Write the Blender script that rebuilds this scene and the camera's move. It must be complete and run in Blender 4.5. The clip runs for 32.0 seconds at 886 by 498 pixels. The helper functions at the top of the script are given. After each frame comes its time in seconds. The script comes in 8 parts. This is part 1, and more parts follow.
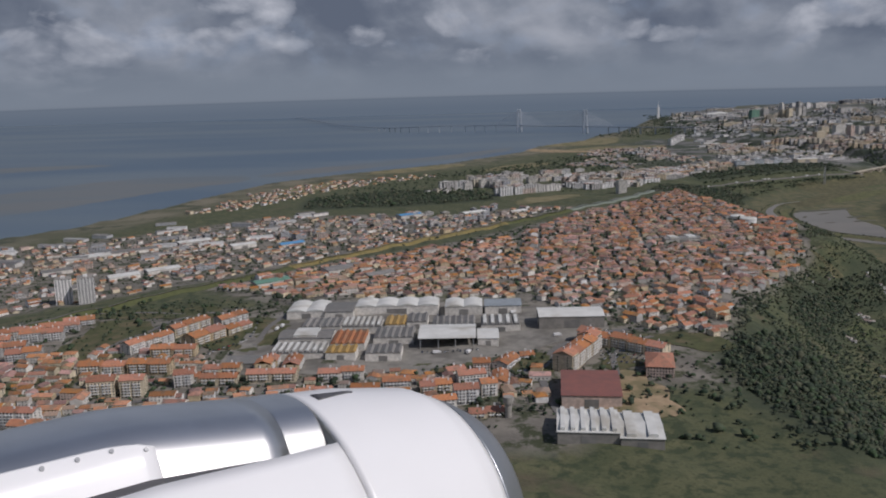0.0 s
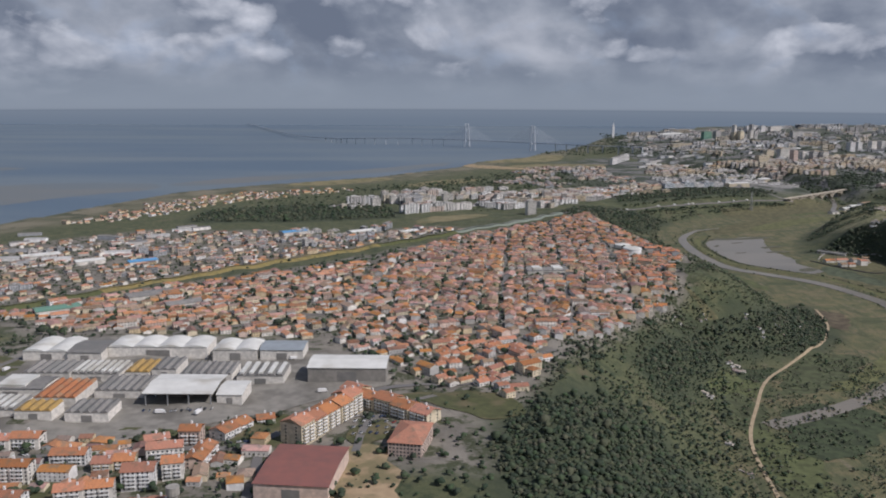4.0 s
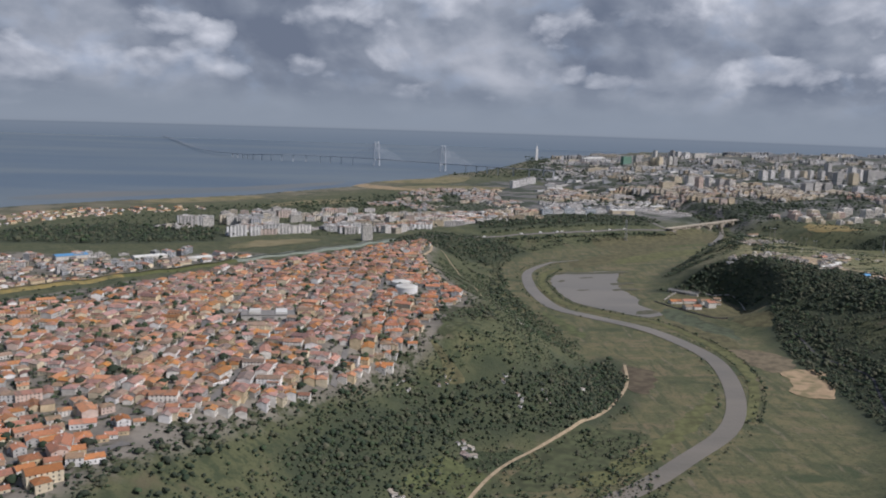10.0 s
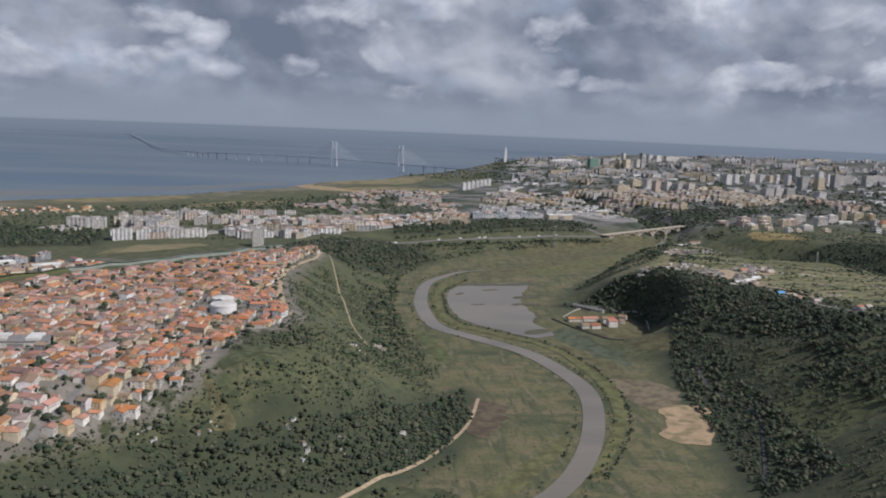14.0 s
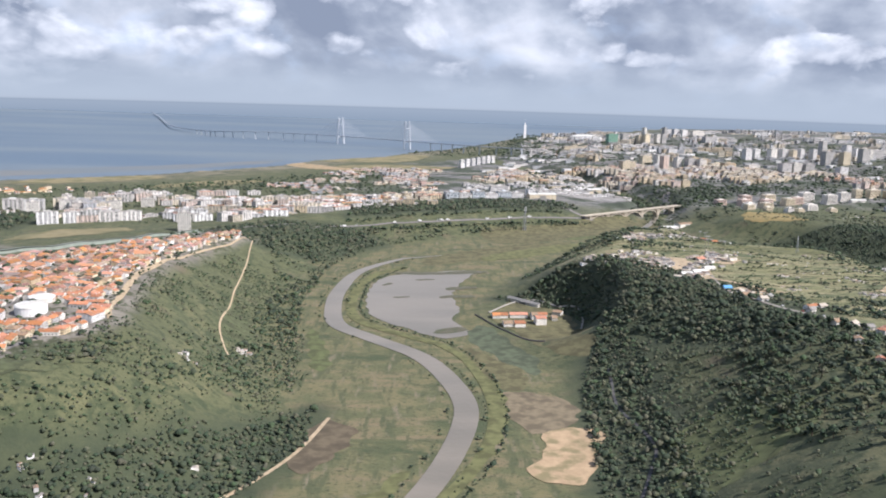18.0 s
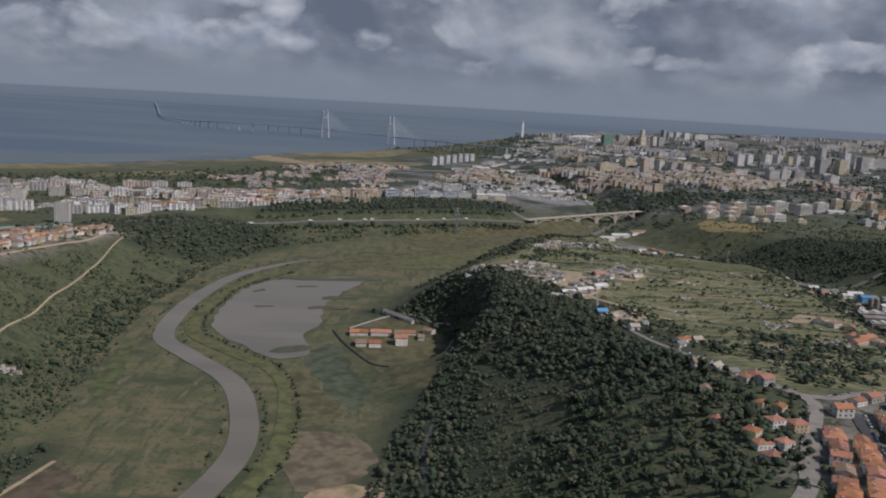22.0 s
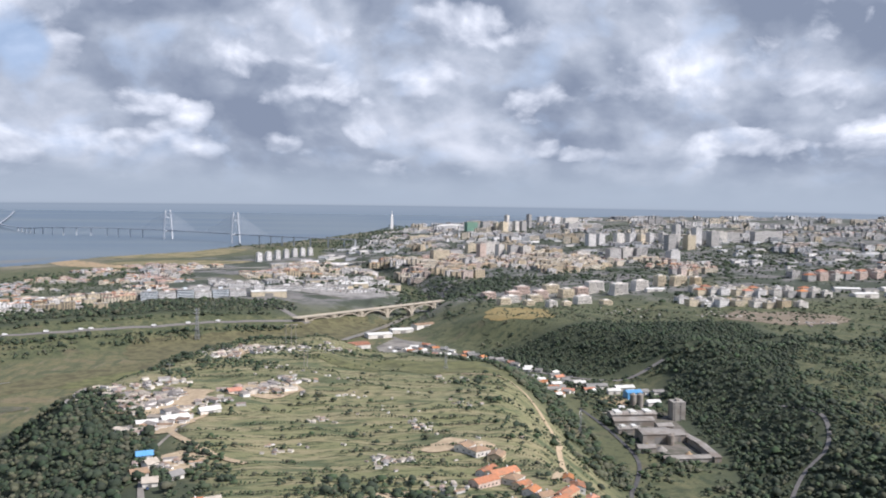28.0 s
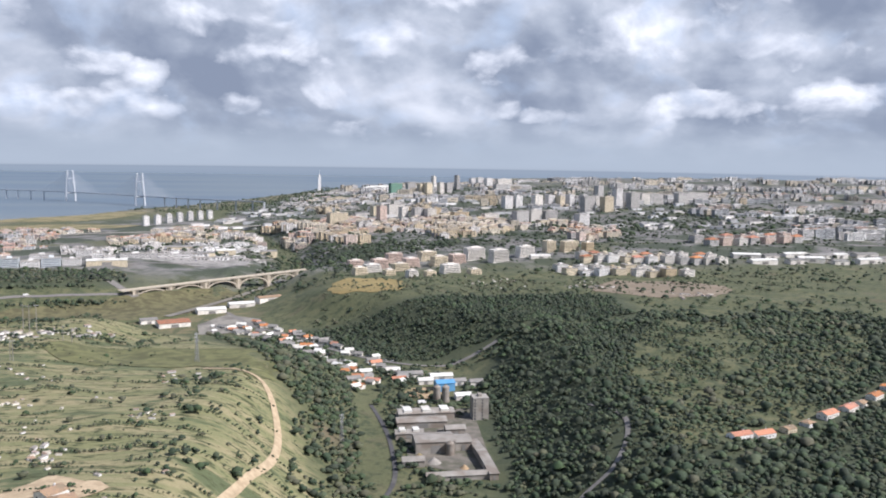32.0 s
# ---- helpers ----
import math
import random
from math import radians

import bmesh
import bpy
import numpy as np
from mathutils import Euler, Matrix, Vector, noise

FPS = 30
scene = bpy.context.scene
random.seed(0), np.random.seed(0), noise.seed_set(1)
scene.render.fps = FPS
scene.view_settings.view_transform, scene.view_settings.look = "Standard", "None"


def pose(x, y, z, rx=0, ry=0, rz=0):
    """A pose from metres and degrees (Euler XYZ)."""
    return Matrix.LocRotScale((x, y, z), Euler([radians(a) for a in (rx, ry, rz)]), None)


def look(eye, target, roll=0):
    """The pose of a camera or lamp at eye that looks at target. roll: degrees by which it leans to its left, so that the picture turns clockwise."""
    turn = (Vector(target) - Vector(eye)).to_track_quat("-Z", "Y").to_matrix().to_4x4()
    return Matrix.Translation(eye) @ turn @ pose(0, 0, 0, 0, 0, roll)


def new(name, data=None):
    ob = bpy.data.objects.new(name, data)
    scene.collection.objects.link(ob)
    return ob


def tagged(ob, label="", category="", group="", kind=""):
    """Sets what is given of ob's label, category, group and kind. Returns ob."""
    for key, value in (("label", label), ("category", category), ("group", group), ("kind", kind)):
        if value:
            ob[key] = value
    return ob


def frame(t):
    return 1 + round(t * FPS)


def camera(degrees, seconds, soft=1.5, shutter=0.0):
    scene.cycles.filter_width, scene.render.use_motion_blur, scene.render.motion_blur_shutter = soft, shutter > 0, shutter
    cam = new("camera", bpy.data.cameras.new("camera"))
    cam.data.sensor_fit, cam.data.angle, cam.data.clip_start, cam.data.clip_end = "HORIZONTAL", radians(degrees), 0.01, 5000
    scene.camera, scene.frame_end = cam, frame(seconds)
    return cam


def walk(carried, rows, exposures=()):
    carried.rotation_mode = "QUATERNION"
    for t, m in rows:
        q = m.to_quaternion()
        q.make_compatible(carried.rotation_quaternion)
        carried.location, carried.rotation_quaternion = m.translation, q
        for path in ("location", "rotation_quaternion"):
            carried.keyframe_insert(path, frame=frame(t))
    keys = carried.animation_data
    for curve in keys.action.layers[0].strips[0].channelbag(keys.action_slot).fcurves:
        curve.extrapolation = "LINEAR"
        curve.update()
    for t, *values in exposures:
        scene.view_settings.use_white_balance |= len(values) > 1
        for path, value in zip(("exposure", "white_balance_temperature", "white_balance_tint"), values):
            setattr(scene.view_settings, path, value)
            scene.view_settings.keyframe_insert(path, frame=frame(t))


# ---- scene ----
cam = camera(53.9, 32.0, soft=1.95)
METRES, EYE, TILT, LEAN, TURN = 1200.0, 207.0, -11.15, 1.8, 0.0
ROWS = [
    (0.0, 0.00014, 0.00074, -0.00067, 0.26, 0.01, -0.26),
    (0.5, 0.01173, 0.00941, 0.00109, 0.35, 0.41, -1.46),
    (1.0, 0.02340, 0.01834, 0.00274, 0.99, -1.66, -2.59),
    (1.5, 0.03514, 0.02747, 0.00430, 1.27, -1.28, -3.12),
    (2.0, 0.04695, 0.03678, 0.00579, 1.71, -0.71, -3.21),
    (2.5, 0.05881, 0.04623, 0.00722, 2.06, -0.67, -2.86),
    (3.0, 0.07072, 0.05580, 0.00861, 2.17, -0.03, -3.15),
    (3.5, 0.08267, 0.06546, 0.00997, 0.30, 0.35, -2.63),
    (4.0, 0.09466, 0.07519, 0.01132, -1.44, 0.88, -1.79),
    (4.5, 0.10668, 0.08497, 0.01267, -2.20, 1.92, -1.39),
    (6.5, 0.15499, 0.12420, 0.01816, -1.73, 3.42, -1.05),
    (7.0, 0.16711, 0.13398, 0.01959, -2.12, 3.47, -0.90),
    (7.5, 0.17923, 0.14372, 0.02106, -2.50, 3.60, -0.54),
    (8.0, 0.19137, 0.15343, 0.02256, -3.48, 4.52, -1.13),
    (8.5, 0.20351, 0.16309, 0.02410, -3.65, 4.38, -1.50),
    (9.0, 0.21565, 0.17271, 0.02567, -3.55, 4.32, -1.62),
    (9.5, 0.22780, 0.18228, 0.02728, -3.80, 3.12, -2.08),
    (10.0, 0.23995, 0.19180, 0.02893, -4.32, 2.38, -2.83),
    (10.5, 0.25210, 0.20127, 0.03061, -4.39, 2.45, -2.41),
    (11.0, 0.26425, 0.21070, 0.03232, -4.53, 2.81, -2.07),
    (11.5, 0.27641, 0.22008, 0.03407, -5.17, 3.51, -1.39),
    (12.0, 0.28856, 0.22943, 0.03584, -5.69, 3.33, -1.35),
    (12.5, 0.30072, 0.23873, 0.03763, -4.93, 2.94, -2.36),
    (13.0, 0.31288, 0.24801, 0.03944, -4.74, 2.86, -2.94),
    (13.5, 0.32505, 0.25727, 0.04127, -5.03, 2.74, -3.26),
    (14.0, 0.33722, 0.26650, 0.04311, -4.85, 2.52, -3.29),
    (14.5, 0.34939, 0.27573, 0.04495, -4.70, 1.94, -2.91),
    (16.5, 0.39815, 0.31266, 0.05229, -1.99, 1.77, -2.38),
    (17.0, 0.41037, 0.32193, 0.05410, -1.62, 1.71, -3.39),
    (17.5, 0.42260, 0.33124, 0.05588, -1.79, 0.90, -3.64),
    (18.0, 0.43484, 0.34058, 0.05763, -1.89, 0.88, -3.26),
    (18.5, 0.44709, 0.34997, 0.05936, -2.15, 1.07, -2.17),
    (19.0, 0.45937, 0.35940, 0.06105, -1.97, 1.07, -1.56),
    (19.5, 0.47166, 0.36889, 0.06270, -2.01, 0.95, -1.27),
    (20.0, 0.48396, 0.37843, 0.06432, -2.05, 0.82, -1.22),
    (20.5, 0.49629, 0.38803, 0.06589, -1.47, 0.96, -1.80),
    (21.0, 0.50863, 0.39769, 0.06743, -0.61, 2.08, -2.79),
    (21.5, 0.52100, 0.40742, 0.06892, 0.03, 1.68, -2.69),
    (22.0, 0.53339, 0.41721, 0.07037, -0.49, 0.70, -5.03),
    (22.5, 0.54579, 0.42705, 0.07177, 1.00, -0.68, -6.01),
    (23.0, 0.55822, 0.43696, 0.07314, -1.66, 0.66, -5.48),
    (23.5, 0.57067, 0.44692, 0.07447, 0.46, 0.06, -0.79),
    (24.0, 0.58314, 0.45692, 0.07577, -0.84, 0.29, -0.97),
    (24.5, 0.59563, 0.46696, 0.07704, -1.46, 3.42, -0.88),
    (25.0, 0.60814, 0.47704, 0.07829, -3.35, 4.94, -0.37),
    (25.5, 0.62066, 0.48713, 0.07952, -5.07, 4.43, -0.23),
    (26.0, 0.63320, 0.49722, 0.08075, -7.02, 7.10, -2.35),
    (26.5, 0.64575, 0.50730, 0.08198, -5.12, 7.29, -1.58),
    (28.5, 0.69604, 0.54710, 0.08718, -5.74, 7.24, -1.55),
    (29.0, 0.70861, 0.55680, 0.08862, -5.48, 6.57, -2.03),
    (29.5, 0.72118, 0.56634, 0.09016, -5.68, 6.26, -2.07),
    (30.0, 0.73374, 0.57568, 0.09180, -5.89, 6.16, -1.95),
    (30.5, 0.74627, 0.58480, 0.09359, -5.97, 6.22, -1.79),
    (31.0, 0.75878, 0.59365, 0.09553, -6.50, 6.16, -1.51),
    (31.5, 0.77127, 0.60219, 0.09766, -7.43, 5.41, -1.39),
    (32.0, 0.78371, 0.61037, 0.10000, -8.15, 4.83, -1.12),
]
WARMTH, TINT = 6020, 17.0
EXPOSURES = [(0.0, -0.8), (0.5, -0.6), (1.0, -0.5), (2.0, -0.65), (3.0, -0.6), (4.0, -0.4), (7.0, 0.15), (9.0, -0.3), (12.0, -0.4), (14.0, -0.3), (17.0, 0.6), (18.0, 0.6), (19.0, 0.15), (20.0, -0.6), (21.0, -0.58), (22.0, -0.68), (23.0, -0.82), (24.0, 0.2), (25.0, 0.6), (26.0, 0.4), (31.0, 0.4), (32.0, 0.5)]
walk(cam, [(t, pose(0, 0, EYE, TILT, LEAN, TURN) @ pose(METRES * x, METRES * y, METRES * z, 90 + pitch, roll, yaw)) for t, x, y, z, yaw, pitch, roll in ROWS], [(t, stops, WARMTH, TINT) for t, stops in EXPOSURES])

# ---- sky and sun ----
SUN_DIR = Vector((0.87, -0.49, 0.0)).normalized()
SUN_EL = 45.0
world = bpy.data.worlds.new("world")
scene.world = world
world.use_nodes = True
wn, wl = world.node_tree.nodes, world.node_tree.links
wn.clear()


def wmath(op, a, b=None, clamp=False):
    n = wn.new("ShaderNodeMath")
    n.operation, n.use_clamp = op, clamp
    for i, v in enumerate((a, b)):
        if v is None:
            continue
        if isinstance(v, (int, float)):
            n.inputs[i].default_value = v
        else:
            wl.new(v, n.inputs[i])
    return n.outputs[0]


def wramp(fac, stops, ease="LINEAR"):
    n = wn.new("ShaderNodeValToRGB")
    n.color_ramp.interpolation = ease
    while len(n.color_ramp.elements) < len(stops):
        n.color_ramp.elements.new(0.5)
    for e, (p, c) in zip(n.color_ramp.elements, stops):
        e.position, e.color = p, (*c, 1) if len(c) == 3 else c
    wl.new(fac, n.inputs[0])
    return n.outputs[0]


def wmix(fac, a, b):
    n = wn.new("ShaderNodeMix")
    n.data_type = "RGBA"
    for s, v in ((n.inputs[0], fac), (n.inputs[6], a), (n.inputs[7], b)):
        if isinstance(v, (int, float)):
            s.default_value = v
        elif isinstance(v, tuple):
            s.default_value = (*v, 1)
        else:
            wl.new(v, s)
    return n.outputs[2]


DIP = 1.12
tex = wn.new("ShaderNodeTexCoord")
sep = wn.new("ShaderNodeSeparateXYZ")
wl.new(tex.outputs["Generated"], sep.inputs[0])
elev = wmath("ADD", wmath("MULTIPLY", wmath("ARCSINE", sep.outputs[2]), 57.2958), DIP)      # degrees above the visible horizon
azim = wmath("MULTIPLY", wmath("ARCTAN2", sep.outputs[0], sep.outputs[1]), 57.2958)
# the clouds lie on a flat deck: their pattern shrinks towards the horizon
up = wmath("MAXIMUM", elev, 0.4)
flat = wn.new("ShaderNodeCombineXYZ")
wl.new(wmath("MULTIPLY", azim, 0.16), flat.inputs[0])
wl.new(wmath("MULTIPLY", wmath("POWER", up, 0.8), 0.42), flat.inputs[1])


def clouds(scale, detail, rough, shift, warp=0.3):
    m = wn.new("ShaderNodeMapping")
    m.inputs["Location"].default_value = shift
    wl.new(flat.outputs[0], m.inputs[0])
    n = wn.new("ShaderNodeTexNoise")
    n.inputs["Scale"].default_value, n.inputs["Detail"].default_value, n.inputs["Roughness"].default_value = scale, detail, rough
    n.inputs["Distortion"].default_value = warp
    wl.new(m.outputs[0], n.inputs["Vector"])
    return n.outputs[0]


def puff(az, el, rx, ry):
    """1 in the middle of a cumulus at that azimuth and elevation, 0 outside it."""
    dx = wmath("DIVIDE", wmath("SUBTRACT", azim, az), rx)
    dy = wmath("DIVIDE", wmath("SUBTRACT", elev, el), ry)
    return wmath("SUBTRACT", 1.0, wmath("ADD", wmath("MULTIPLY", dx, dx), wmath("MULTIPLY", dy, dy)), clamp=True)


sky = wn.new("ShaderNodeTexSky")
sky.sky_type, sky.sun_disc = "NISHITA", False
sky.sun_elevation, sky.sun_rotation = radians(SUN_EL), math.atan2(SUN_DIR.x, SUN_DIR.y)
sky_dim = wn.new("ShaderNodeMix")
sky_dim.data_type, sky_dim.blend_type = "RGBA", "MULTIPLY"
sky_dim.inputs[0].default_value = 1.0
wl.new(sky.outputs[0], sky_dim.inputs[6])
sky_dim.inputs[7].default_value = (0.09, 0.09, 0.09, 1)
deck = clouds(0.55, 8.0, 0.48, (3.2, 1.4, 0.0), 0.15)
fine = clouds(1.7, 5.0, 0.48, (7.7, 0.3, 2.0), 0.2)
body = wmath("ADD", wmath("MULTIPLY", deck, 0.62), wmath("MULTIPLY", fine, 0.38))
PUFFS = [(0.2, 5.6, 1.9, 2.3), (-1.2, 7.4, 1.5, 1.6), (10.6, 3.9, 3.6, 1.2), (14.2, 3.5, 2.6, 0.8), (-10.8, 5.6, 1.5, 1.5), (-10.2, 3.5, 2.4, 1.0), (-14.6, 3.6, 2.6, 1.1), (-17.6, 3.6, 2.2, 1.2), (-21.2, 3.4, 2.6, 1.2), (-26.0, 3.6, 3.0, 1.2), (-5.6, 4.0, 1.8, 1.0),
         (4.0, 8.6, 5.5, 1.7), (12.6, 7.2, 4.5, 1.3), (-8.3, 9.8, 3.6, 2.2), (-14.0, 6.4, 3.4, 1.2), (-19.0, 9.0, 3.2, 1.8), (20.4, 9.0, 3.0, 1.6), (28.8, 8.0, 4.5, 2.0), (16.6, 3.4, 1.6, 0.9), (24.0, 4.2, 4.0, 1.0), (33.0, 4.6, 4.0, 1.4), (5.0, 11.5, 9.0, 1.8), (-24.0, 11.0, 6.0, 2.0)]
pile = 0.0
for row in PUFFS:
    pile = wmath("MAXIMUM", puff(*row), pile)
SUNWARD = 0.10
deck_lee = clouds(0.55, 8.0, 0.48, (3.2 + SUNWARD * 1.5, 1.4 + SUNWARD * 2.0, 0.0), 0.15)
deck_lit = wmath("MULTIPLY", wmath("SUBTRACT", deck, deck_lee), 0.7)
cloud_col = wramp(wmath("ADD", body, deck_lit), [(0.36, (0.196, 0.232, 0.288)), (0.45, (0.262, 0.300, 0.352)), (0.54, (0.372, 0.412, 0.455)), (0.66, (0.560, 0.590, 0.618)), (0.76, (0.690, 0.715, 0.735))])
# cumulus heads: ragged bright tops, lit from the sun's side, over the darker deck
CURL = (2.1, 5.2, 1.0)
curl = clouds(1.0, 7.0, 0.50, CURL, 0.25)
curl_lee = clouds(1.0, 7.0, 0.50, (CURL[0] + SUNWARD * 0.6, CURL[1] + SUNWARD * 1.2, CURL[2]), 0.25)
relief = wmath("MULTIPLY", wmath("SUBTRACT", curl, curl_lee), 1.7)
tuft = clouds(3.0, 5.0, 0.50, (4.4, 2.7, 3.0), 0.4)
lump = wmath("ADD", wmath("ADD", wmath("MULTIPLY", wmath("POWER", pile, 0.9), 0.55), wmath("MULTIPLY", wmath("SUBTRACT", curl, 0.48), 2.3)), wmath("MULTIPLY", wmath("SUBTRACT", tuft, 0.5), 1.1))
edge = wramp(lump, [(0.20, (0, 0, 0)), (0.34, (0.45, 0.45, 0.45)), (0.50, (0.75, 0.75, 0.75)), (0.9, (0.92, 0.92, 0.92))])
head_col = wramp(wmath("ADD", wmath("ADD", wmath("MULTIPLY", lump, 0.30), relief), 0.30), [(0.26, (0.340, 0.380, 0.428)), (0.42, (0.470, 0.505, 0.545)), (0.58, (0.650, 0.680, 0.705)), (0.78, (0.900, 0.915, 0.920))])
cloud_col = wmix(edge, cloud_col, head_col)
gap = wmath("MULTIPLY", wmath("ADD", puff(-20.6, 9.2, 2.2, 2.4), wmath("MULTIPLY", wmath("SUBTRACT", fine, 0.55), 1.6)), 2.0, clamp=True)
veiled = wmix(wmath("MULTIPLY", gap, 0.75), cloud_col, (0.330, 0.440, 0.580))
# overhead the clouds thin out and the blue shows
thin = wramp(wmath("MULTIPLY", elev, 0.0125, clamp=True), [(0.17, (0, 0, 0)), (0.5, (0.8, 0.8, 0.8))])
veiled = wmix(thin, veiled, sky_dim.outputs[2])
# haze thickens towards the horizon; far water and far shore show below it
haze = wramp(wmath("MULTIPLY", elev, 0.1, clamp=True), [(0.0, (1, 1, 1)), (0.13, (0.85, 0.85, 0.85)), (0.27, (0.25, 0.25, 0.25)), (0.42, (0, 0, 0))])
above = wmix(haze, veiled, (0.330, 0.380, 0.423))
below = wramp(wmath("MULTIPLY", wmath("ADD", elev, 4.0), 0.25, clamp=True), [(0.0, (0.190, 0.240, 0.290)), (0.80, (0.205, 0.255, 0.305)), (0.955, (0.240, 0.288, 0.335)), (0.972, (0.205, 0.250, 0.295)), (0.985, (0.270, 0.315, 0.358)), (1.0, (0.315, 0.360, 0.400))])
level = wramp(wmath("ADD", wmath("MULTIPLY", elev, 3.0), 0.5, clamp=True), [(0.0, (0, 0, 0)), (1.0, (1, 1, 1))])
bg = wn.new("ShaderNodeBackground")
bg.inputs[1].default_value = 1.0
wl.new(wmix(level, below, above), bg.inputs[0])
out = wn.new("ShaderNodeOutputWorld")
wl.new(bg.outputs[0], out.inputs[0])

sun = new("sun", bpy.data.lights.new("sun", "SUN"))
sun.data.energy, sun.data.angle, sun.data.color = 4.6, radians(0.5), (1.0, 0.93, 0.82)
sun.matrix_world = look(SUN_DIR * 100 * math.cos(radians(SUN_EL)) + Vector((0, 0, 100 * math.sin(radians(SUN_EL)))), (0, 0, 0))

# ---- materials ----
def material(name, base, rough=0.85, second=None, grain=1.0, spread=0.0, by="object", bump=0.0, metal=0.0, stain=None, stain_scale=0.05, stain_from=0.55, hue=0.0, sat_range=(0.55, 1.15)):
    """A surface with grain and stains in metres; spread: how much pieces differ (by 'object' or by 'island')."""
    m = bpy.data.materials.new(name)
    m.use_nodes = True
    n, l = m.node_tree.nodes, m.node_tree.links
    b = n["Principled BSDF"]
    b.inputs["Roughness"].default_value, b.inputs["Metallic"].default_value = rough, metal
    geo = n.new("ShaderNodeNewGeometry")
    t1 = n.new("ShaderNodeTexNoise")
    t1.inputs["Scale"].default_value, t1.inputs["Detail"].default_value = grain, 6.0
    l.new(geo.outputs["Position"], t1.inputs["Vector"])
    second = second or tuple(c * 0.72 for c in base)

    def mix(fac, a, bb, lo=0.35, hi=0.65):
        r = n.new("ShaderNodeMapRange")
        r.inputs[1].default_value, r.inputs[2].default_value = lo, hi
        l.new(fac, r.inputs[0])
        x = n.new("ShaderNodeMix")
        x.data_type = "RGBA"
        l.new(r.outputs[0], x.inputs[0])
        for s, v in ((x.inputs[6], a), (x.inputs[7], bb)):
            if isinstance(v, tuple):
                s.default_value = (*v, 1)
            else:
                l.new(v, s)
        return x.outputs[2]

    col = mix(t1.outputs[0], base, second)
    if stain:
        t2 = n.new("ShaderNodeTexNoise")
        t2.inputs["Scale"].default_value, t2.inputs["Detail"].default_value = stain_scale, 5.0
        l.new(geo.outputs["Position"], t2.inputs["Vector"])
        col = mix(t2.outputs[0], col, stain, stain_from - 0.08, stain_from + 0.08)
    if spread or hue:
        h = n.new("ShaderNodeHueSaturation")
        if by == "object":
            rnd = n.new("ShaderNodeObjectInfo").outputs["Random"]
        else:
            rnd = geo.outputs["Random Per Island"]
        v = n.new("ShaderNodeMapRange")
        v.inputs[3].default_value, v.inputs[4].default_value = 1 - spread, 1 + spread * 0.7
        l.new(rnd, v.inputs[0])
        l.new(v.outputs[0], h.inputs["Value"])
        if hue:
            w = n.new("ShaderNodeMath")
            w.operation = "MULTIPLY"
            w.inputs[1].default_value = 37.7
            l.new(rnd, w.inputs[0])
            f = n.new("ShaderNodeMath")
            f.operation = "FRACT"
            l.new(w.outputs[0], f.inputs[0])
            q = n.new("ShaderNodeMapRange")
            q.inputs[3].default_value, q.inputs[4].default_value = 0.5 - hue, 0.5 + hue
            l.new(f.outputs[0], q.inputs[0])
            l.new(q.outputs[0], h.inputs["Hue"])
            sat = n.new("ShaderNodeMapRange")
            sat.inputs[3].default_value, sat.inputs[4].default_value = sat_range
            l.new(f.outputs[0], sat.inputs[0])
            l.new(sat.outputs[0], h.inputs["Saturation"])
        l.new(col, h.inputs["Color"])
        col = h.outputs[0]
    l.new(col, b.inputs["Base Color"])
    if bump:
        bp = n.new("ShaderNodeBump")
        bp.inputs["Strength"].default_value, bp.inputs["Distance"].default_value = bump, 0.3
        l.new(t1.outputs[0], bp.inputs["Height"])
        l.new(bp.outputs[0], b.inputs["Normal"])
    return m


WALL_TINTS = [(0.77, 0.74, 0.68), (0.73, 0.64, 0.47), (0.81, 0.80, 0.78), (0.64, 0.52, 0.34), (0.67, 0.53, 0.45), (0.52, 0.51, 0.49)]
# WALL_TINTS slightly dulled: distance haze put into the far walls' colour
HAZED_TINTS = [(0.70, 0.68, 0.65), (0.70, 0.63, 0.50), (0.78, 0.78, 0.77), (0.62, 0.52, 0.36), (0.64, 0.53, 0.46), (0.48, 0.50, 0.52)]
walls_obj = [material("render_wall", c, 0.9, spread=0.18, grain=0.6, stain=tuple(v * 0.7 for v in c), stain_scale=0.25, stain_from=0.6) for c in WALL_TINTS]
walls_isl = [material("render_wall_far", c, 0.9, spread=0.25, by="island", grain=0.4, stain=tuple(v * 0.75 for v in c), stain_scale=0.2, stain_from=0.6) for c in WALL_TINTS]
walls_hazed = [material("hazed_city_wall", c, 0.9, spread=0.35, by="island", grain=0.3, stain=tuple(v * 0.75 for v in c), stain_scale=0.1, stain_from=0.6) for c in HAZED_TINTS]
tile_obj = material("clay_tiles", (0.47, 0.205, 0.108), 0.85, (0.36, 0.160, 0.088), 1.5, 0.30, "object", 0.3, stain=(0.27, 0.16, 0.10), stain_scale=0.3, stain_from=0.60, hue=0.008, sat_range=(0.88, 1.12))
tile_isl = material("clay_tiles_far", (0.47, 0.200, 0.100), 0.85, (0.36, 0.160, 0.088), 1.2, 0.50, "island", 0.2, stain=(0.25, 0.16, 0.11), stain_scale=0.25, stain_from=0.57, hue=0.018, sat_range=(0.6, 1.15))
tile_old = material("weathered_tiles", (0.33, 0.22, 0.155), 0.9, (0.26, 0.185, 0.14), 1.2, 0.35, "island", 0.2, stain=(0.20, 0.16, 0.12), stain_scale=0.3, stain_from=0.58, hue=0.012)
glass = material("window_glass", (0.035, 0.045, 0.055), 0.15, (0.06, 0.07, 0.08), 0.5)
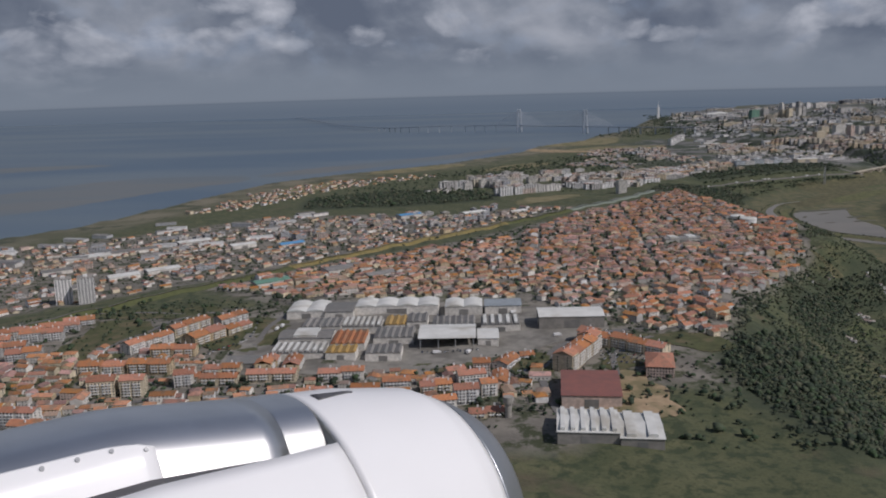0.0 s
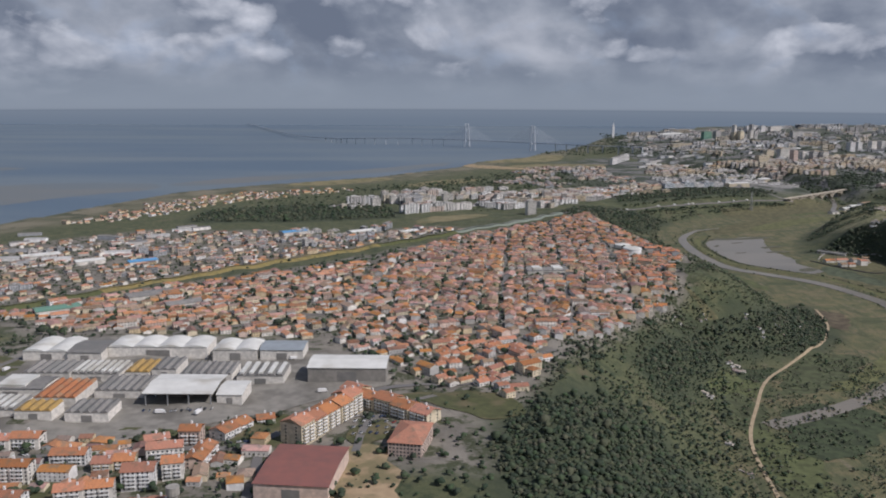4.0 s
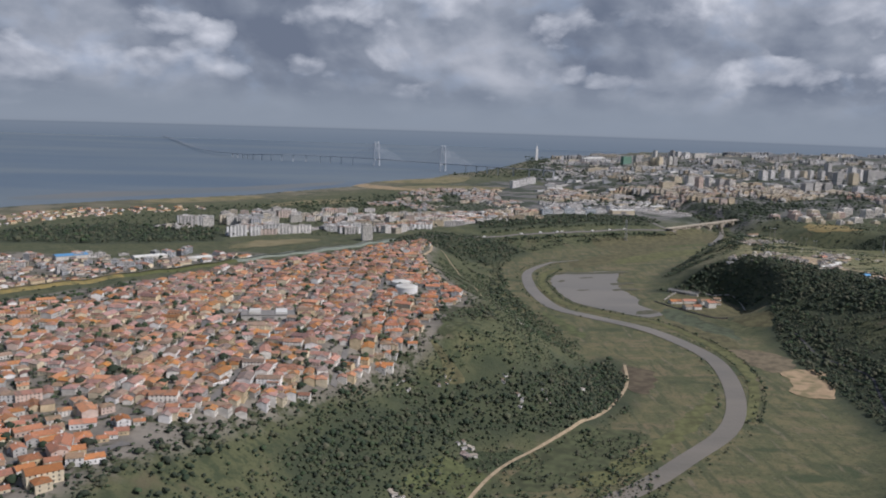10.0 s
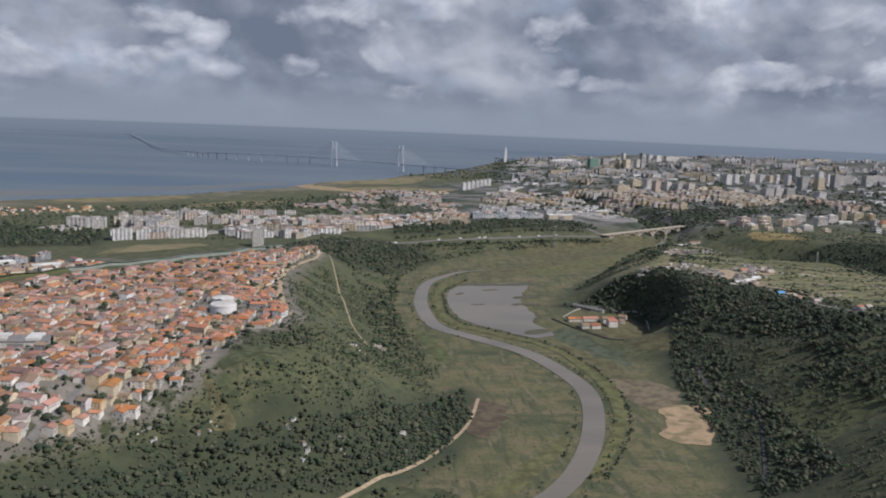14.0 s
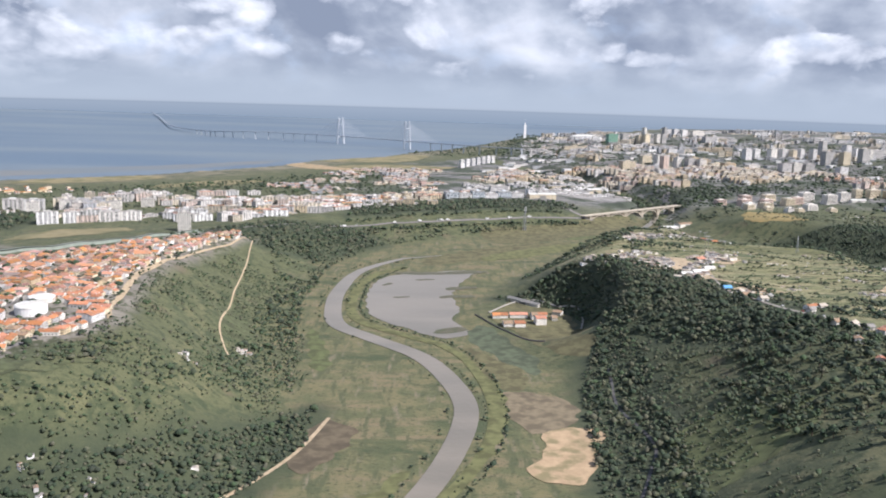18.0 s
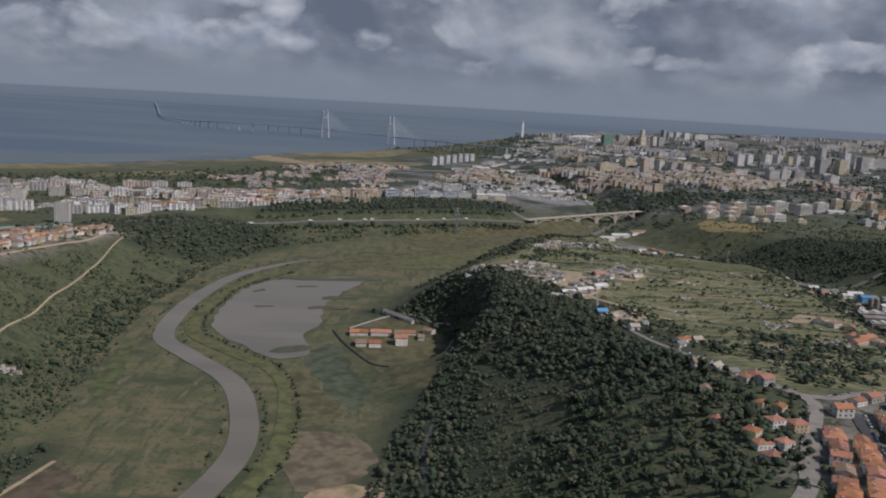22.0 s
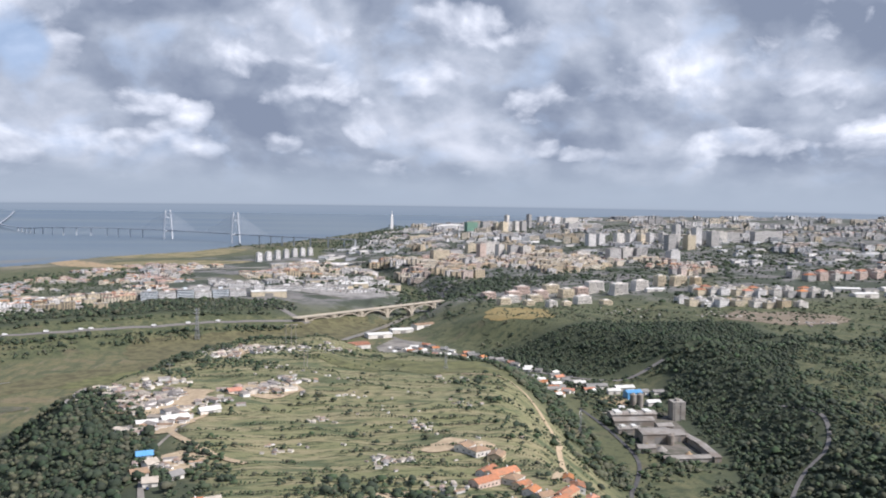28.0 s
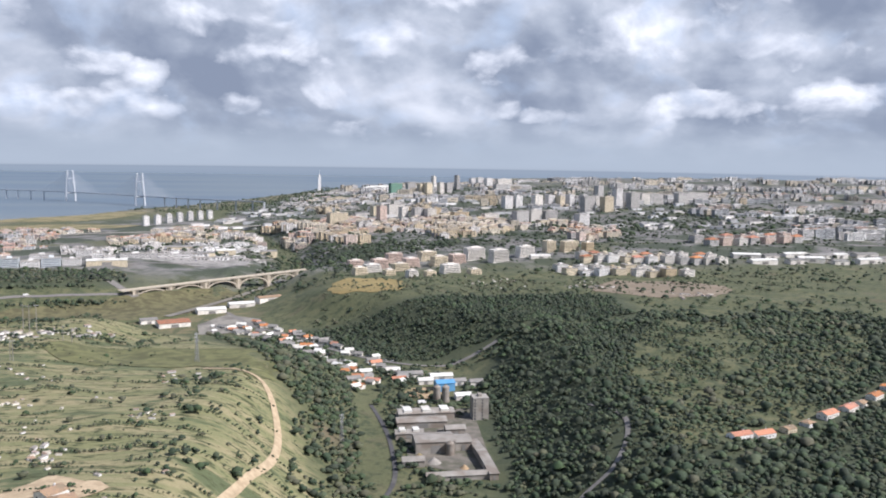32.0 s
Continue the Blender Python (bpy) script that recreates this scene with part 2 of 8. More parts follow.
concrete = material("concrete", (0.33, 0.31, 0.28), 0.9, (0.25, 0.24, 0.215), 0.5, 0.12, stain=(0.22, 0.21, 0.19), stain_scale=0.08, stain_from=0.58)
pale_concrete = material("pale_concrete", (0.48, 0.43, 0.34), 0.9, (0.38, 0.34, 0.28), 0.4, 0.06)
white_paint = material("white_paint", (0.80, 0.80, 0.79), 0.7, (0.70, 0.70, 0.69), 0.3, 0.05)
roof_white = material("white_metal_roof", (0.70, 0.70, 0.66), 0.6, (0.60, 0.60, 0.56), 0.15, 0.06, stain=(0.48, 0.46, 0.40), stain_scale=0.06, stain_from=0.6)
roof_grey = material("fibre_cement_roof", (0.25, 0.24, 0.225), 0.85, (0.19, 0.185, 0.175), 0.3, 0.18, stain=(0.19, 0.19, 0.18), stain_scale=0.1, stain_from=0.55)
roof_rust = material("rusty_metal_roof", (0.42, 0.17, 0.07), 0.75, (0.33, 0.14, 0.07), 0.3, 0.1, stain=(0.30, 0.20, 0.12), stain_scale=0.15, stain_from=0.6)
roof_ochre = material("ochre_roof", (0.42, 0.27, 0.08), 0.8, (0.32, 0.22, 0.09), 0.3, 0.1)
roof_maroon = material("dull_red_roof", (0.27, 0.11, 0.09), 0.8, (0.22, 0.10, 0.085), 0.2, 0.05)
roof_blue = material("blue_roof", (0.10, 0.30, 0.55), 0.5, (0.13, 0.33, 0.56), 0.3, 0.05)
roof_green = material("green_metal_roof", (0.16, 0.27, 0.19), 0.6, (0.14, 0.30, 0.24), 0.3, 0.05)
asphalt = material("asphalt", (0.075, 0.075, 0.078), 0.9, (0.055, 0.055, 0.058), 0.6, stain=(0.12, 0.115, 0.105), stain_scale=0.08, stain_from=0.6)
road_pale = material("worn_asphalt", (0.19, 0.18, 0.165), 0.9, (0.15, 0.145, 0.135), 0.4, stain=(0.15, 0.145, 0.14), stain_scale=0.1)
village_road = material("dusty_road", (0.30, 0.275, 0.24), 0.92, (0.25, 0.23, 0.20), 0.4, stain=(0.21, 0.195, 0.17), stain_scale=0.12)
dirt = material("dirt_track", (0.45, 0.36, 0.24), 0.95, (0.32, 0.25, 0.16), 0.4)
paving = material("yard_concrete", (0.26, 0.245, 0.215), 0.92, (0.20, 0.19, 0.165), 0.2, stain=(0.14, 0.132, 0.115), stain_scale=0.05)
sand = material("bare_sand", (0.42, 0.31, 0.19), 0.95, (0.33, 0.24, 0.145), 0.25, stain=(0.20, 0.17, 0.09), stain_scale=0.09, stain_from=0.53)
steel = material("galvanised_steel", (0.45, 0.46, 0.47), 0.5, (0.38, 0.39, 0.40), 0.5, metal=0.6)
bark = material("bark", (0.10, 0.075, 0.05), 0.95, (0.07, 0.05, 0.035), 2.0)
leaf_dark = material("dark_leaves", (0.032, 0.050, 0.026), 0.85, (0.023, 0.037, 0.020), 1.1, 0.26, "island", 1.0, hue=0.02, sat_range=(0.82, 1.12))
leaf_mid = material("green_leaves", (0.053, 0.078, 0.036), 0.85, (0.039, 0.058, 0.028), 1.1, 0.26, "island", 1.0, hue=0.02, sat_range=(0.82, 1.12))
leaf_olive = material("olive_leaves", (0.088, 0.094, 0.053), 0.85, (0.066, 0.072, 0.042), 1.1, 0.26, "island", 1.0, hue=0.02, sat_range=(0.82, 1.12))

# ---- mesh helpers ----
class Build:
    """Collects boxes, prisms and quads into one mesh with several material slots."""

    def __init__(self):
        self.v, self.f, self.m = [], [], []

    def add(self, verts, faces, slot=0):
        o = len(self.v)
        self.v += [tuple(p) for p in verts]
        self.f += [tuple(o + i for i in f) for f in faces]
        self.m += [slot] * len(faces)
        return self

    def box(self, x0, y0, z0, x1, y1, z1, slot=0, bottom=False):
        v = [(x0, y0, z0), (x1, y0, z0), (x1, y1, z0), (x0, y1, z0), (x0, y0, z1), (x1, y0, z1), (x1, y1, z1), (x0, y1, z1)]
        f = [(0, 1, 5, 4), (1, 2, 6, 5), (2, 3, 7, 6), (3, 0, 4, 7), (4, 5, 6, 7)]
        return self.add(v, f + ([(3, 2, 1, 0)] if bottom else []), slot)

    def pane(self, x0, y0, z0, x1, y1, z1, slot=1):
        """An upright flat pane from (x0, y0) to (x1, y1), facing to the right of that way."""
        return self.add([(x0, y0, z0), (x1, y1, z0), (x1, y1, z1), (x0, y0, z1)], [(0, 1, 2, 3)], slot)

    def gable(self, w, d, z, rise, over=0.3, thick=0.15, slot=0):
        """A pitched roof with its ridge along x, with thickness."""
        a, b = w / 2 + over, d / 2 + over
        k = rise / (d / 2) * over
        v = []
        for dz in (0, thick):
            v += [(-a, -b, z - k + dz), (a, -b, z - k + dz), (a, 0, z + rise + dz), (-a, 0, z + rise + dz), (-a, b, z - k + dz), (a, b, z - k + dz)]
        f = [(6, 7, 8, 9), (9, 8, 11, 10), (3, 2, 1, 0), (4, 5, 2, 3), (0, 1, 7, 6), (5, 4, 10, 11), (1, 2, 8, 7), (2, 5, 11, 8), (3, 0, 6, 9), (4, 3, 9, 10)]
        return self.add(v, f, slot)

    def hip(self, w, d, z, rise, over=0.3, thick=0.15, slot=0):
        a, b = w / 2 + over, d / 2 + over
        r = max(0.3, w / 2 - d / 2 * 0.9)
        v = [(-a, -b, z), (a, -b, z), (a, b, z), (-a, b, z), (-a, -b, z + thick), (a, -b, z + thick), (a, b, z + thick), (-a, b, z + thick), (-r, 0, z + rise + thick), (r, 0, z + rise + thick)]
        f = [(0, 1, 5, 4), (1, 2, 6, 5), (2, 3, 7, 6), (3, 0, 4, 7), (4, 5, 9, 8), (5, 6, 9), (6, 7, 8, 9), (7, 4, 8), (3, 2, 1, 0)]
        return self.add(v, f, slot)

    def tube(self, x, y, z0, z1, r0, r1, n=10, slot=0):
        v = []
        for z, r in ((z0, r0), (z1, r1)):
            v += [(x + r * math.cos(i * 2 * math.pi / n), y + r * math.sin(i * 2 * math.pi / n), z) for i in range(n)]
        f = [(i, (i + 1) % n, n + (i + 1) % n, n + i) for i in range(n)] + [tuple(range(n, 2 * n))]
        return self.add(v, f, slot)

    def beam(self, p, q, r, slot=0):
        """A square bar from p to q."""
        p, q = Vector(p), Vector(q)
        a = (q - p).normalized()
        s = a.cross(Vector((0, 0, 1)) if abs(a.z) < 0.9 else Vector((1, 0, 0))).normalized() * r
        t = a.cross(s)
        v = [c + e for c in (p, q) for e in (s, t, -s, -t)]
        return self.add(v, [(0, 1, 5, 4), (1, 2, 6, 5), (2, 3, 7, 6), (3, 0, 4, 7), (0, 3, 2, 1), (4, 5, 6, 7)], slot)

    def mesh(self, name, mats):
        me = bpy.data.meshes.new(name)
        me.from_pydata(self.v, [], self.f)
        for m in mats:
            me.materials.append(m)
        if len(mats) > 1:
            me.polygons.foreach_set("material_index", self.m)
        me.update()
        return me


def part(name, build, mats, parent, label=""):
    ob = new(name, build if isinstance(build, bpy.types.Mesh) else build.mesh(name, mats if isinstance(mats, (list, tuple)) else [mats]))
    ob.parent = parent
    return tagged(ob, label)


def thing(name, build, mats, m, label, category, group="", kind=""):
    ob = new(name, build if (build is None or isinstance(build, bpy.types.Mesh)) else build.mesh(name, mats if isinstance(mats, (list, tuple)) else [mats]))
    ob.matrix_world = m
    return tagged(ob, label, category, group, kind)


def mass(name, build, mats, spots, label, category="", kind="stuff", parent=None, smooth_=False):
    """Many copies of one small shape as one mesh. spots: rows of x, y, z, turn, sx, sy, sz."""
    spots = np.asarray(spots, float).reshape(-1, 7)
    v = np.array(build.v, float)
    k, n = len(spots), len(v)
    c, s = np.cos(spots[:, 3])[:, None], np.sin(spots[:, 3])[:, None]
    p = v[None] * spots[:, None, 4:7]
    w = np.stack([p[..., 0] * c - p[..., 1] * s, p[..., 0] * s + p[..., 1] * c, p[..., 2]], -1) + spots[:, None, :3]
    sizes = np.array([len(f) for f in build.f])
    loops = np.concatenate([np.array(f) for f in build.f])
    me = bpy.data.meshes.new(name)
    me.vertices.add(k * n)
    me.vertices.foreach_set("co", w.astype(np.float32).ravel())
    me.loops.add(k * len(loops))
    me.loops.foreach_set("vertex_index", (loops[None] + (np.arange(k) * n)[:, None]).astype(np.int32).ravel())
    me.polygons.add(k * len(sizes))
    tot = np.tile(sizes, k)
    me.polygons.foreach_set("loop_start", np.concatenate([[0], np.cumsum(tot)[:-1]]).astype(np.int32))
    for m in mats:
        me.materials.append(m)
    if len(mats) > 1:
        me.polygons.foreach_set("material_index", np.tile(np.array(build.m, np.int32), k))
    me.polygons.foreach_set("use_smooth", np.full(len(tot), smooth_))
    me.update(calc_edges=True)
    me.validate()
    ob = new(name, me)
    if parent:
        ob.parent = parent
    return tagged(ob, label, category, "", kind)


rng = np.random.default_rng(7)

# ---- the lie of the land ----
def smooth(v):
    v = np.clip(v, 0, 1)
    return v * v * (3 - 2 * v)


def off_line(x, y, pts):
    """The distance from a polyline."""
    best = np.full(np.shape(x), 1e9)
    for (ax, ay), (bx, by) in zip(pts[:-1], pts[1:]):
        dx, dy = bx - ax, by - ay
        t = np.clip(((x - ax) * dx + (y - ay) * dy) / (dx * dx + dy * dy), 0, 1)
        best = np.minimum(best, np.hypot(x - ax - t * dx, y - ay - t * dy))
    return best


def inside(x, y, pts):
    r = np.zeros(np.shape(x), bool)
    for (ax, ay), (bx, by) in zip(pts, pts[1:] + pts[:1]):
        cross = (ay > y) != (by > y)
        r ^= cross & (x < (bx - ax) * (y - ay) / (by - ay if by != ay else 1e-9) + ax)
    return r


def off_area(x, y, pts):
    """The distance outside an area; 0 inside it."""
    return np.where(inside(x, y, pts), 0, off_line(x, y, pts + pts[:1]))


VALLEY = [(262, 200), (268, 400), (278, 500), (300, 590), (345, 680), (425, 720), (452, 800), (455, 880), (436, 960), (425, 1050), (416, 1150), (430, 1280), (500, 1395), (600, 1470), (740, 1545), (860, 1600),
          (860, 1500), (775, 1425), (690, 1360), (632, 1288), (585, 1200), (565, 1110), (572, 1030), (600, 960), (610, 880), (600, 790), (560, 690), (480, 580), (430, 480), (420, 200)]
SIDE_VALLEY = [(830, 1520), (911, 1438), (958, 1357), (995, 1290), (998, 1200), (985, 1110), (980, 1000), (1000, 800)]
RIVER_OUT = [(800, 1540), (860, 1660), (905, 1800), (880, 2050), (760, 2500), (640, 2900)]
COAST = [(-6000, -800), (-1500, 500), (-800, 1000), (-560, 1290), (-475, 1530), (-369, 1812), (-238, 1940), (0, 2120), (204, 2396), (260, 2560), (430, 2746), (500, 2960), (610, 3120), (730, 3420), (860, 3800), (1010, 4120), (1240, 4500), (1560, 4900), (2000, 5600), (2700, 6500), (7000, 6500), (7000, -3000), (-6000, -3000)]

FARM = [(575, 1085), (600, 1146), (634, 1118), (648, 1085), (645, 1055), (637, 1034), (598, 1026)]


def ground_z(x, y):
    x, y = np.asarray(x, float), np.asarray(y, float)
    s = -0.716 * (x + 300) + 0.70 * (y - 600)
    west = np.interp(s, [-400, -150, 0, 60, 120, 220, 450, 700, 900], [52, 50, 40, 30, 23, 15, 10, 3, 2])
    west = np.where(y > 1300, np.minimum(west, np.interp(y, [1300, 1420], [60, 22])), west)
    ridge = np.interp(y, [500, 700, 850, 1000, 1130, 1250, 1350, 1450, 1600], [62, 60, 58, 50, 47, 44, 40, 14, 8])
    low = np.interp(y, [1130, 1250, 1350, 1450, 1600], [47, 37, 24, 10, 8])
    ridge = np.where(y > 1130, ridge + (low - ridge) * smooth((x - 785) / 45), ridge)
    beyond = np.interp(y, [600, 1000, 1150, 1300, 1500, 1800], [34, 34, 34, 37, 32, 24])
    d = off_line(x, y, SIDE_VALLEY)
    mid = np.interp(y, [700, 1100, 1438, 1520], [1000, 968, 911, 830])
    east = np.where(x < mid, ridge, beyond)
    floor = np.interp(y, [1270, 1440], [9.5, 5])
    east = floor + (east - floor) * smooth((d - 28) / 70)
    north = np.interp(x, [500, 800, 1100, 1500, 2500, 5000], [9, 12, 26, 36, 52, 60]) * (1 - 0.75 * smooth((y - 3900) / 900)) + 3 * np.sin(x / 160) * np.sin(y / 210)
    k = smooth((y - 1560) / 260)
    east = east * (1 - k) + north * k
    k = smooth((x - 470) / 110) * (1 - smooth((y - 1400) / 120)) + smooth((x - 700) / 200) * smooth((y - 1400) / 120)
    z = west * (1 - k) + east * k
    slope_w = np.interp(y, [500, 900, 1200, 1500], [110, 105, 120, 150])
    slope_e = np.interp(y, [500, 930, 1060, 1200, 1290, 1500], [160, 152, 120, 112, 72, 110])
    z = 1 + (z - 1) * smooth(off_area(x, y, VALLEY) / (slope_w + (slope_e - slope_w) * smooth((x - 440) / 110)))
    z = 0.5 + (z - 0.5) * smooth((off_line(x, y, RIVER_OUT) - 10) / 45)
    rough = np.sin(x * 0.055 + 2 * np.sin(y * 0.021)) * np.sin(y * 0.047 + 1.7 * np.sin(x * 0.017)) + 0.5 * np.sin(x * 0.13 + y * 0.09)
    z = z + rough * 1.1 * smooth((z - 4) / 20)
    z = 3.0 + (z - 3.0) * smooth((off_area(x, y, FARM) + 2) / 38)
    land = inside(x, y, COAST)
    shore = off_line(x, y, COAST)
    return np.where(land, 1 + (z - 1) * smooth(shore / (160 + 500 * smooth((y - 2400) / 500))), -3 * smooth(shore / 60))


def gz(x, y):
    return float(ground_z(np.array([x]), np.array([y]))[0])


TOWN = [(30, 640), (110, 500), (153, 492), (187, 563), (221, 622), (265, 690), (312, 758), (334, 820), (354, 878), (340, 950), (330, 1040), (332, 1150), (347, 1300), (326, 1290), (281, 1160), (228, 1115), (125, 996), (0, 860), (-130, 770), (-200, 700), (-110, 600)]
FAR_TOWN = [(-420, 650), (-330, 720), (-200, 800), (-60, 930), (80, 1055), (170, 1150), (110, 1230), (-20, 1190), (-120, 1240), (-260, 1260), (-420, 1130), (-620, 1040), (-560, 780)]
GARDENS = [(650, 1120), (738, 1035), (752, 985), (776, 905), (795, 865), (860, 868), (900, 940), (930, 1060), (915, 1150), (880, 1250), (835, 1340), (770, 1390), (700, 1330), (650, 1240)]
WOODS = [
    [(262, 646), (289, 686), (326, 728), (350, 744), (386, 767), (440, 850), (465, 880), (467, 827), (446, 778), (413, 737), (388, 724), (349, 710), (320, 689), (296, 656), (275, 615), (259, 597), (250, 615)],
    [(585, 1150), (640, 1160), (705, 1102), (732, 1025), (764, 925), (750, 880), (712, 900), (680, 940), (662, 990), (652, 1050), (640, 1105)],
    [(905, 1420), (990, 1330), (1060, 1325), (1160, 1340), (1180, 1440), (1100, 1450), (1000, 1440), (930, 1450)],
    [(1034, 1262), (1030, 1200), (1027, 1120), (1008, 1060), (1000, 980), (1060, 900), (1180, 980), (1290, 1090), (1340, 1230), (1330, 1330), (1180, 1322), (1081, 1300)],
    [(430, 1500), (500, 1540), (600, 1590), (720, 1628), (745, 1642), (720, 1695), (600, 1690), (430, 1620)],
    [(300, 1310), (360, 1270), (420, 1310), (480, 1400), (440, 1450), (350, 1430)],
    [(141, 446), (161, 479), (182, 508), (208, 534), (232, 520), (246, 478), (248, 420), (244, 370), (232, 330), (163, 330), (146, 390), (140, 421)],
    [(656, 1035), (640, 980), (622, 920), (615, 860), (608, 790), (596, 710), (636, 710), (652, 800), (656, 880), (668, 950)],
    [(-230, 1350), (-60, 1340), (70, 1370), (50, 1500), (-100, 1560), (-240, 1500)],
]

# ---- ground ----
def steps(marks):
    """Grid lines with a spacing of their own between each two marks."""
    out = []
    for (a, st), (b, _) in zip(marks[:-1], marks[1:]):
        out += list(np.arange(a, b, st))
    return np.array(out + [marks[-1][0]], float)


gx = steps([(-6000, 600), (-1800, 150), (-900, 40), (-450, 8), (-50, 5), (1150, 7), (1400, 20), (2000, 80), (3600, 300), (7000, 1)])
gy = steps([(-900, 200), (-100, 40), (260, 8), (420, 5), (1480, 7), (1800, 20), (2600, 50), (4000, 200), (6400, 1)])
X, Y = np.meshgrid(gx, gy)
fx, fy = X.ravel(), Y.ravel()
fz = ground_z(fx, fy)
me = bpy.data.meshes.new("ground")
nx, ny = len(gx), len(gy)
i = (np.arange(ny - 1)[:, None] * nx + np.arange(nx - 1)[None]).ravel()
me.vertices.add(nx * ny)
me.vertices.foreach_set("co", np.stack([fx, fy, fz], -1).astype(np.float32).ravel())
me.loops.add(4 * len(i))
me.loops.foreach_set("vertex_index", np.stack([i, i + 1, i + nx + 1, i + nx], -1).astype(np.int32).ravel())
me.polygons.add(len(i))
me.polygons.foreach_set("loop_start", (np.arange(len(i)) * 4).astype(np.int32))
me.update(calc_edges=True)
me.polygons.foreach_set("use_smooth", np.ones(len(i), bool))


def zone(name, values):
    a = me.attributes.new(name, "FLOAT", "POINT")
    a.data.foreach_set("value", values.astype(np.float32))


def soft_area(pts, edge=14):
    return 1 - smooth(off_area(fx, fy, pts) / edge)


north_city = smooth((fy - 1600) / 150) * smooth((fx - 300 + (fy - 1600) * -0.1) / 200) * (fz > 1.6)
urban = np.maximum.reduce([soft_area(TOWN), soft_area(FAR_TOWN, 30), soft_area([(-150, 440), (130, 420), (130, 520), (60, 600), (-140, 600)], 20), soft_area([(-340, 365), (45, 350), (60, 440), (-130, 450), (-140, 600), (-330, 620)], 20), soft_area([(752, 762), (800, 755), (835, 760), (845, 835), (800, 845), (775, 800)], 8)])
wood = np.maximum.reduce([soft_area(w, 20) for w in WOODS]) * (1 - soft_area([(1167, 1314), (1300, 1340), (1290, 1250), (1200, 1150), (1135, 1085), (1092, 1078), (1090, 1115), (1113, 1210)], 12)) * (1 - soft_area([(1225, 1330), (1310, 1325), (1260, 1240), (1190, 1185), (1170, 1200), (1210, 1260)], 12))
meadow = soft_area(VALLEY, 25)
mud = (1 - smooth((off_line(fx, fy, COAST) - 40) / 120)) * inside(fx, fy, COAST)
zone("city", north_city), zone("urban", urban), zone("wood", wood), zone("meadow", meadow), zone("mud", mud), zone("gardens", soft_area(GARDENS, 20))
gm = bpy.data.materials.new("grass_and_soil")
gm.use_nodes = True
n, l = gm.node_tree.nodes, gm.node_tree.links
geo = n.new("ShaderNodeNewGeometry")


def g_noise(scale, detail=6.0, stretch=(1, 1, 1)):
    mp = n.new("ShaderNodeMapping")
    mp.inputs["Scale"].default_value = stretch
    l.new(geo.outputs["Position"], mp.inputs[0])
    t = n.new("ShaderNodeTexNoise")
    t.inputs["Scale"].default_value, t.inputs["Detail"].default_value, t.inputs["Roughness"].default_value = scale, detail, 0.6
    l.new(mp.outputs[0], t.inputs["Vector"])
    return t.outputs[0]


def g_mix(fac, a, b, lo=None, hi=None):
    if lo is not None:
        r = n.new("ShaderNodeMapRange")
        r.inputs[1].default_value, r.inputs[2].default_value = lo, hi
        l.new(fac, r.inputs[0])
        fac = r.outputs[0]
    x = n.new("ShaderNodeMix")
    x.data_type = "RGBA"
    l.new(fac, x.inputs[0])
    for s_, v_ in ((x.inputs[6], a), (x.inputs[7], b)):
        if isinstance(v_, tuple):
            s_.default_value = (*v_, 1)
        else:
            l.new(v_, s_)
    return x.outputs[2]


def g_zone(name):
    a = n.new("ShaderNodeAttribute")
    a.attribute_name = name
    return a.outputs["Fac"]


broad, middle, small = g_noise(0.012), g_noise(0.06), g_noise(0.45, 8.0)
grass = g_mix(middle, (0.068, 0.082, 0.038), (0.124, 0.124, 0.061), 0.42, 0.60)
grass = g_mix(broad, grass, (0.090, 0.098, 0.046), 0.45, 0.60)
grass = g_mix(g_noise(0.16, 8.0), grass, (0.044, 0.058, 0.027), 0.50, 0.60)
grass = g_mix(small, grass, (0.050, 0.063, 0.029), 0.52, 0.68)
grass = g_mix(g_noise(0.028, 7.0), grass, (0.115, 0.098, 0.059), 0.60, 0.72)
marsh = g_mix(middle, (0.150, 0.136, 0.068), (0.096, 0.104, 0.049), 0.42, 0.58)
marsh = g_mix(g_noise(0.03, 7.0, (0.5, 2.2, 1)), marsh, (0.165, 0.138, 0.078), 0.53, 0.62)
marsh = g_mix(g_noise(0.02, 8.0, (0.7, 1.6, 1)), marsh, (0.055, 0.072, 0.033), 0.54, 0.62)
marsh = g_mix(g_noise(0.05, 6.0, (2.6, 0.5, 1)), marsh, (0.075, 0.085, 0.041), 0.52, 0.60)
marsh = g_mix(g_noise(0.07, 6.0, (2.2, 0.4, 1)), marsh, (0.175, 0.152, 0.098), 0.58, 0.68)
marsh = g_mix(small, marsh, (0.050, 0.060, 0.029), 0.52, 0.70)
town = g_mix(middle, (0.235, 0.215, 0.180), (0.150, 0.138, 0.116), 0.40, 0.60)
town = g_mix(g_noise(0.09), town, (0.052, 0.060, 0.029), 0.50, 0.58)
town = g_mix(small, town, (0.200, 0.185, 0.160), 0.56, 0.7)
cityg = g_mix(middle, (0.190, 0.185, 0.175), (0.105, 0.108, 0.104), 0.40, 0.60)
cityg = g_mix(g_noise(0.014, 6.0), cityg, (0.045, 0.058, 0.037), 0.45, 0.52)
cityg = g_mix(g_noise(0.009, 6.0), cityg, (0.092, 0.098, 0.056), 0.57, 0.64)
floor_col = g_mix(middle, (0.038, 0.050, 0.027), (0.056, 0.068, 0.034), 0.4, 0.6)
plots = g_mix(g_noise(0.05, 5.0, (0.6, 3.0, 1)), (0.168, 0.174, 0.082), (0.246, 0.220, 0.122), 0.45, 0.58)
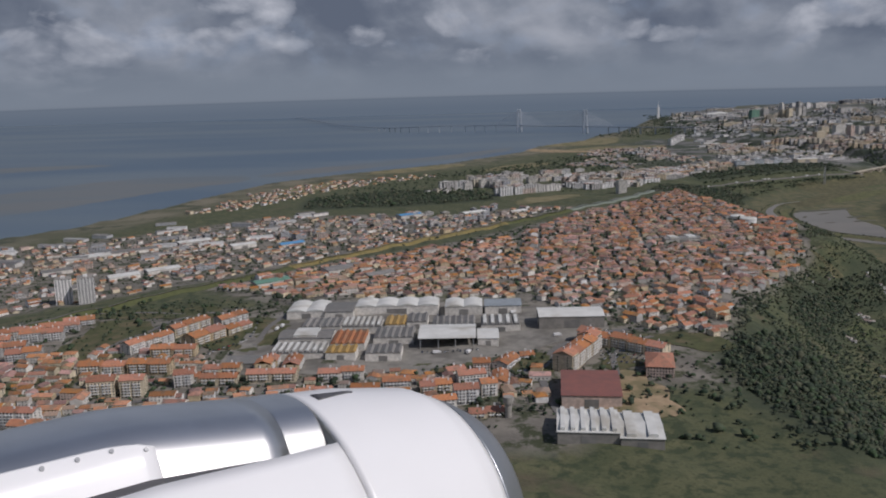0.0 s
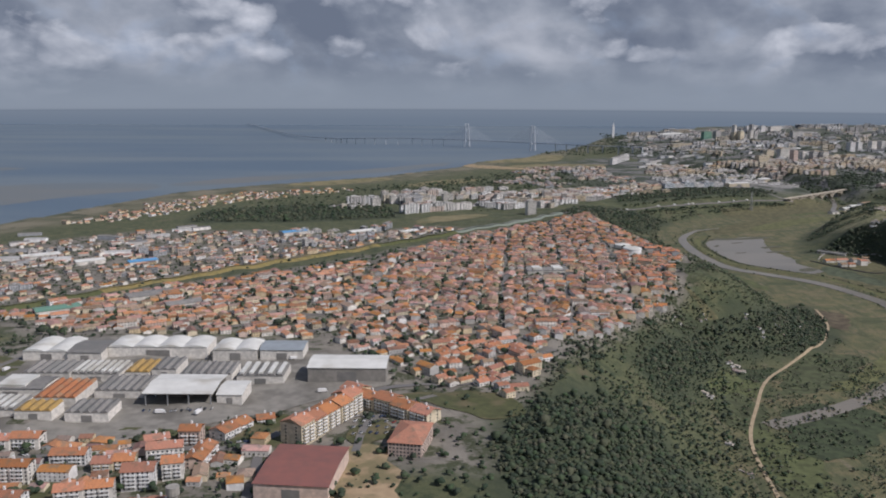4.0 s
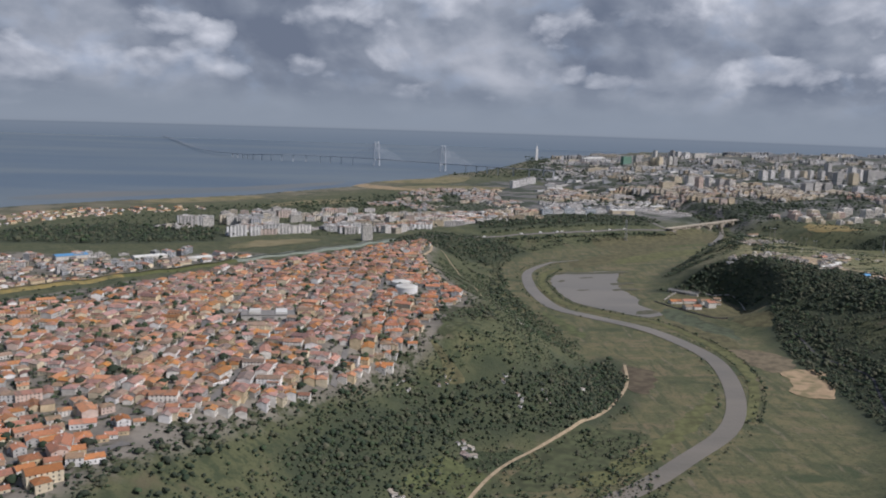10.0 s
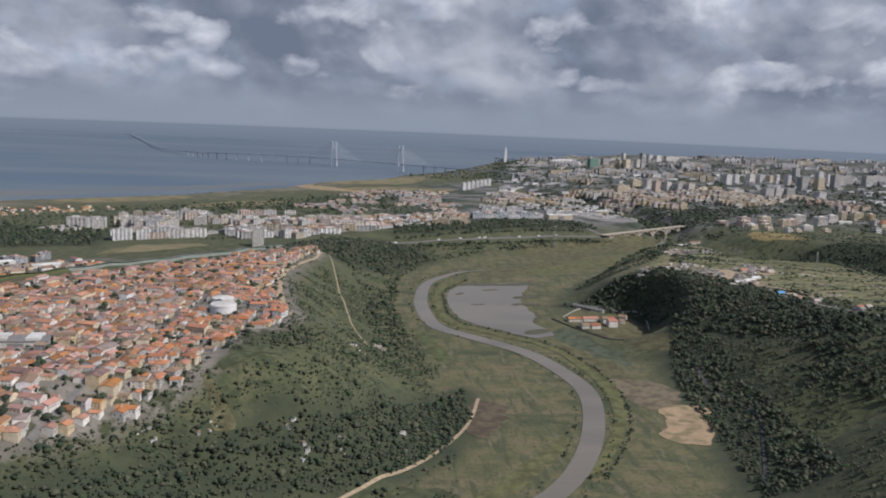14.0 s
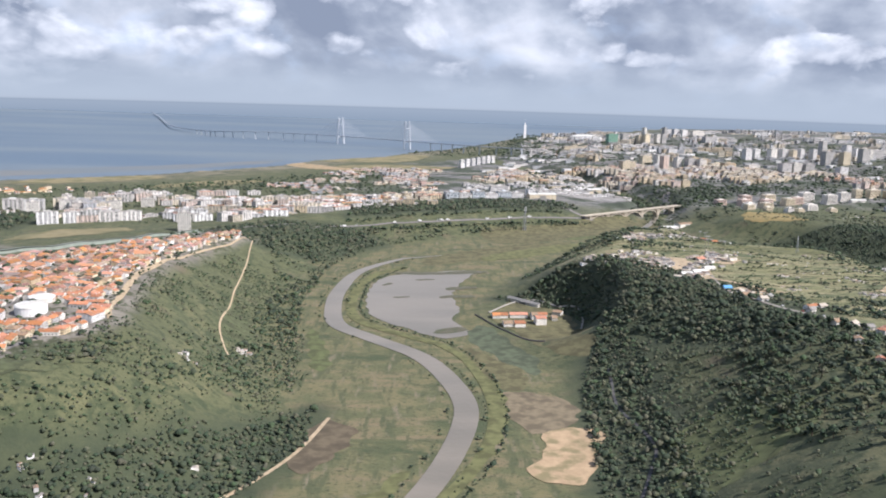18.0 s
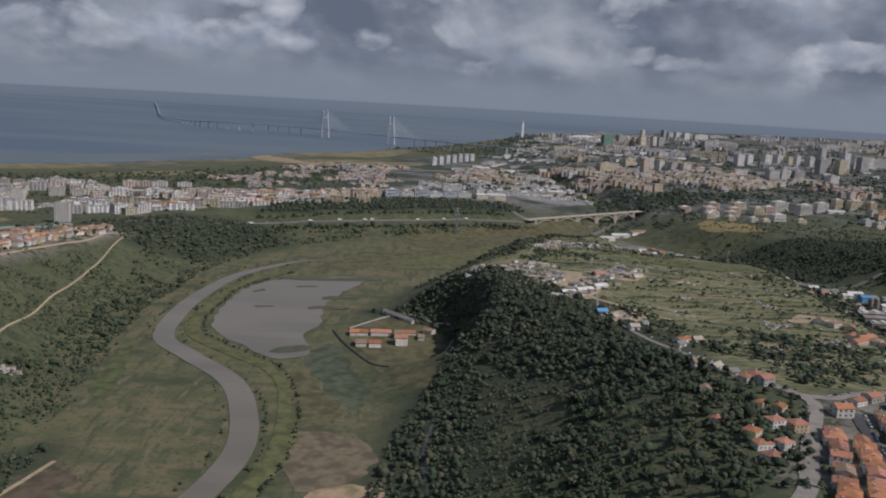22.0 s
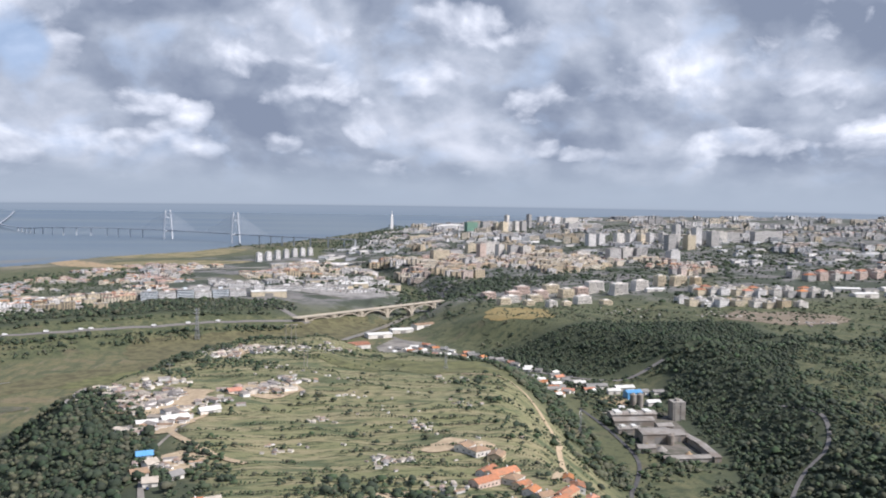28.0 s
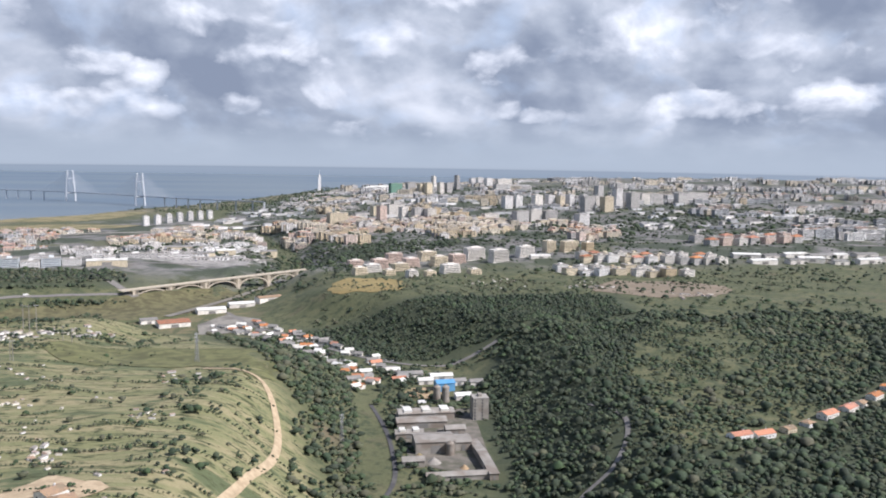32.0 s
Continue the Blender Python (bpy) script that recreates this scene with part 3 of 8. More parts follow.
plots = g_mix(g_noise(0.035, 4.0, (0.8, 2.2, 1)), plots, (0.085, 0.105, 0.049), 0.54, 0.62)
plots = g_mix(g_noise(0.25, 7.0, (0.5, 2.0, 1)), plots, (0.050, 0.060, 0.024), 0.53, 0.60)
mudcol = g_mix(broad, (0.190, 0.172, 0.120), (0.100, 0.102, 0.061), 0.4, 0.6)
mudcol = g_mix(g_noise(0.02, 7.0), mudcol, (0.060, 0.068, 0.041), 0.53, 0.60)
col = g_mix(g_zone("meadow"), grass, marsh)
col = g_mix(g_zone("mud"), col, mudcol)
col = g_mix(g_zone("gardens"), col, plots)
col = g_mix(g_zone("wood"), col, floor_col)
col = g_mix(g_zone("city"), col, cityg)
col = g_mix(g_zone("urban"), col, town)
bs = n["Principled BSDF"]
bs.inputs["Roughness"].default_value = 0.95
l.new(col, bs.inputs["Base Color"])
bp = n.new("ShaderNodeBump")
bp.inputs["Strength"].default_value, bp.inputs["Distance"].default_value = 0.5, 1.0
l.new(small, bp.inputs["Height"])
l.new(bp.outputs[0], bs.inputs["Normal"])
me.materials.append(gm)
ground = tagged(new("ground", me), "green and dry grass slopes, marsh meadow and town soil", "ground", "", "structure")

# ---- water ----
def water_material(name, base, second, rough, scale):
    m = bpy.data.materials.new(name)
    m.use_nodes = True
    nn, ll = m.node_tree.nodes, m.node_tree.links
    b = nn["Principled BSDF"]
    g = nn.new("ShaderNodeNewGeometry")
    mp = nn.new("ShaderNodeMapping")
    mp.inputs["Scale"].default_value = (0.35, 1.6, 1)
    ll.new(g.outputs["Position"], mp.inputs[0])
    t = nn.new("ShaderNodeTexNoise")
    t.inputs["Scale"].default_value, t.inputs["Detail"].default_value = scale, 5.0
    ll.new(mp.outputs[0], t.inputs["Vector"])
    r = nn.new("ShaderNodeMapRange")
    r.inputs[1].default_value, r.inputs[2].default_value = 0.38, 0.62
    ll.new(t.outputs[0], r.inputs[0])
    x = nn.new("ShaderNodeMix")
    x.data_type = "RGBA"
    ll.new(r.outputs[0], x.inputs[0])
    x.inputs[6].default_value, x.inputs[7].default_value = (*base, 1), (*second, 1)
    ll.new(x.outputs[2], b.inputs["Base Color"])
    b.inputs["Roughness"].default_value = rough
    w = nn.new("ShaderNodeTexNoise")
    w.inputs["Scale"].default_value, w.inputs["Detail"].default_value = 0.35, 4.0
    ll.new(g.outputs["Position"], w.inputs["Vector"])
    bp2 = nn.new("ShaderNodeBump")
    bp2.inputs["Strength"].default_value, bp2.inputs["Distance"].default_value = 0.25, 0.5
    ll.new(w.outputs[0], bp2.inputs["Height"])
    ll.new(bp2.outputs[0], b.inputs["Normal"])
    return m


sea_mat = water_material("estuary_water", (0.092, 0.138, 0.186), (0.140, 0.178, 0.204), 0.45, 0.0022)
river_mat = water_material("river_water", (0.165, 0.15, 0.118), (0.215, 0.19, 0.15), 0.3, 0.02)
b = Build()
b.add([(-6000, 200, 0), (1400, 200, 0), (1400, 3600, 0), (3000, 6400, 0), (-6000, 6400, 0)], [(0, 1, 2, 3, 4)])
estuary = thing("water", b, sea_mat, pose(0, 0, 0.3), "wide blue-grey estuary water with darker streaks", "water", "", "structure")


def curve(pts, step=6.0, closed=False):
    """A smooth line through the points (Catmull-Rom)."""
    p = [Vector((*q[:2], 0)) for q in pts]
    out = []
    n_ = len(p)
    for a in range(n_ if closed else n_ - 1):
        if closed:
            q0, q1, q2, q3 = p[a - 1], p[a], p[(a + 1) % n_], p[(a + 2) % n_]
        else:
            q0, q1, q2, q3 = p[max(a - 1, 0)], p[a], p[a + 1], p[min(a + 2, n_ - 1)]
        k_ = max(2, int((q2 - q1).length / step))
        for j in range(k_):
            t = j / k_
            out.append(0.5 * ((2 * q1) + (q2 - q0) * t + (2 * q0 - 5 * q1 + 4 * q2 - q3) * t * t + (3 * q1 - q0 - 3 * q2 + q3) * t ** 3))
    if not closed:
        out.append(p[-1])
    return out


def ribbon(name, pts, width, mat, label, lift=0.35, step=6.0, category="road", z=None, sides=2, kind="structure"):
    c = curve(pts, step)
    b = Build()
    rows = []
    for j, q in enumerate(c):
        d = (c[min(j + 1, len(c) - 1)] - c[max(j - 1, 0)]).normalized()
        w = width if isinstance(width, (int, float)) else np.interp(j / (len(c) - 1), np.linspace(0, 1, len(width)), width)
        nrm = Vector((-d.y, d.x, 0)) * (w / 2)
        rows.append([q + nrm * (1 - 2 * e / sides) for e in range(sides + 1)])
    flatp = [p for r in rows for p in r]
    zs = ground_z(np.array([p.x for p in flatp]), np.array([p.y for p in flatp])) + lift if z is None else np.full(len(flatp), z)
    v = [(p.x, p.y, h) for p, h in zip(flatp, zs)]
    k_ = sides + 1
    b.add(v, [(j * k_ + e, j * k_ + e + 1, (j + 1) * k_ + e + 1, (j + 1) * k_ + e) for j in range(len(c) - 1) for e in range(sides)])
    return thing(name, b, mat, Matrix(), label, category, "", kind)


def sheet(name, pts, mat, label, category, lift=0.3, z=None, kind="structure", round_=True, ragged=0.0):
    """A flat patch with a rounded or ragged outline, lying on the ground."""
    c = curve(pts, 3.0 if ragged else 8.0, True) if round_ else [Vector((*p, 0)) for p in pts]
    if ragged:
        c = [p + Vector((math.sin(p.y * 0.30 + p.x * 0.11) + math.sin(p.y * 0.8 + 1.0) * 0.25 + math.sin(p.x * 0.09), math.sin(p.x * 0.33 + 2.0) + math.sin(p.x * 0.75 + p.y * 0.2) * 0.25 + math.sin(p.y * 0.11), 0)) * ragged for p in c]
    bm = bmesh.new()
    vs = [bm.verts.new((p.x, p.y, 0)) for p in c]
    f = bm.faces.new(vs)
    bmesh.ops.triangulate(bm, faces=[f])
    if z is None:
        for _ in range(3):
            long = [e for e in bm.edges if e.calc_length() > 16]
            if long:
                bmesh.ops.subdivide_edges(bm, edges=long, cuts=1)
                bmesh.ops.triangulate(bm, faces=bm.faces[:])
        zz = ground_z(np.array([v.co.x for v in bm.verts]), np.array([v.co.y for v in bm.verts])) + lift
        for v, h in zip(bm.verts, zz):
            v.co.z = h
    else:
        for v in bm.verts:
            v.co.z = z
    bmesh.ops.recalc_face_normals(bm, faces=bm.faces[:])
    if sum(f.normal.z for f in bm.faces) < 0:
        bmesh.ops.reverse_faces(bm, faces=bm.faces[:])
    m_ = bpy.data.meshes.new(name)
    bm.to_mesh(m_)
    bm.free()
    m_.materials.append(mat)
    ob = new(name, m_)
    return tagged(ob, label, category, "", kind)


RIVER = [(545, 1352), (520, 1338), (498, 1321), (463, 1258), (451, 1180), (451, 1115), (460, 1060), (487, 1026), (523, 984), (542, 935), (550, 885), (541, 828), (522, 770), (497, 725), (460, 685), (420, 645), (370, 610), (320, 585)]
ribbon("river", RIVER, [2, 9, 13, 14, 14, 14.5, 14, 13, 12, 12, 13], river_mat, "muddy grey river winding through the green valley", z=1.32, category="river", step=5)
POND = [(477, 1160), (484, 1221), (503, 1250), (535, 1262), (574, 1272), (560, 1215), (552, 1169), (556, 1110), (562, 1062), (555, 1035), (536, 1031), (502, 1064), (483, 1095)]
sheet("pond", POND, river_mat, "shallow grey-brown pond with a ragged muddy shore", "pond", z=1.30, ragged=0.9)
mud_mat = material("wet_mud", (0.12, 0.112, 0.072), 0.6, (0.085, 0.08, 0.05), 0.3, stain=(0.07, 0.08, 0.035), stain_scale=0.15)
for pts_ in [[(498, 1258), (522, 1262), (545, 1263), (574, 1276), (590, 1268), (566, 1257), (535, 1251), (510, 1249)], [(548, 1184), (560, 1190), (574, 1196), (570, 1203), (556, 1199), (546, 1192)], [(542, 1152), (556, 1156), (570, 1158), (568, 1166), (552, 1165), (541, 1159)], [(534, 1040), (552, 1044), (560, 1056), (552, 1060), (538, 1052)], [(500, 1150), (512, 1152), (511, 1156), (500, 1154)], [(520, 1222), (536, 1226), (534, 1230), (519, 1227)], [(490, 1196), (496, 1204), (493, 1208), (488, 1200)]]:
    sheet("mud_bar", pts_, mud_mat, "wet brown mud bar in the pond", "mud", z=1.36, ragged=0.7)
shallow_mat = water_material("shallow_water", (0.165, 0.168, 0.158), (0.135, 0.160, 0.170), 0.45, 0.006)
for pts_ in [[(-960, 1560), (-860, 1800), (-700, 1960), (-480, 1960), (-440, 1860), (-560, 1720), (-700, 1480), (-850, 1380)], [(-430, 1960), (-300, 2120), (-80, 2290), (90, 2460), (180, 2560), (160, 2440), (20, 2250), (-200, 2060), (-360, 1930)], [(-1500, 2200), (-1100, 2350), (-900, 2320), (-1000, 2240), (-1300, 2120)]]:
    sheet("shallows", pts_, shallow_mat, "brownish shallow water off the estuary shore", "water", z=0.36, ragged=2.4)
ribbon("river_mouth", [(800, 1540), (850, 1640), (890, 1760), (895, 1850)], 8, river_mat, "narrow river reach under the arched viaduct", z=1.4, category="river")

# ---- meadows and plots on the valley floor ----
FIELD_PAINT = {"light": (0.112, 0.130, 0.052), "dark": (0.060, 0.080, 0.037), "reed": (0.095, 0.116, 0.068), "ochre": (0.136, 0.128, 0.062), "brown": (0.13, 0.105, 0.066), "beige": (0.20, 0.165, 0.105), "yellow": (0.142, 0.148, 0.060), "green": (0.088, 0.103, 0.048)}
field_mats = {k: material(k + "_meadow", c, 0.95, tuple(v * 0.72 for v in c), 0.22, stain=tuple(v * 0.55 for v in c), stain_scale=0.11, stain_from=0.53) for k, c in FIELD_PAINT.items()}
FIELD_WORDS = {"light": "light green mown meadow", "dark": "dark green wet meadow", "reed": "blue-green reed bed by the pond", "ochre": "dry ochre marsh grass", "brown": "bare brown ploughed plot", "beige": "rough beige waste ground", "yellow": "yellow-green grass embankment", "green": "fresh green garden meadow"}
FIELDS = [("dark", [(337, 686), (363, 694), (365, 682), (348, 668), (334, 672)]), ("light", [(306, 657), (327, 678), (345, 663), (335, 636), (301, 636)]), ("green", [(367, 680), (409, 727), (446, 724), (423, 688), (386, 651), (352, 640)]),
          ("yellow", [(390, 657), (421, 683), (462, 726), (500, 780), (512, 800), (517, 795), (490, 745), (472, 720), (438, 680), (398, 644)]), ("ochre", [(597, 1050), (624, 1060), (647, 1040), (640, 983), (628, 971), (607, 1009)]), ("reed", [(558, 1036), (570, 1062), (593, 1004), (604, 984), (598, 952), (573, 986)]),
          ("ochre", [(556, 1016), (568, 988), (589, 960), (588, 924), (567, 924), (556, 972)]), ("beige", [(571, 914), (603, 911), (616, 896), (608, 861), (589, 851), (574, 867)]), ("light", [(640, 800), (652, 824), (681, 829), (702, 810), (696, 774), (655, 752), (632, 745)]), ("green", [(377, 1035), (384, 1063), (411, 1002), (409, 973), (388, 988)]),
          ("light", [(438, 1042), (450, 1027), (466, 963), (454, 954)]), ("yellow", [(560, 950), (567, 900), (560, 850), (553, 820), (558, 818), (572, 880), (570, 930)]),
          ("ochre", [(540, 1300), (620, 1370), (700, 1440), (690, 1460), (600, 1410), (530, 1330)]), ("yellow", [(600, 1330), (680, 1390), (760, 1450), (745, 1470), (660, 1420), (590, 1350)]), ("light", [(700, 1480), (790, 1520), (840, 1570), (800, 1560), (720, 1510)]),
          ("ochre", [(600, 1510), (661, 1546), (707, 1571), (753, 1606), (845, 1672), (862, 1585), (800, 1542), (735, 1512), (681, 1470), (620, 1440)]), ("brown", [(475, 800), (490, 850), (470, 860), (462, 810)]), ("green", [(338, 825), (364, 850), (370, 824), (340, 782), (326, 772)]), ("ochre", [(321, 760), (333, 752), (338, 738), (328, 738)]), ("green", [(300, 628), (322, 640), (330, 612), (312, 575), (292, 590)]), ("light", [(300, 570), (318, 575), (330, 530), (312, 490), (292, 500)]), ("dark", [(340, 610), (372, 622), (400, 600), (350, 540), (325, 545)]), ("ochre", [(580, 1080), (602, 1140), (632, 1112), (643, 1080), (640, 1055), (632, 1038), (602, 1032)]), ("yellow", [(785, 1244), (864, 1252), (903, 1237), (914, 1190), (905, 1160), (879, 1188), (816, 1195)])]
for j_, (kind_, pts_) in enumerate(FIELDS):
    sheet("meadow", pts_, field_mats[kind_], FIELD_WORDS[kind_], "meadow", lift=0.08 + 0.009 * j_, ragged=1.6)
ribbon("embankment", [(508, 1285), (484, 1255), (471, 1215), (465, 1170), (466, 1110), (476, 1072), (500, 1045), (535, 1016)], 9, field_mats["yellow"], "grassy embankment between river and pond", category="embankment", lift=0.3, step=5)
ribbon("embankment", [(535, 1016), (552, 985), (562, 940), (566, 890), (560, 840), (545, 795), (520, 745)], 7, field_mats["yellow"], "grassy river embankment", category="embankment", lift=0.29, step=5)

# ---- the aircraft's engine, as it hangs beside the window at the start ----
ENGINE = Matrix(((0.7947, -0.6070, 0, 0.13), (0.6070, 0.7947, 0, 0.72), (0, 0, 1, 206.03), (0, 0, 0, 1)))
cowl_white = material("white_cowl_paint", (0.88, 0.88, 0.88), 0.28, (0.85, 0.85, 0.85), 3.0)
lip_grey = material("bare_lip_metal", (0.42, 0.44, 0.46), 0.38, (0.36, 0.38, 0.40), 6.0, metal=0.7)
bare_metal = material("polished_metal", (0.82, 0.82, 0.81), 0.33, (0.76, 0.76, 0.75), 9.0, metal=0.95)
gap_grey = material("dark_gap", (0.10, 0.10, 0.105), 0.6, (0.08, 0.08, 0.085), 5.0)
AX_L, AX_U, LIP, RAD = 1.952, -1.262, 1.534, 0.472
STATIONS = [0, 0.06, 0.18, 0.4, 0.7, 1.0, 1.35, 1.8, 2.6]
GIRTH = [0.583, 0.671, 0.810, 0.913, 0.993, 1.099, 1.114, 1.015, 0.714]


def shell(s0, s1, a0, a1, grow=0.0, n_s=24, n_a=48, thick=0.02):
    """A piece of the nacelle's skin between two stations and two angles, with thickness."""
    b = Build()
    v = []
    for g in (grow, grow - thick):
        for i in range(n_s + 1):
            s = s0 + (s1 - s0) * i / n_s
            r_ = RAD * float(np.interp(s, STATIONS, GIRTH)) + g
            for j in range(n_a + 1):
                e0, e1 = (float(np.interp(s, *e)) if isinstance(e, tuple) else e for e in (a0, a1))
                a = radians(e0 + (e1 - e0) * j / n_a)
                v.append((LIP - s, AX_L + r_ * math.cos(a), AX_U + r_ * math.sin(a)))
    k, o = n_a + 1, (n_s + 1) * (n_a + 1)
    f = [(i * k + j, i * k + j + 1, (i + 1) * k + j + 1, (i + 1) * k + j) for i in range(n_s) for j in range(n_a)]
    f += [tuple(o + q_ for q_ in reversed(t_)) for t_ in f]
    f += [(i * k, (i + 1) * k, o + (i + 1) * k, o + i * k) for i in range(n_s)] + [((i + 1) * k - 1, o + (i + 1) * k - 1, o + (i + 2) * k - 1, (i + 2) * k - 1) for i in range(n_s)]
    f += [(j, o + j, o + j + 1, j + 1) for j in range(n_a)] + [(n_s * k + j, n_s * k + j + 1, o + n_s * k + j + 1, o + n_s * k + j) for j in range(n_a)]
    me_ = b.add(v, f).mesh("shell", [cowl_white])
    me_.polygons.foreach_set("use_smooth", [True] * len(me_.polygons))
    return me_


def skin(name, mat, parent, label, *args, **kw):
    m_ = shell(*args, **kw)
    m_.materials[0] = mat
    return part(name, m_, None, parent, label)


engine = thing("jet_engine", None, None, ENGINE, "white jet engine nacelle with silver fairing under the wing", "jet engine")
skin("inlet_lip", lip_grey, engine, "bare grey metal inlet lip", 0.0, 0.10, 0, 360, n_a=72, n_s=8)
skin("inlet_cowl", cowl_white, engine, "glossy white inlet cowl", 0.104, 0.545, 0, 360, n_a=72)
skin("fan_cowl", cowl_white, engine, "white fan cowl half", 0.55, 1.9, ((0.55, 1.0, 1.9), (116.0, 118.5, 121.0)), 330, -0.006)
skin("cowl_gap", gap_grey, engine, "dark gap beside the fairing", 0.552, 1.9, 112, 123, -0.05)


def fold_point(s, u, g):
    """The fairing's cross-section: a tight round shoulder that runs on as a straight flank into the gap."""
    R_, rf = RAD * float(np.interp(s, STATIONS, GIRTH)), 0.13
    a = radians(40 + 110 * min(u / 0.75, 1.0))
    run = 0.12 * max(u - 0.75, 0.0) / 0.25
    if a < radians(95):
        return (LIP - s, AX_L + (R_ + g) * math.cos(a), AX_U + (R_ + g) * math.sin(a))
    y = (R_ - rf) * math.cos(radians(95)) + (rf + g) * math.cos(a) - run * 0.5
    z = (R_ - rf) * math.sin(radians(95)) + (rf + g) * math.sin(a) - run * 0.866
    return (LIP - s, AX_L + y, AX_U + z)


def fold(name, mat, parent, label, s0, s1, u0, u1, grow, n_s=24, n_u=40, corner=0.0):
    v = []
    for g in (grow, grow - 0.008):
        for i_ in range(n_s + 1):
            k_ = corner * max(0.0, 1 - i_ * 6 / n_s) ** 2
            for j_ in range(n_u + 1):
                v.append(fold_point(s0 + (s1 - s0) * i_ / n_s, u0 + k_ + (u1 - u0 - 2 * k_) * j_ / n_u, g))
    k, o = n_u + 1, (n_s + 1) * (n_u + 1)
    f = [(a * k + c, a * k + c + 1, (a + 1) * k + c + 1, (a + 1) * k + c) for a in range(n_s) for c in range(n_u)]
    f += [tuple(o + q_ for q_ in reversed(t_)) for t_ in f]
    f += [(a * k, (a + 1) * k, o + (a + 1) * k, o + a * k) for a in range(n_s)] + [((a + 1) * k - 1, o + (a + 1) * k - 1, o + (a + 2) * k - 1, (a + 2) * k - 1) for a in range(n_s)]
    f += [(c, o + c, o + c + 1, c + 1) for c in range(n_u)]
    me_ = Build().add(v, f).mesh(name, [mat])
    me_.polygons.foreach_set("use_smooth", [True] * (n_s * n_u * 2) + [False] * (len(f) - n_s * n_u * 2))
    return part(name, me_, None, parent, label)


fairing = fold("pylon_fairing", bare_metal, engine, "polished silver pylon fairing", 0.66, 1.9, 0.0, 1.0, 0.004)
fold("fairing_tip", bare_metal, engine, "short silver fairing tip", 0.553, 0.6585, 0.0, 1.0, 0.003)
panel = fold("access_panel", cowl_white, fairing, "white access panel with bolts", 0.97, 1.75, 0.56, 0.97, 0.009, corner=0.06)
skin("vent_scoop", gap_grey, engine, "small dark flush vent", 0.38, 0.50, ((0.38, 0.5), (87.0, 86.0)), ((0.38, 0.5), (88.0, 92.0)), 0.003, n_s=6, n_a=6)
for s_, u_ in [(0.99, 0.64), (1.06, 0.60), (1.13, 0.60), (1.20, 0.60), (0.985, 0.90), (1.30, 0.60)]:
    b = Build()
    b.tube(0, 0, -0.004, 0.004, 0.006, 0.005, 8)
    ob = part("bolt", b, steel, panel)
    ob.matrix_local = Matrix.Translation(fold_point(s_, u_, 0.010)) @ Matrix.Rotation(radians(40 + 110 * min(u_ / 0.75, 1.0) - 90), 4, "X")

# ---- roads and tracks ----
ribbon("road", [(-520, 420), (-300, 597), (-201, 720), (-110, 829), (0, 935), (144, 1070), (230, 1170), (300, 1290), (375, 1400), (445, 1462), (522, 1503), (611, 1549), (667, 1578), (719, 1598), (760, 1612)], [7, 7, 7, 7, 7, 7, 7, 7, 6, 5, 5, 5, 5, 5, 5], road_pale, "pale worn asphalt motorway along the town edge", step=8)
dry_verge = material("dry_verge", (0.28, 0.215, 0.075), 0.95, (0.20, 0.17, 0.07), 0.3, stain=(0.12, 0.115, 0.05), stain_scale=0.08, stain_from=0.6)
green_verge = material("green_verge", (0.11, 0.12, 0.045), 0.95, (0.08, 0.09, 0.035), 0.3)
barrier_paint = material("pale_green_barrier", (0.22, 0.255, 0.215), 0.8, (0.17, 0.20, 0.17), 0.2)


def bank(name, pts, reach, rise, mat, label, category, foot=3.0):
    """A strip that climbs from the ground on the town's side up to the road's edge."""
    c = curve(pts, 8)
    v = []
    for j, p in enumerate(c):
        d = (c[min(j + 1, len(c) - 1)] - c[max(j - 1, 0)]).normalized()
        n_ = Vector((d.y, -d.x, 0))
        lo, hi, back = p + n_ * (foot + reach), p + n_ * foot, p - n_ * (foot + reach)
        v += [(lo.x, lo.y, gz(lo.x, lo.y) - 0.3), (hi.x, hi.y, gz(p.x, p.y) + rise), (2 * p.x - hi.x, 2 * p.y - hi.y, gz(p.x, p.y) + rise), (back.x, back.y, gz(back.x, back.y) - 0.3)]
    b = Build()
    b.add(v, [(4 * j + e, 4 * j + e + 1, 4 * j + 5 + e, 4 * j + 4 + e) for j in range(len(c) - 1) for e in range(3)])
    return thing(name, b, mat, Matrix(), label, category, "", "structure")


bank("verge", [(-400, 500), (-300, 597), (-201, 720), (-150, 780)], 7, 3.2, green_verge, "rough green bank of the motorway", "verge")
bank("verge", [(-150, 780), (-110, 829), (0, 935), (60, 992)], 7, 3.2, dry_verge, "dry yellow grass bank of the motorway", "verge")
bank("verge", [(60, 992), (100, 1030), (144, 1070)], 7, 3.2, green_verge, "green grass bank of the motorway", "verge")
bank("noise_barrier", [(144, 1070), (230, 1170), (300, 1290)], 1.2, 3.2, barrier_paint, "pale green noise barrier beside the motorway", "barrier")
ribbon("road", [(-400, 500), (-300, 597), (-201, 720), (-110, 829), (0, 935), (144, 1070), (230, 1170), (300, 1290)], 6.2, road_pale, "worn motorway on its embankment", lift=3.35, step=8)
ribbon("road", [(700, 690), (748, 745), (762, 773), (771, 794), (783, 819), (790, 838), (785, 851), (776, 868), (760, 900), (742, 960), (735, 1010), (742, 1060)], [6, 6, 6, 6, 5, 3, 2.0, 1.6, 1.3], village_road, "pale village road with parked cars", step=5)
ribbon("road", [(789, 846), (799, 845), (824, 853), (856, 856), (880, 850)], 5, village_road, "pale side road past the orange-roofed houses", step=5)
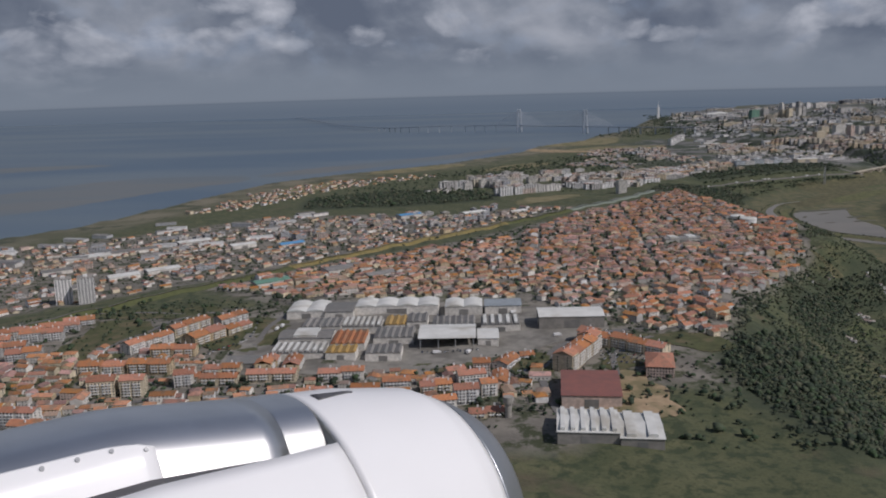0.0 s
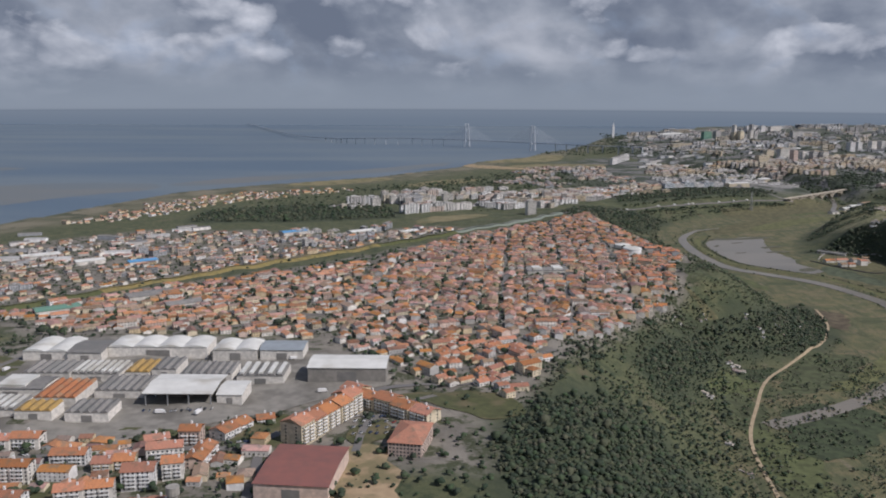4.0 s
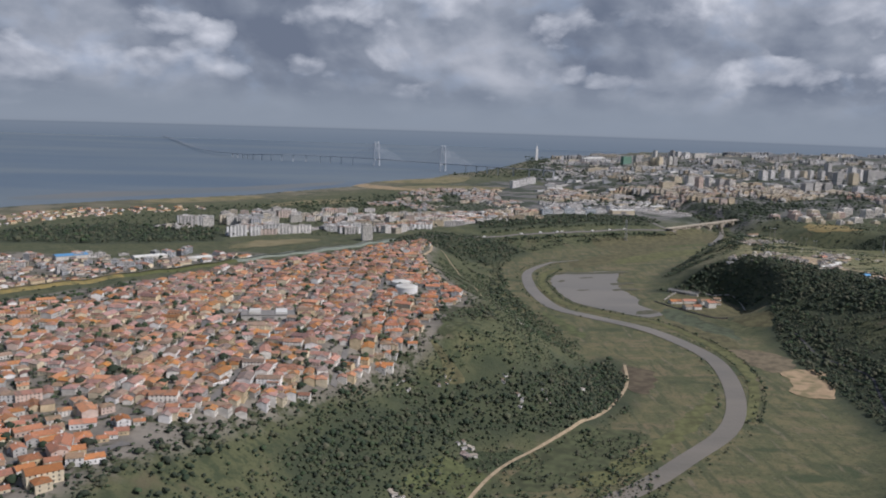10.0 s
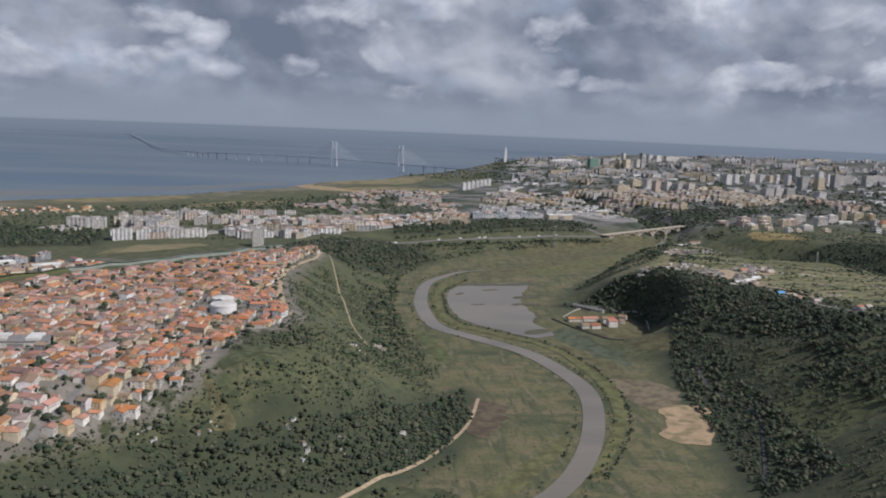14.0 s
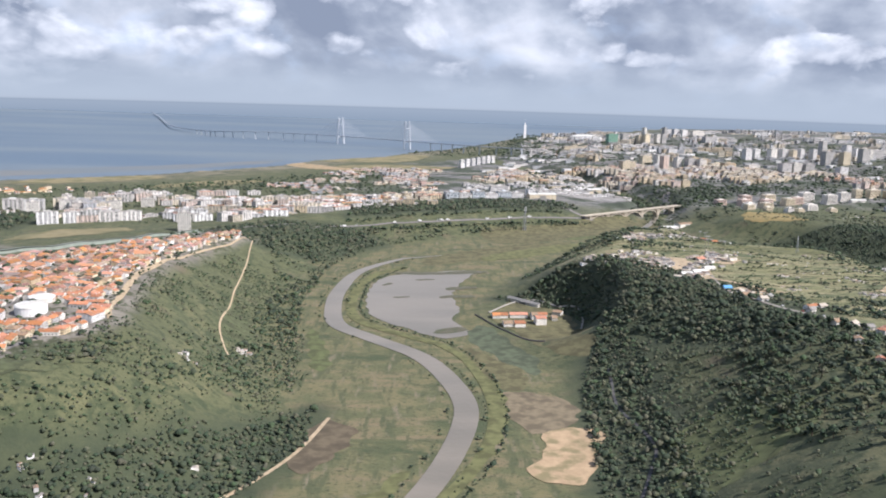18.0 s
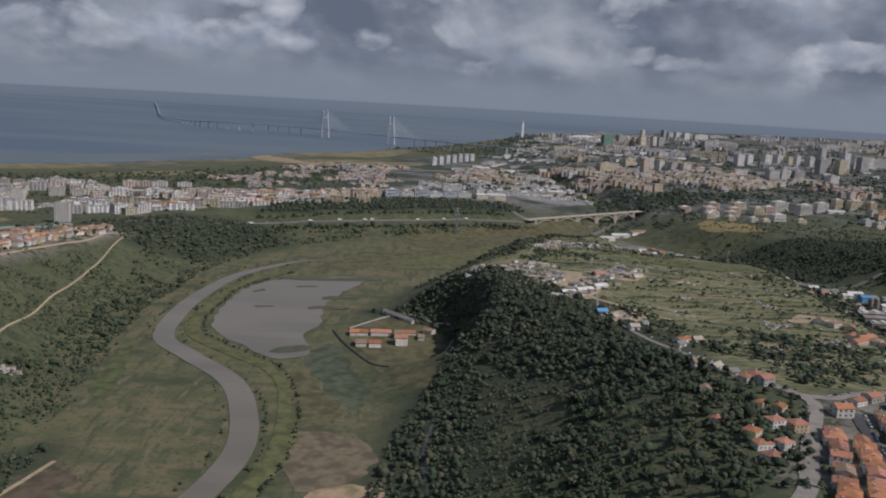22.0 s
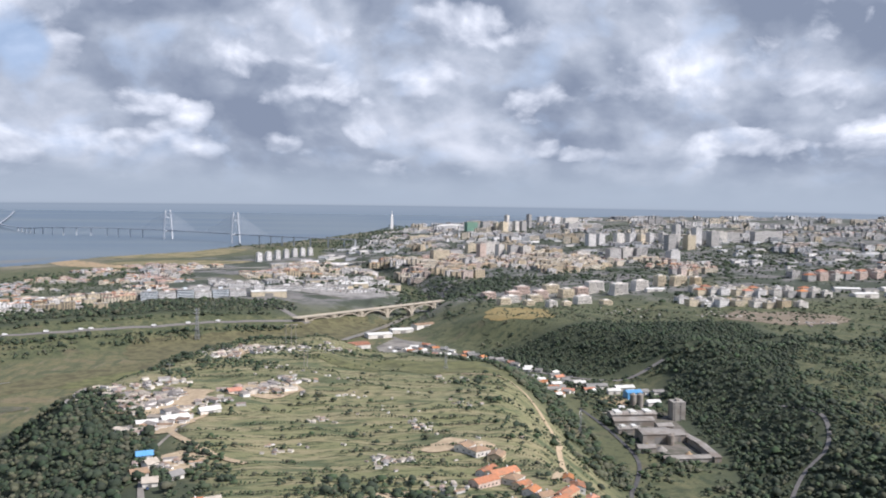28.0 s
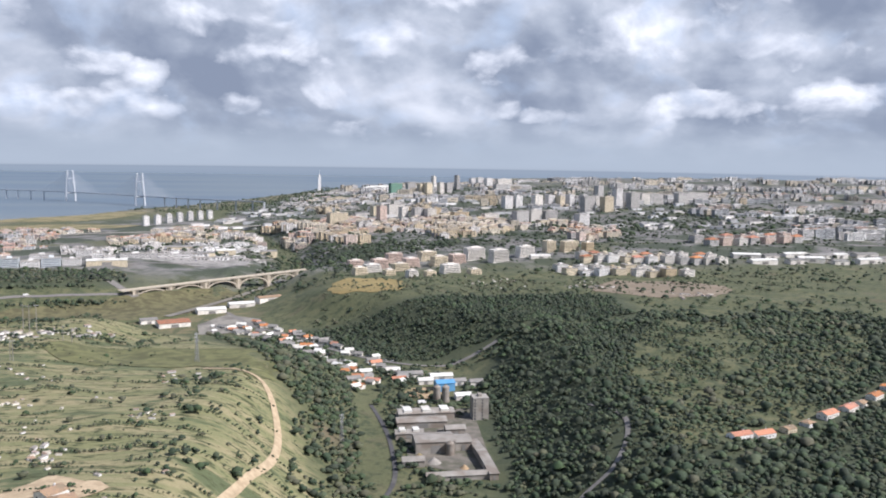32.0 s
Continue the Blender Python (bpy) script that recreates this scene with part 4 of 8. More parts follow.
ribbon("street", [(805, 829), (800, 820), (797, 802), (793, 785), (789, 770), (783, 745), (772, 710)], 4, asphalt, "dark narrow street between orange-roofed houses", step=5)
ribbon("street", [(834, 838), (829, 822), (822, 803), (816, 784), (811, 766), (805, 740), (795, 705)], 4, asphalt, "dark narrow street between orange-roofed houses", step=5)
ribbon("track", [(880, 1180), (905, 1168), (914, 1150), (920, 1112), (918, 1075), (912, 1050), (906, 1019), (900, 988), (889, 956)], 3, dirt, "pale dirt track down the hillside", category="track", step=5)
ribbon("road", [(966, 1222), (971, 1180), (972, 1147), (970, 1108), (959, 1076), (950, 1056), (944, 1020), (948, 980)], 2.2, asphalt, "asphalt valley road past the concrete works", step=5)
ribbon("road", [(850, 1560), (880, 1490), (911, 1438), (934, 1395), (958, 1357), (988, 1325), (1021, 1312), (1057, 1317)], 4, road_pale, "pale valley road lined with white sheds", step=5)
ribbon("road", [(1000, 1010), (1037, 1058), (1058, 1073), (1075, 1110), (1070, 1150)], 2.2, road_pale, "narrow grey lane between trees", step=5)
ribbon("track", [(352, 1290), (358, 1245), (365, 1190), (373, 1110), (381, 1050), (387, 990), (396, 958), (405, 935)], 1.15, dirt, "pale dirt path down the grassy slope", category="track", step=4)
ribbon("track", [(474, 868), (459, 811), (425, 751), (380, 702), (350, 667), (326, 620), (300, 560), (288, 490)], 2.2, dirt, "pale farm track along the meadow", category="track", step=5)
ribbon("track", [(348, 1296), (341, 1210), (331, 1150), (329, 1085), (329, 1025), (333, 975), (340, 932), (344, 905), (352, 882)], [2.2, 2.2, 2.4, 2.6, 3.6, 5.0, 4.0, 2.5], dirt, "pale track along the town edge", category="track", step=5)
ribbon("track", [(724, 1112), (745, 1075), (735, 1040), (760, 1000), (775, 985)], 3, dirt, "dirt lane through the garden plots", category="track", step=4)
ribbon("lane", [(642, 940), (640, 921), (636, 885), (639, 848), (640, 817), (631, 792), (620, 765), (605, 730)], 1.6, asphalt, "narrow grey lane through the tree belt", step=4)
sheet("sand_patch", [(590, 853), (606, 860), (622, 856), (617, 833), (606, 798), (588, 792), (574, 803), (586, 826)], sand, "bare sandy clearing beside the river", "sand", ragged=1.1)
sheet("sand_patch", [(-400, 2080), (-160, 2090), (60, 2190), (40, 2215), (-180, 2130)], sand, "pale sand bank on the estuary shore", "sand", ragged=2.8)
sheet("sand_patch", [(200, 2425), (226, 2480), (270, 2440), (334, 2372), (412, 2312), (490, 2275), (480, 2258), (400, 2282), (286, 2322)], sand, "long pale sand fill on the estuary shore", "sand", ragged=2.8)
sheet("sand_patch", [(60, 385), (95, 372), (104, 392), (95, 430), (80, 440)], sand, "bare yellow ground beside the warehouse", "sand", ragged=2.0)
sheet("dry_field", [(948, 1516), (1003, 1482), (1010, 1540), (985, 1575), (955, 1560)], material("dry_grass", (0.27, 0.20, 0.08), 0.95, (0.20, 0.17, 0.07), 0.2), "dry ochre field below the apartments", "field", ragged=2.0)
sheet("dirt_field", [(1176, 1463), (1264, 1430), (1310, 1510), (1225, 1545)], material("brown_soil", (0.22, 0.18, 0.13), 0.95, (0.17, 0.14, 0.10), 0.1), "bare brown field beside the apartments", "field", ragged=2.0)
for pts_ in [[(696, 1078), (722, 1070), (738, 1082), (740, 1118), (716, 1130), (698, 1110)], [(712, 1040), (735, 1036), (742, 1056), (722, 1064)], [(748, 1112), (775, 1104), (786, 1128), (770, 1146), (752, 1138)], [(722, 1240), (742, 1246), (752, 1262), (730, 1266)], [(742, 985), (757, 980), (760, 1000), (746, 1008)], [(845, 1000), (868, 994), (872, 1012), (850, 1016)], [(824, 935), (842, 930), (846, 944), (828, 948)]]:
    sheet("bare_plot", pts_, dirt, "trodden bare earth round makeshift sheds", "bare earth", lift=0.36, ragged=1.8)
sheet("factory_yard", [(-135, 455), (-20, 440), (40, 480), (95, 515), (98, 545), (50, 575), (-20, 600), (-110, 610), (-130, 560)], paving, "grey concrete factory yard", "yard", round_=False)

tan_field = material("tan_field", (0.24, 0.205, 0.11), 0.95, (0.19, 0.165, 0.085), 0.1, stain=(0.12, 0.12, 0.055), stain_scale=0.03, stain_from=0.55)
for pts_ in [[(-180, 1900), (-60, 1950), (40, 2060), (-20, 2080), (-150, 1990)], [(60, 1880), (160, 1900), (230, 2010), (140, 2010)], [(275, 2545), (336, 2740), (430, 2790), (535, 2830), (520, 2700), (467, 2574), (370, 2540)], [(-330, 1640), (-270, 1620), (-220, 1720), (-280, 1760)], [(100, 1300), (190, 1320), (200, 1380), (120, 1370)], [(330, 2380), (520, 2350), (600, 2440), (420, 2460)]]:
    sheet("dry_field", pts_, tan_field, "flat tan field near the estuary", "field", ragged=3.0)
lawn = material("rough_lawn", (0.085, 0.092, 0.036), 0.95, (0.060, 0.066, 0.027), 0.3, stain=(0.13, 0.11, 0.058), stain_scale=0.08, stain_from=0.55)
for pts_ in [[(-150, 505), (-112, 500), (-108, 560), (-125, 575), (-150, 560)], [(-330, 622), (-200, 628), (-160, 600), (-140, 570), (-165, 560), (-230, 600), (-330, 590)], [(-240, 440), (-205, 435), (-200, 560), (-245, 590)], [(100, 500), (140, 470), (160, 480), (140, 505)], [(30, 440), (52, 436), (56, 470), (40, 480)], [(82, 440), (100, 446), (92, 464), (80, 456)], [(-30, 444), (10, 450), (12, 462), (-28, 458)], [(-60, 395), (-10, 390), (-6, 402), (-58, 408)]]:
    sheet("lawn", pts_, lawn, "rough green lawn between buildings", "lawn", lift=0.34, ragged=1.2)
for pts_, w_ in [([(-330, 402), (-200, 412), (-100, 420), (-20, 432), (40, 440), (60, 485), (110, 520)], 4.5), ([(-205, 412), (-212, 520), (-180, 600)], 4), ([(-118, 424), (-120, 520), (-112, 610)], 4), ([(48, 376), (44, 440)], 4), ([(110, 520), (150, 520), (185, 575)], 3.5), ([(-330, 630), (-230, 620), (-150, 590)], 4), ([(84, 432), (90, 468), (118, 500)], 3.5)]:
    ribbon("street", pts_, w_, road_pale, "pale street between the apartment blocks", step=7, lift=0.4)
# ---- houses ----
def house_walls(w, d, h, rise, slot=0, windows=True, flat=False):
    b = Build()
    b.box(-w / 2, -d / 2, -3, w / 2, d / 2, h)
    v = [(-w / 2, -d / 2, h), (-w / 2, d / 2, h), (-w / 2, 0, h + rise), (w / 2, -d / 2, h), (w / 2, d / 2, h), (w / 2, 0, h + rise)]
    b.add(v, [(0, 2, 1), (3, 4, 5), (0, 3, 5, 2), (1, 2, 5, 4)])
    if windows:
        floors = max(1, int(h / 1.3))
        for f in range(floors):
            z = 0.55 + f * 1.4
            for x in np.arange(-w / 2 + 0.8, w / 2 - 0.5, 1.7):
                if flat:
                    b.pane(x, -d / 2 - 0.05, z, x + 0.5, -d / 2 - 0.05, z + 0.6).pane(x + 0.5, d / 2 + 0.05, z, x, d / 2 + 0.05, z + 0.6)
                    continue
                for s_ in (-1, 1):
                    b.box(x, s_ * (d / 2 + 0.03) - 0.04, z, x + 0.5, s_ * (d / 2 + 0.03) + 0.04, z + 0.6, 1, True)
            for y in () if flat else (-d / 4, d / 4):
                for s_ in (-1, 1):
                    b.box(s_ * (w / 2 + 0.03) - 0.04, y - 0.28, z, s_ * (w / 2 + 0.03) + 0.04, y + 0.22, z + 0.6, 1, True)
    return b


KINDS = [(6.0, 5.0, 1.9, 0.95, "gable"), (6.6, 5.6, 2.0, 1.0, "hip"), (5.6, 5.0, 2.9, 0.95, "gable"), (9.6, 5.0, 2.0, 1.0, "gable"), (6.2, 5.6, 2.9, 0.95, "hip"), (4.6, 3.8, 1.6, 0.75, "gable"), (11.0, 6.4, 4.0, 1.1, "gable")]


def roof_build(kind):
    w, d, h, rise, sort = KINDS[kind]
    b = Build()
    (b.gable if sort == "gable" else b.hip)(w, d, h, rise, 0.14, 0.12)
    return b


def chimney_build(kind):
    w, d, h, rise, _ = KINDS[kind]
    b = Build()
    b.box(w * 0.2, d * 0.08, h + rise * 0.3, w * 0.2 + 0.34, d * 0.08 + 0.34, h + rise + 0.3)
    b.box(w * 0.2 - 0.06, d * 0.08 - 0.06, h + rise + 0.3, w * 0.2 + 0.4, d * 0.08 + 0.4, h + rise + 0.4)
    return b


wall_meshes = [[house_walls(*KINDS[k][:3], KINDS[k][3] if KINDS[k][4] == "gable" else 0.0).mesh("house_wall", [wm, glass]) for wm in walls_obj] for k in range(len(KINDS))]
roof_meshes = [roof_build(k).mesh("roof", [tile_obj]) for k in range(len(KINDS))]
old_roof_meshes = [roof_build(k).mesh("roof", [tile_old]) for k in range(len(KINDS))]
chimney_meshes = [chimney_build(k).mesh("chimney", [walls_obj[2]]) for k in range(len(KINDS))]
TINT_WORDS = ["white-rendered", "cream-rendered", "bright white", "ochre-rendered", "pink-rendered", "grey-rendered"]


def house(x, y, turn, kind, tint, scale=1.0, group="houses of the town", where="in a row"):
    sort = "hipped" if KINDS[kind][4] == "hip" else "gabled"
    tall = "two-storey" if KINDS[kind][2] > 2.5 else "low"
    ob = thing("house", wall_meshes[kind][tint], None, Matrix.Translation((x, y, gz(x, y))) @ Matrix.Rotation(turn, 4, "Z") @ Matrix.Scale(scale, 4),
               f"{tall} {TINT_WORDS[tint]} house with {sort} orange roof {where}", "house", group)
    old = (x * 7.3 + y * 3.1) % 1 < 0.16
    part("roof", (old_roof_meshes if old else roof_meshes)[kind], None, ob, "weathered brown tile roof" if old else "orange clay tile roof")
    part("chimney", chimney_meshes[kind], None, ob)
    return ob


def rows_in(area, angle, pitch, steps_, jitter, skip=0.06, seed=1, streets=None):
    """House spots in pairs of rows, back to back, along streets of one direction, within an area."""
    r = np.random.default_rng(seed)
    xs, ys = zip(*area)
    cx, cy = np.mean(xs), np.mean(ys)
    reach = max(max(xs) - min(xs), max(ys) - min(ys))
    u, v = np.array([math.cos(angle), math.sin(angle)]), np.array([-math.sin(angle), math.cos(angle)])
    spots = []
    off = -reach
    flip = 0
    while off < reach:
        a = -reach
        while a < reach:
            a += pitch * r.uniform(0.85, 1.35)
            if r.random() < skip:
                continue
            p0 = np.array([cx, cy]) + u * a + v * off
            if math.sin(p0[0] * 0.061 + 2 * math.sin(p0[1] * 0.05)) * math.sin(p0[1] * 0.073 + 1.3 * math.sin(p0[0] * 0.04)) > 0.78:
                continue
            p = np.array([cx, cy]) + u * a + v * (off + r.normal(0, jitter)) + u * r.normal(0, jitter)
            spots.append((*p, angle + r.normal(0, 0.16) + (math.pi / 2 if r.random() < 0.3 else 0)))
        if streets is not None and flip == len(steps_) - 1:
            line_ = [np.array([cx, cy]) + u * a_ + v * (off + steps_[flip] / 2) for a_ in np.arange(-reach, reach, 8.0)]
            run = []
            for p in line_ + [np.array([1e6, 1e6])]:
                if inside(p[:1], p[1:], area)[0]:
                    run.append((float(p[0]), float(p[1])))
                else:
                    if len(run) > 4:
                        ribbon("street", run, 3.2, streets, "grey street between rows of houses", step=8)
                    run = []
        off += steps_[flip]
        flip = (flip + 1) % len(steps_)
    s = np.array(spots)
    return s[inside(s[:, 0], s[:, 1], area)]


def settle(spots, near, seed, group, where, label, old=0.14):
    """The spots nearest to the path become single houses, the others one joined mass for each kind and tint."""
    r = np.random.default_rng(seed)
    rest = {}
    for x, y, a in spots:
        k, t, s = int(r.choice(len(KINDS), p=[0.27, 0.08, 0.25, 0.18, 0.08, 0.08, 0.06])), int(r.choice(6, p=[0.26, 0.28, 0.14, 0.13, 0.11, 0.08])), r.uniform(0.94, 1.16)
        if near(x, y):
            house(x, y, a, k, t, s, group, where)
        else:
            rest.setdefault((k, t), []).append((x, y, 0, a, s, s, s * r.uniform(0.78, 1.12)))
    roofs = {}
    for (k, t), lst in rest.items():
        lst = np.array(lst)
        lst[:, 2] = ground_z(lst[:, 0], lst[:, 1])
        w, d, h, rise, sort = KINDS[k]
        body = mass("row_houses", house_walls(w, d, h, rise if sort == "gable" else 0.0, flat=True), [walls_isl[t], glass], lst, label, "houses")
        for j in range(len(lst)):
            roofs.setdefault((k, 0 if r.random() > old else 1), []).append(lst[j:j + 1])
    for (k, o), lst in roofs.items():
        mass("row_house_roofs", roof_build(k), [(tile_isl, tile_old)[o]], np.concatenate(lst), ("orange clay" if o == 0 else "weathered brown") + " tile roofs of " + label, "roofs")


NEW_TOWN = [(60, 735), (140, 640), (195, 602), (222, 622), (268, 690), (308, 755), (324, 800), (334, 838), (351, 872), (338, 925), (327, 975), (324, 1030), (325, 1090), (327, 1150), (337, 1215), (345, 1290), (332, 1290), (310, 1195), (281, 1155), (228, 1110), (125, 990), (70, 880)]
OLD_TOWN = [(100, 545), (140, 500), (153, 496), (187, 565), (192, 598), (136, 636), (55, 735), (60, 870), (0, 850), (-130, 765), (-195, 700), (-110, 625), (50, 605)]
spots_new = rows_in(NEW_TOWN, math.radians(84), 5.4, (6.0, 8.8, 6.2, 9.2, 6.2, 11.5), 1.5, 0.13, seed=3, streets=road_pale)
spots_new = spots_new[~inside(spots_new[:, 0], spots_new[:, 1], [(192, 780), (235, 790), (236, 806), (192, 816)])]
spots_new = spots_new[np.hypot(spots_new[:, 0] - 306, spots_new[:, 1] - 893) > 22]
settle(spots_new, lambda x, y: x > 283 + max(0, (y - 850) * 0.30) and y < 960, 5, "houses of the hilltop town", "on the hilltop edge", "tight rows of white houses with orange tile roofs", 0.22)
spots_old = rows_in(OLD_TOWN, math.radians(28), 6.8, (7.0, 10.0, 7.4, 12.5), 1.7, 0.15, seed=4, streets=road_pale)
settle(spots_old, lambda x, y: x > 118 and y < 600, 6, "houses of the old town", "above the factory", "scattered white and cream houses with orange roofs", 0.22)
spots_far = rows_in(FAR_TOWN, math.radians(45), 12.5, (14.0, 17.0, 15.0, 22.0), 4.0, 0.3, seed=8)
settle(spots_far, lambda x, y: False, 7, "", "", "far white houses with dull red roofs on the plain", 0.45)
spots_shore = rows_in([(-420, 1330), (-330, 1380), (-200, 1650), (-30, 1790), (-40, 1850), (-240, 1790), (-380, 1600)], math.radians(60), 11, (14, 18), 3, 0.3, seed=9)
settle(spots_shore, lambda x, y: False, 8, "", "", "far houses with red roofs near the estuary shore", 0.4)
# the village streets at the foot of the glide path
VILLAGE_ROWS = [[(784, 807), (774, 777), (758, 735)], [(791, 799), (783, 774), (771, 742)], [(813, 826), (806, 804), (797, 770), (788, 735)], [(828, 833), (817, 804), (807, 778), (797, 740)], [(841, 834), (830, 806), (818, 776), (808, 744)], [(854, 838), (843, 808), (831, 776), (822, 748)], [(866, 838), (856, 808), (844, 776)]]
VILLAGE = [(796, 826, 0.1, 1.25), (763, 807, 0.4, 1.0), (771, 806, 0.3, 1.05), (772, 826, 0.8, 0.9), (752, 798, 0.8, 0.95), (753, 790, 0.2, 0.95), (753, 780, 0.6, 1.0), (760, 789, 0.5, 0.85), (778, 859, 0.5, 1.15), (771, 862, 0.7, 0.85), (809, 841, 0.5, 1.0), (817, 845, 0.4, 1.15), (822, 835, 1.2, 1.1), (836, 854, 0.5, 1.25), (845, 861, 0.3, 1.35), (853, 858, 0.6, 1.2), (861, 852, 0.9, 1.2), (842, 846, 0.2, 1.0), (744, 812, 0.9, 0.85), (749, 844, 1.3, 0.9), (767, 833, 0.9, 0.8)]
r = np.random.default_rng(12)
for row in VILLAGE_ROWS:
    line_ = curve(row, 0.7)
    way_, next_ = 0.0, 0.0
    for p, p2 in zip(line_[:-1], line_[1:]):
        way_ += (p2 - p).length
        if way_ >= next_:
            next_ = way_ + r.uniform(5.7, 6.5) + (3.0 if r.random() < 0.08 else 0.0)
            VILLAGE.append((p.x + r.normal(0, 0.5), p.y, math.atan2(p2.y - p.y, p2.x - p.x) - math.pi / 2 * int(r.random() < 0.72) + r.normal(0, 0.05), r.uniform(0.98, 1.2)))
for x, y, a, s in VILLAGE:
    house(x, y, a, int(r.choice([0, 1, 2, 2, 4, 4])), int(r.choice(6, p=[0.34, 0.22, 0.18, 0.10, 0.12, 0.04])), s, "houses of the valley village", "beside a street")
for x, y, a in [(866, 992, 0.5), (872, 985, 1.2), (764, 933, 0.5), (777, 867, 0.7), (861, 998, 0.9), (866, 969, 0.9), (871, 964, 0.5), (874, 958, 0.9), (876, 951, 0.6), (878, 944, 0.9), (881, 937, 0.5), (894, 957, 1.3), (895, 947, 1.4), (889, 938, 0.9), (897, 935, 1.2), (884, 930, 0.7), (890, 925, 1.1), (898, 922, 0.7), (886, 917, 0.5), (868, 927, 0.9), (868, 913, 0.6), (870, 903, 0.8), (888, 906, 0.7), (873, 893, 0.9), (880, 899, 0.5), (876, 908, 0.8), (863, 955, 0.6)]:
    house(x, y, a, int(r.choice([0, 1, 3, 5])), int(r.choice(6, p=[0.3, 0.25, 0.15, 0.1, 0.15, 0.05])), r.uniform(0.95, 1.25), "houses along the ridge", "on a ridge")
for x, y, a in [(1115, 1081, 0.3), (1127, 1084, 0.3), (1141, 1088, 0.4), (1155, 1096, 0.5), (1170, 1105, 0.5), (1186, 1114, 0.6), (1199, 1124, 0.6), (1213, 1134, 0.6), (1230, 1149, 0.7)]:
    house(x, y, a, int(r.choice([0, 1, 3])), int(r.choice([0, 0, 2, 1])), r.uniform(0.85, 1.1), "houses across the side valley", "among trees")

# ---- blocks of flats ----
def block(x, y, w, d, floors, turn, tint, roof="flat", name="apartment_block", label="", group="", storey=1.55, window=0.75, gap=1.5, bands=False, sink=4):
    wall = walls_obj[tint] if isinstance(tint, int) else tint
    h = floors * storey
    b = Build()
    b.box(-w / 2, -d / 2, -sink, w / 2, d / 2, h)

    def opening(x0, y0, z0, x1, y1, z1):
        """A glazed opening, 5 cm proud: with its reveals on near blocks, as a flush pane on far ones."""
        if y < 1500:
            b.box(x0, y0, z0, x1, y1, z1, 1, True)
        elif x1 - x0 > y1 - y0:
            yy_ = y0 if y0 < 0 else y1
            b.pane(*((x0, yy_, z0, x1, yy_, z1) if y0 < 0 else (x1, yy_, z0, x0, yy_, z1)))
        else:
            xx_ = x0 if x0 < 0 else x1
            b.pane(*((xx_, y1, z0, xx_, y0, z1) if x0 < 0 else (xx_, y0, z0, xx_, y1, z1)))

    for f in range(floors):
        z = f * storey + 0.45
        for s_ in (-1, 1):
            if bands:
                opening(-w / 2 + 0.4, s_ * (d / 2 + 0.03) - 0.05, z, w / 2 - 0.4, s_ * (d / 2 + 0.03) + 0.05, z + storey * 0.5)
            else:
                for xx in np.arange(-w / 2 + 0.6, w / 2 - window, gap):
                    opening(xx, s_ * (d / 2 + 0.03) - 0.05, z, xx + window, s_ * (d / 2 + 0.03) + 0.05, z + storey * 0.5)
            for yy in np.arange(-d / 2 + 0.9, d / 2 - window, gap * 1.7):
                opening(s_ * (w / 2 + 0.03) - 0.05, yy, z, s_ * (w / 2 + 0.03) + 0.05, yy + window, z + storey * 0.5)
    ob = thing(name, b, [wall, glass], Matrix.Translation((x, y, gz(x, y))) @ Matrix.Rotation(turn, 4, "Z"), label, "building", group)
    rb = Build()
    if roof == "tile":
        rb.hip(w, d, h, min(w, d) * 0.22, 0.4)
        part("roof", rb, tile_obj, ob, "orange clay tile roof")
    else:
        rb.box(-w / 2 - 0.1, -d / 2 - 0.1, h, w / 2 + 0.1, d / 2 + 0.1, h + 0.35, 0, True)
        part("roof", rb, concrete, ob, "flat grey roof with parapet")
        sb = Build()
        sb.box(-w * 0.12, -d * 0.2, h + 0.35, w * 0.12, d * 0.2, h + 1.8)
        part("stair_head", sb, wall, ob)
    return ob


balcony_meshes = {}
SITES = []
low_rows = [(-326, 362), (-300, 364), (-272, 360), (-246, 365), (-218, 362), (-190, 366), (-164, 362), (-138, 365), (-110, 362), (-84, 366), (-56, 362), (-30, 365), (-4, 368), (-318, 384), (-290, 382), (-262, 386), (-232, 383), (-205, 386), (-150, 384), (-122, 387), (-94, 384), (-66, 388), (-38, 385), (-10, 388), (14, 384), (-300, 424), (-270, 428), (-240, 424), (-70, 408), (-44, 406), (-305, 446), (-274, 450)]


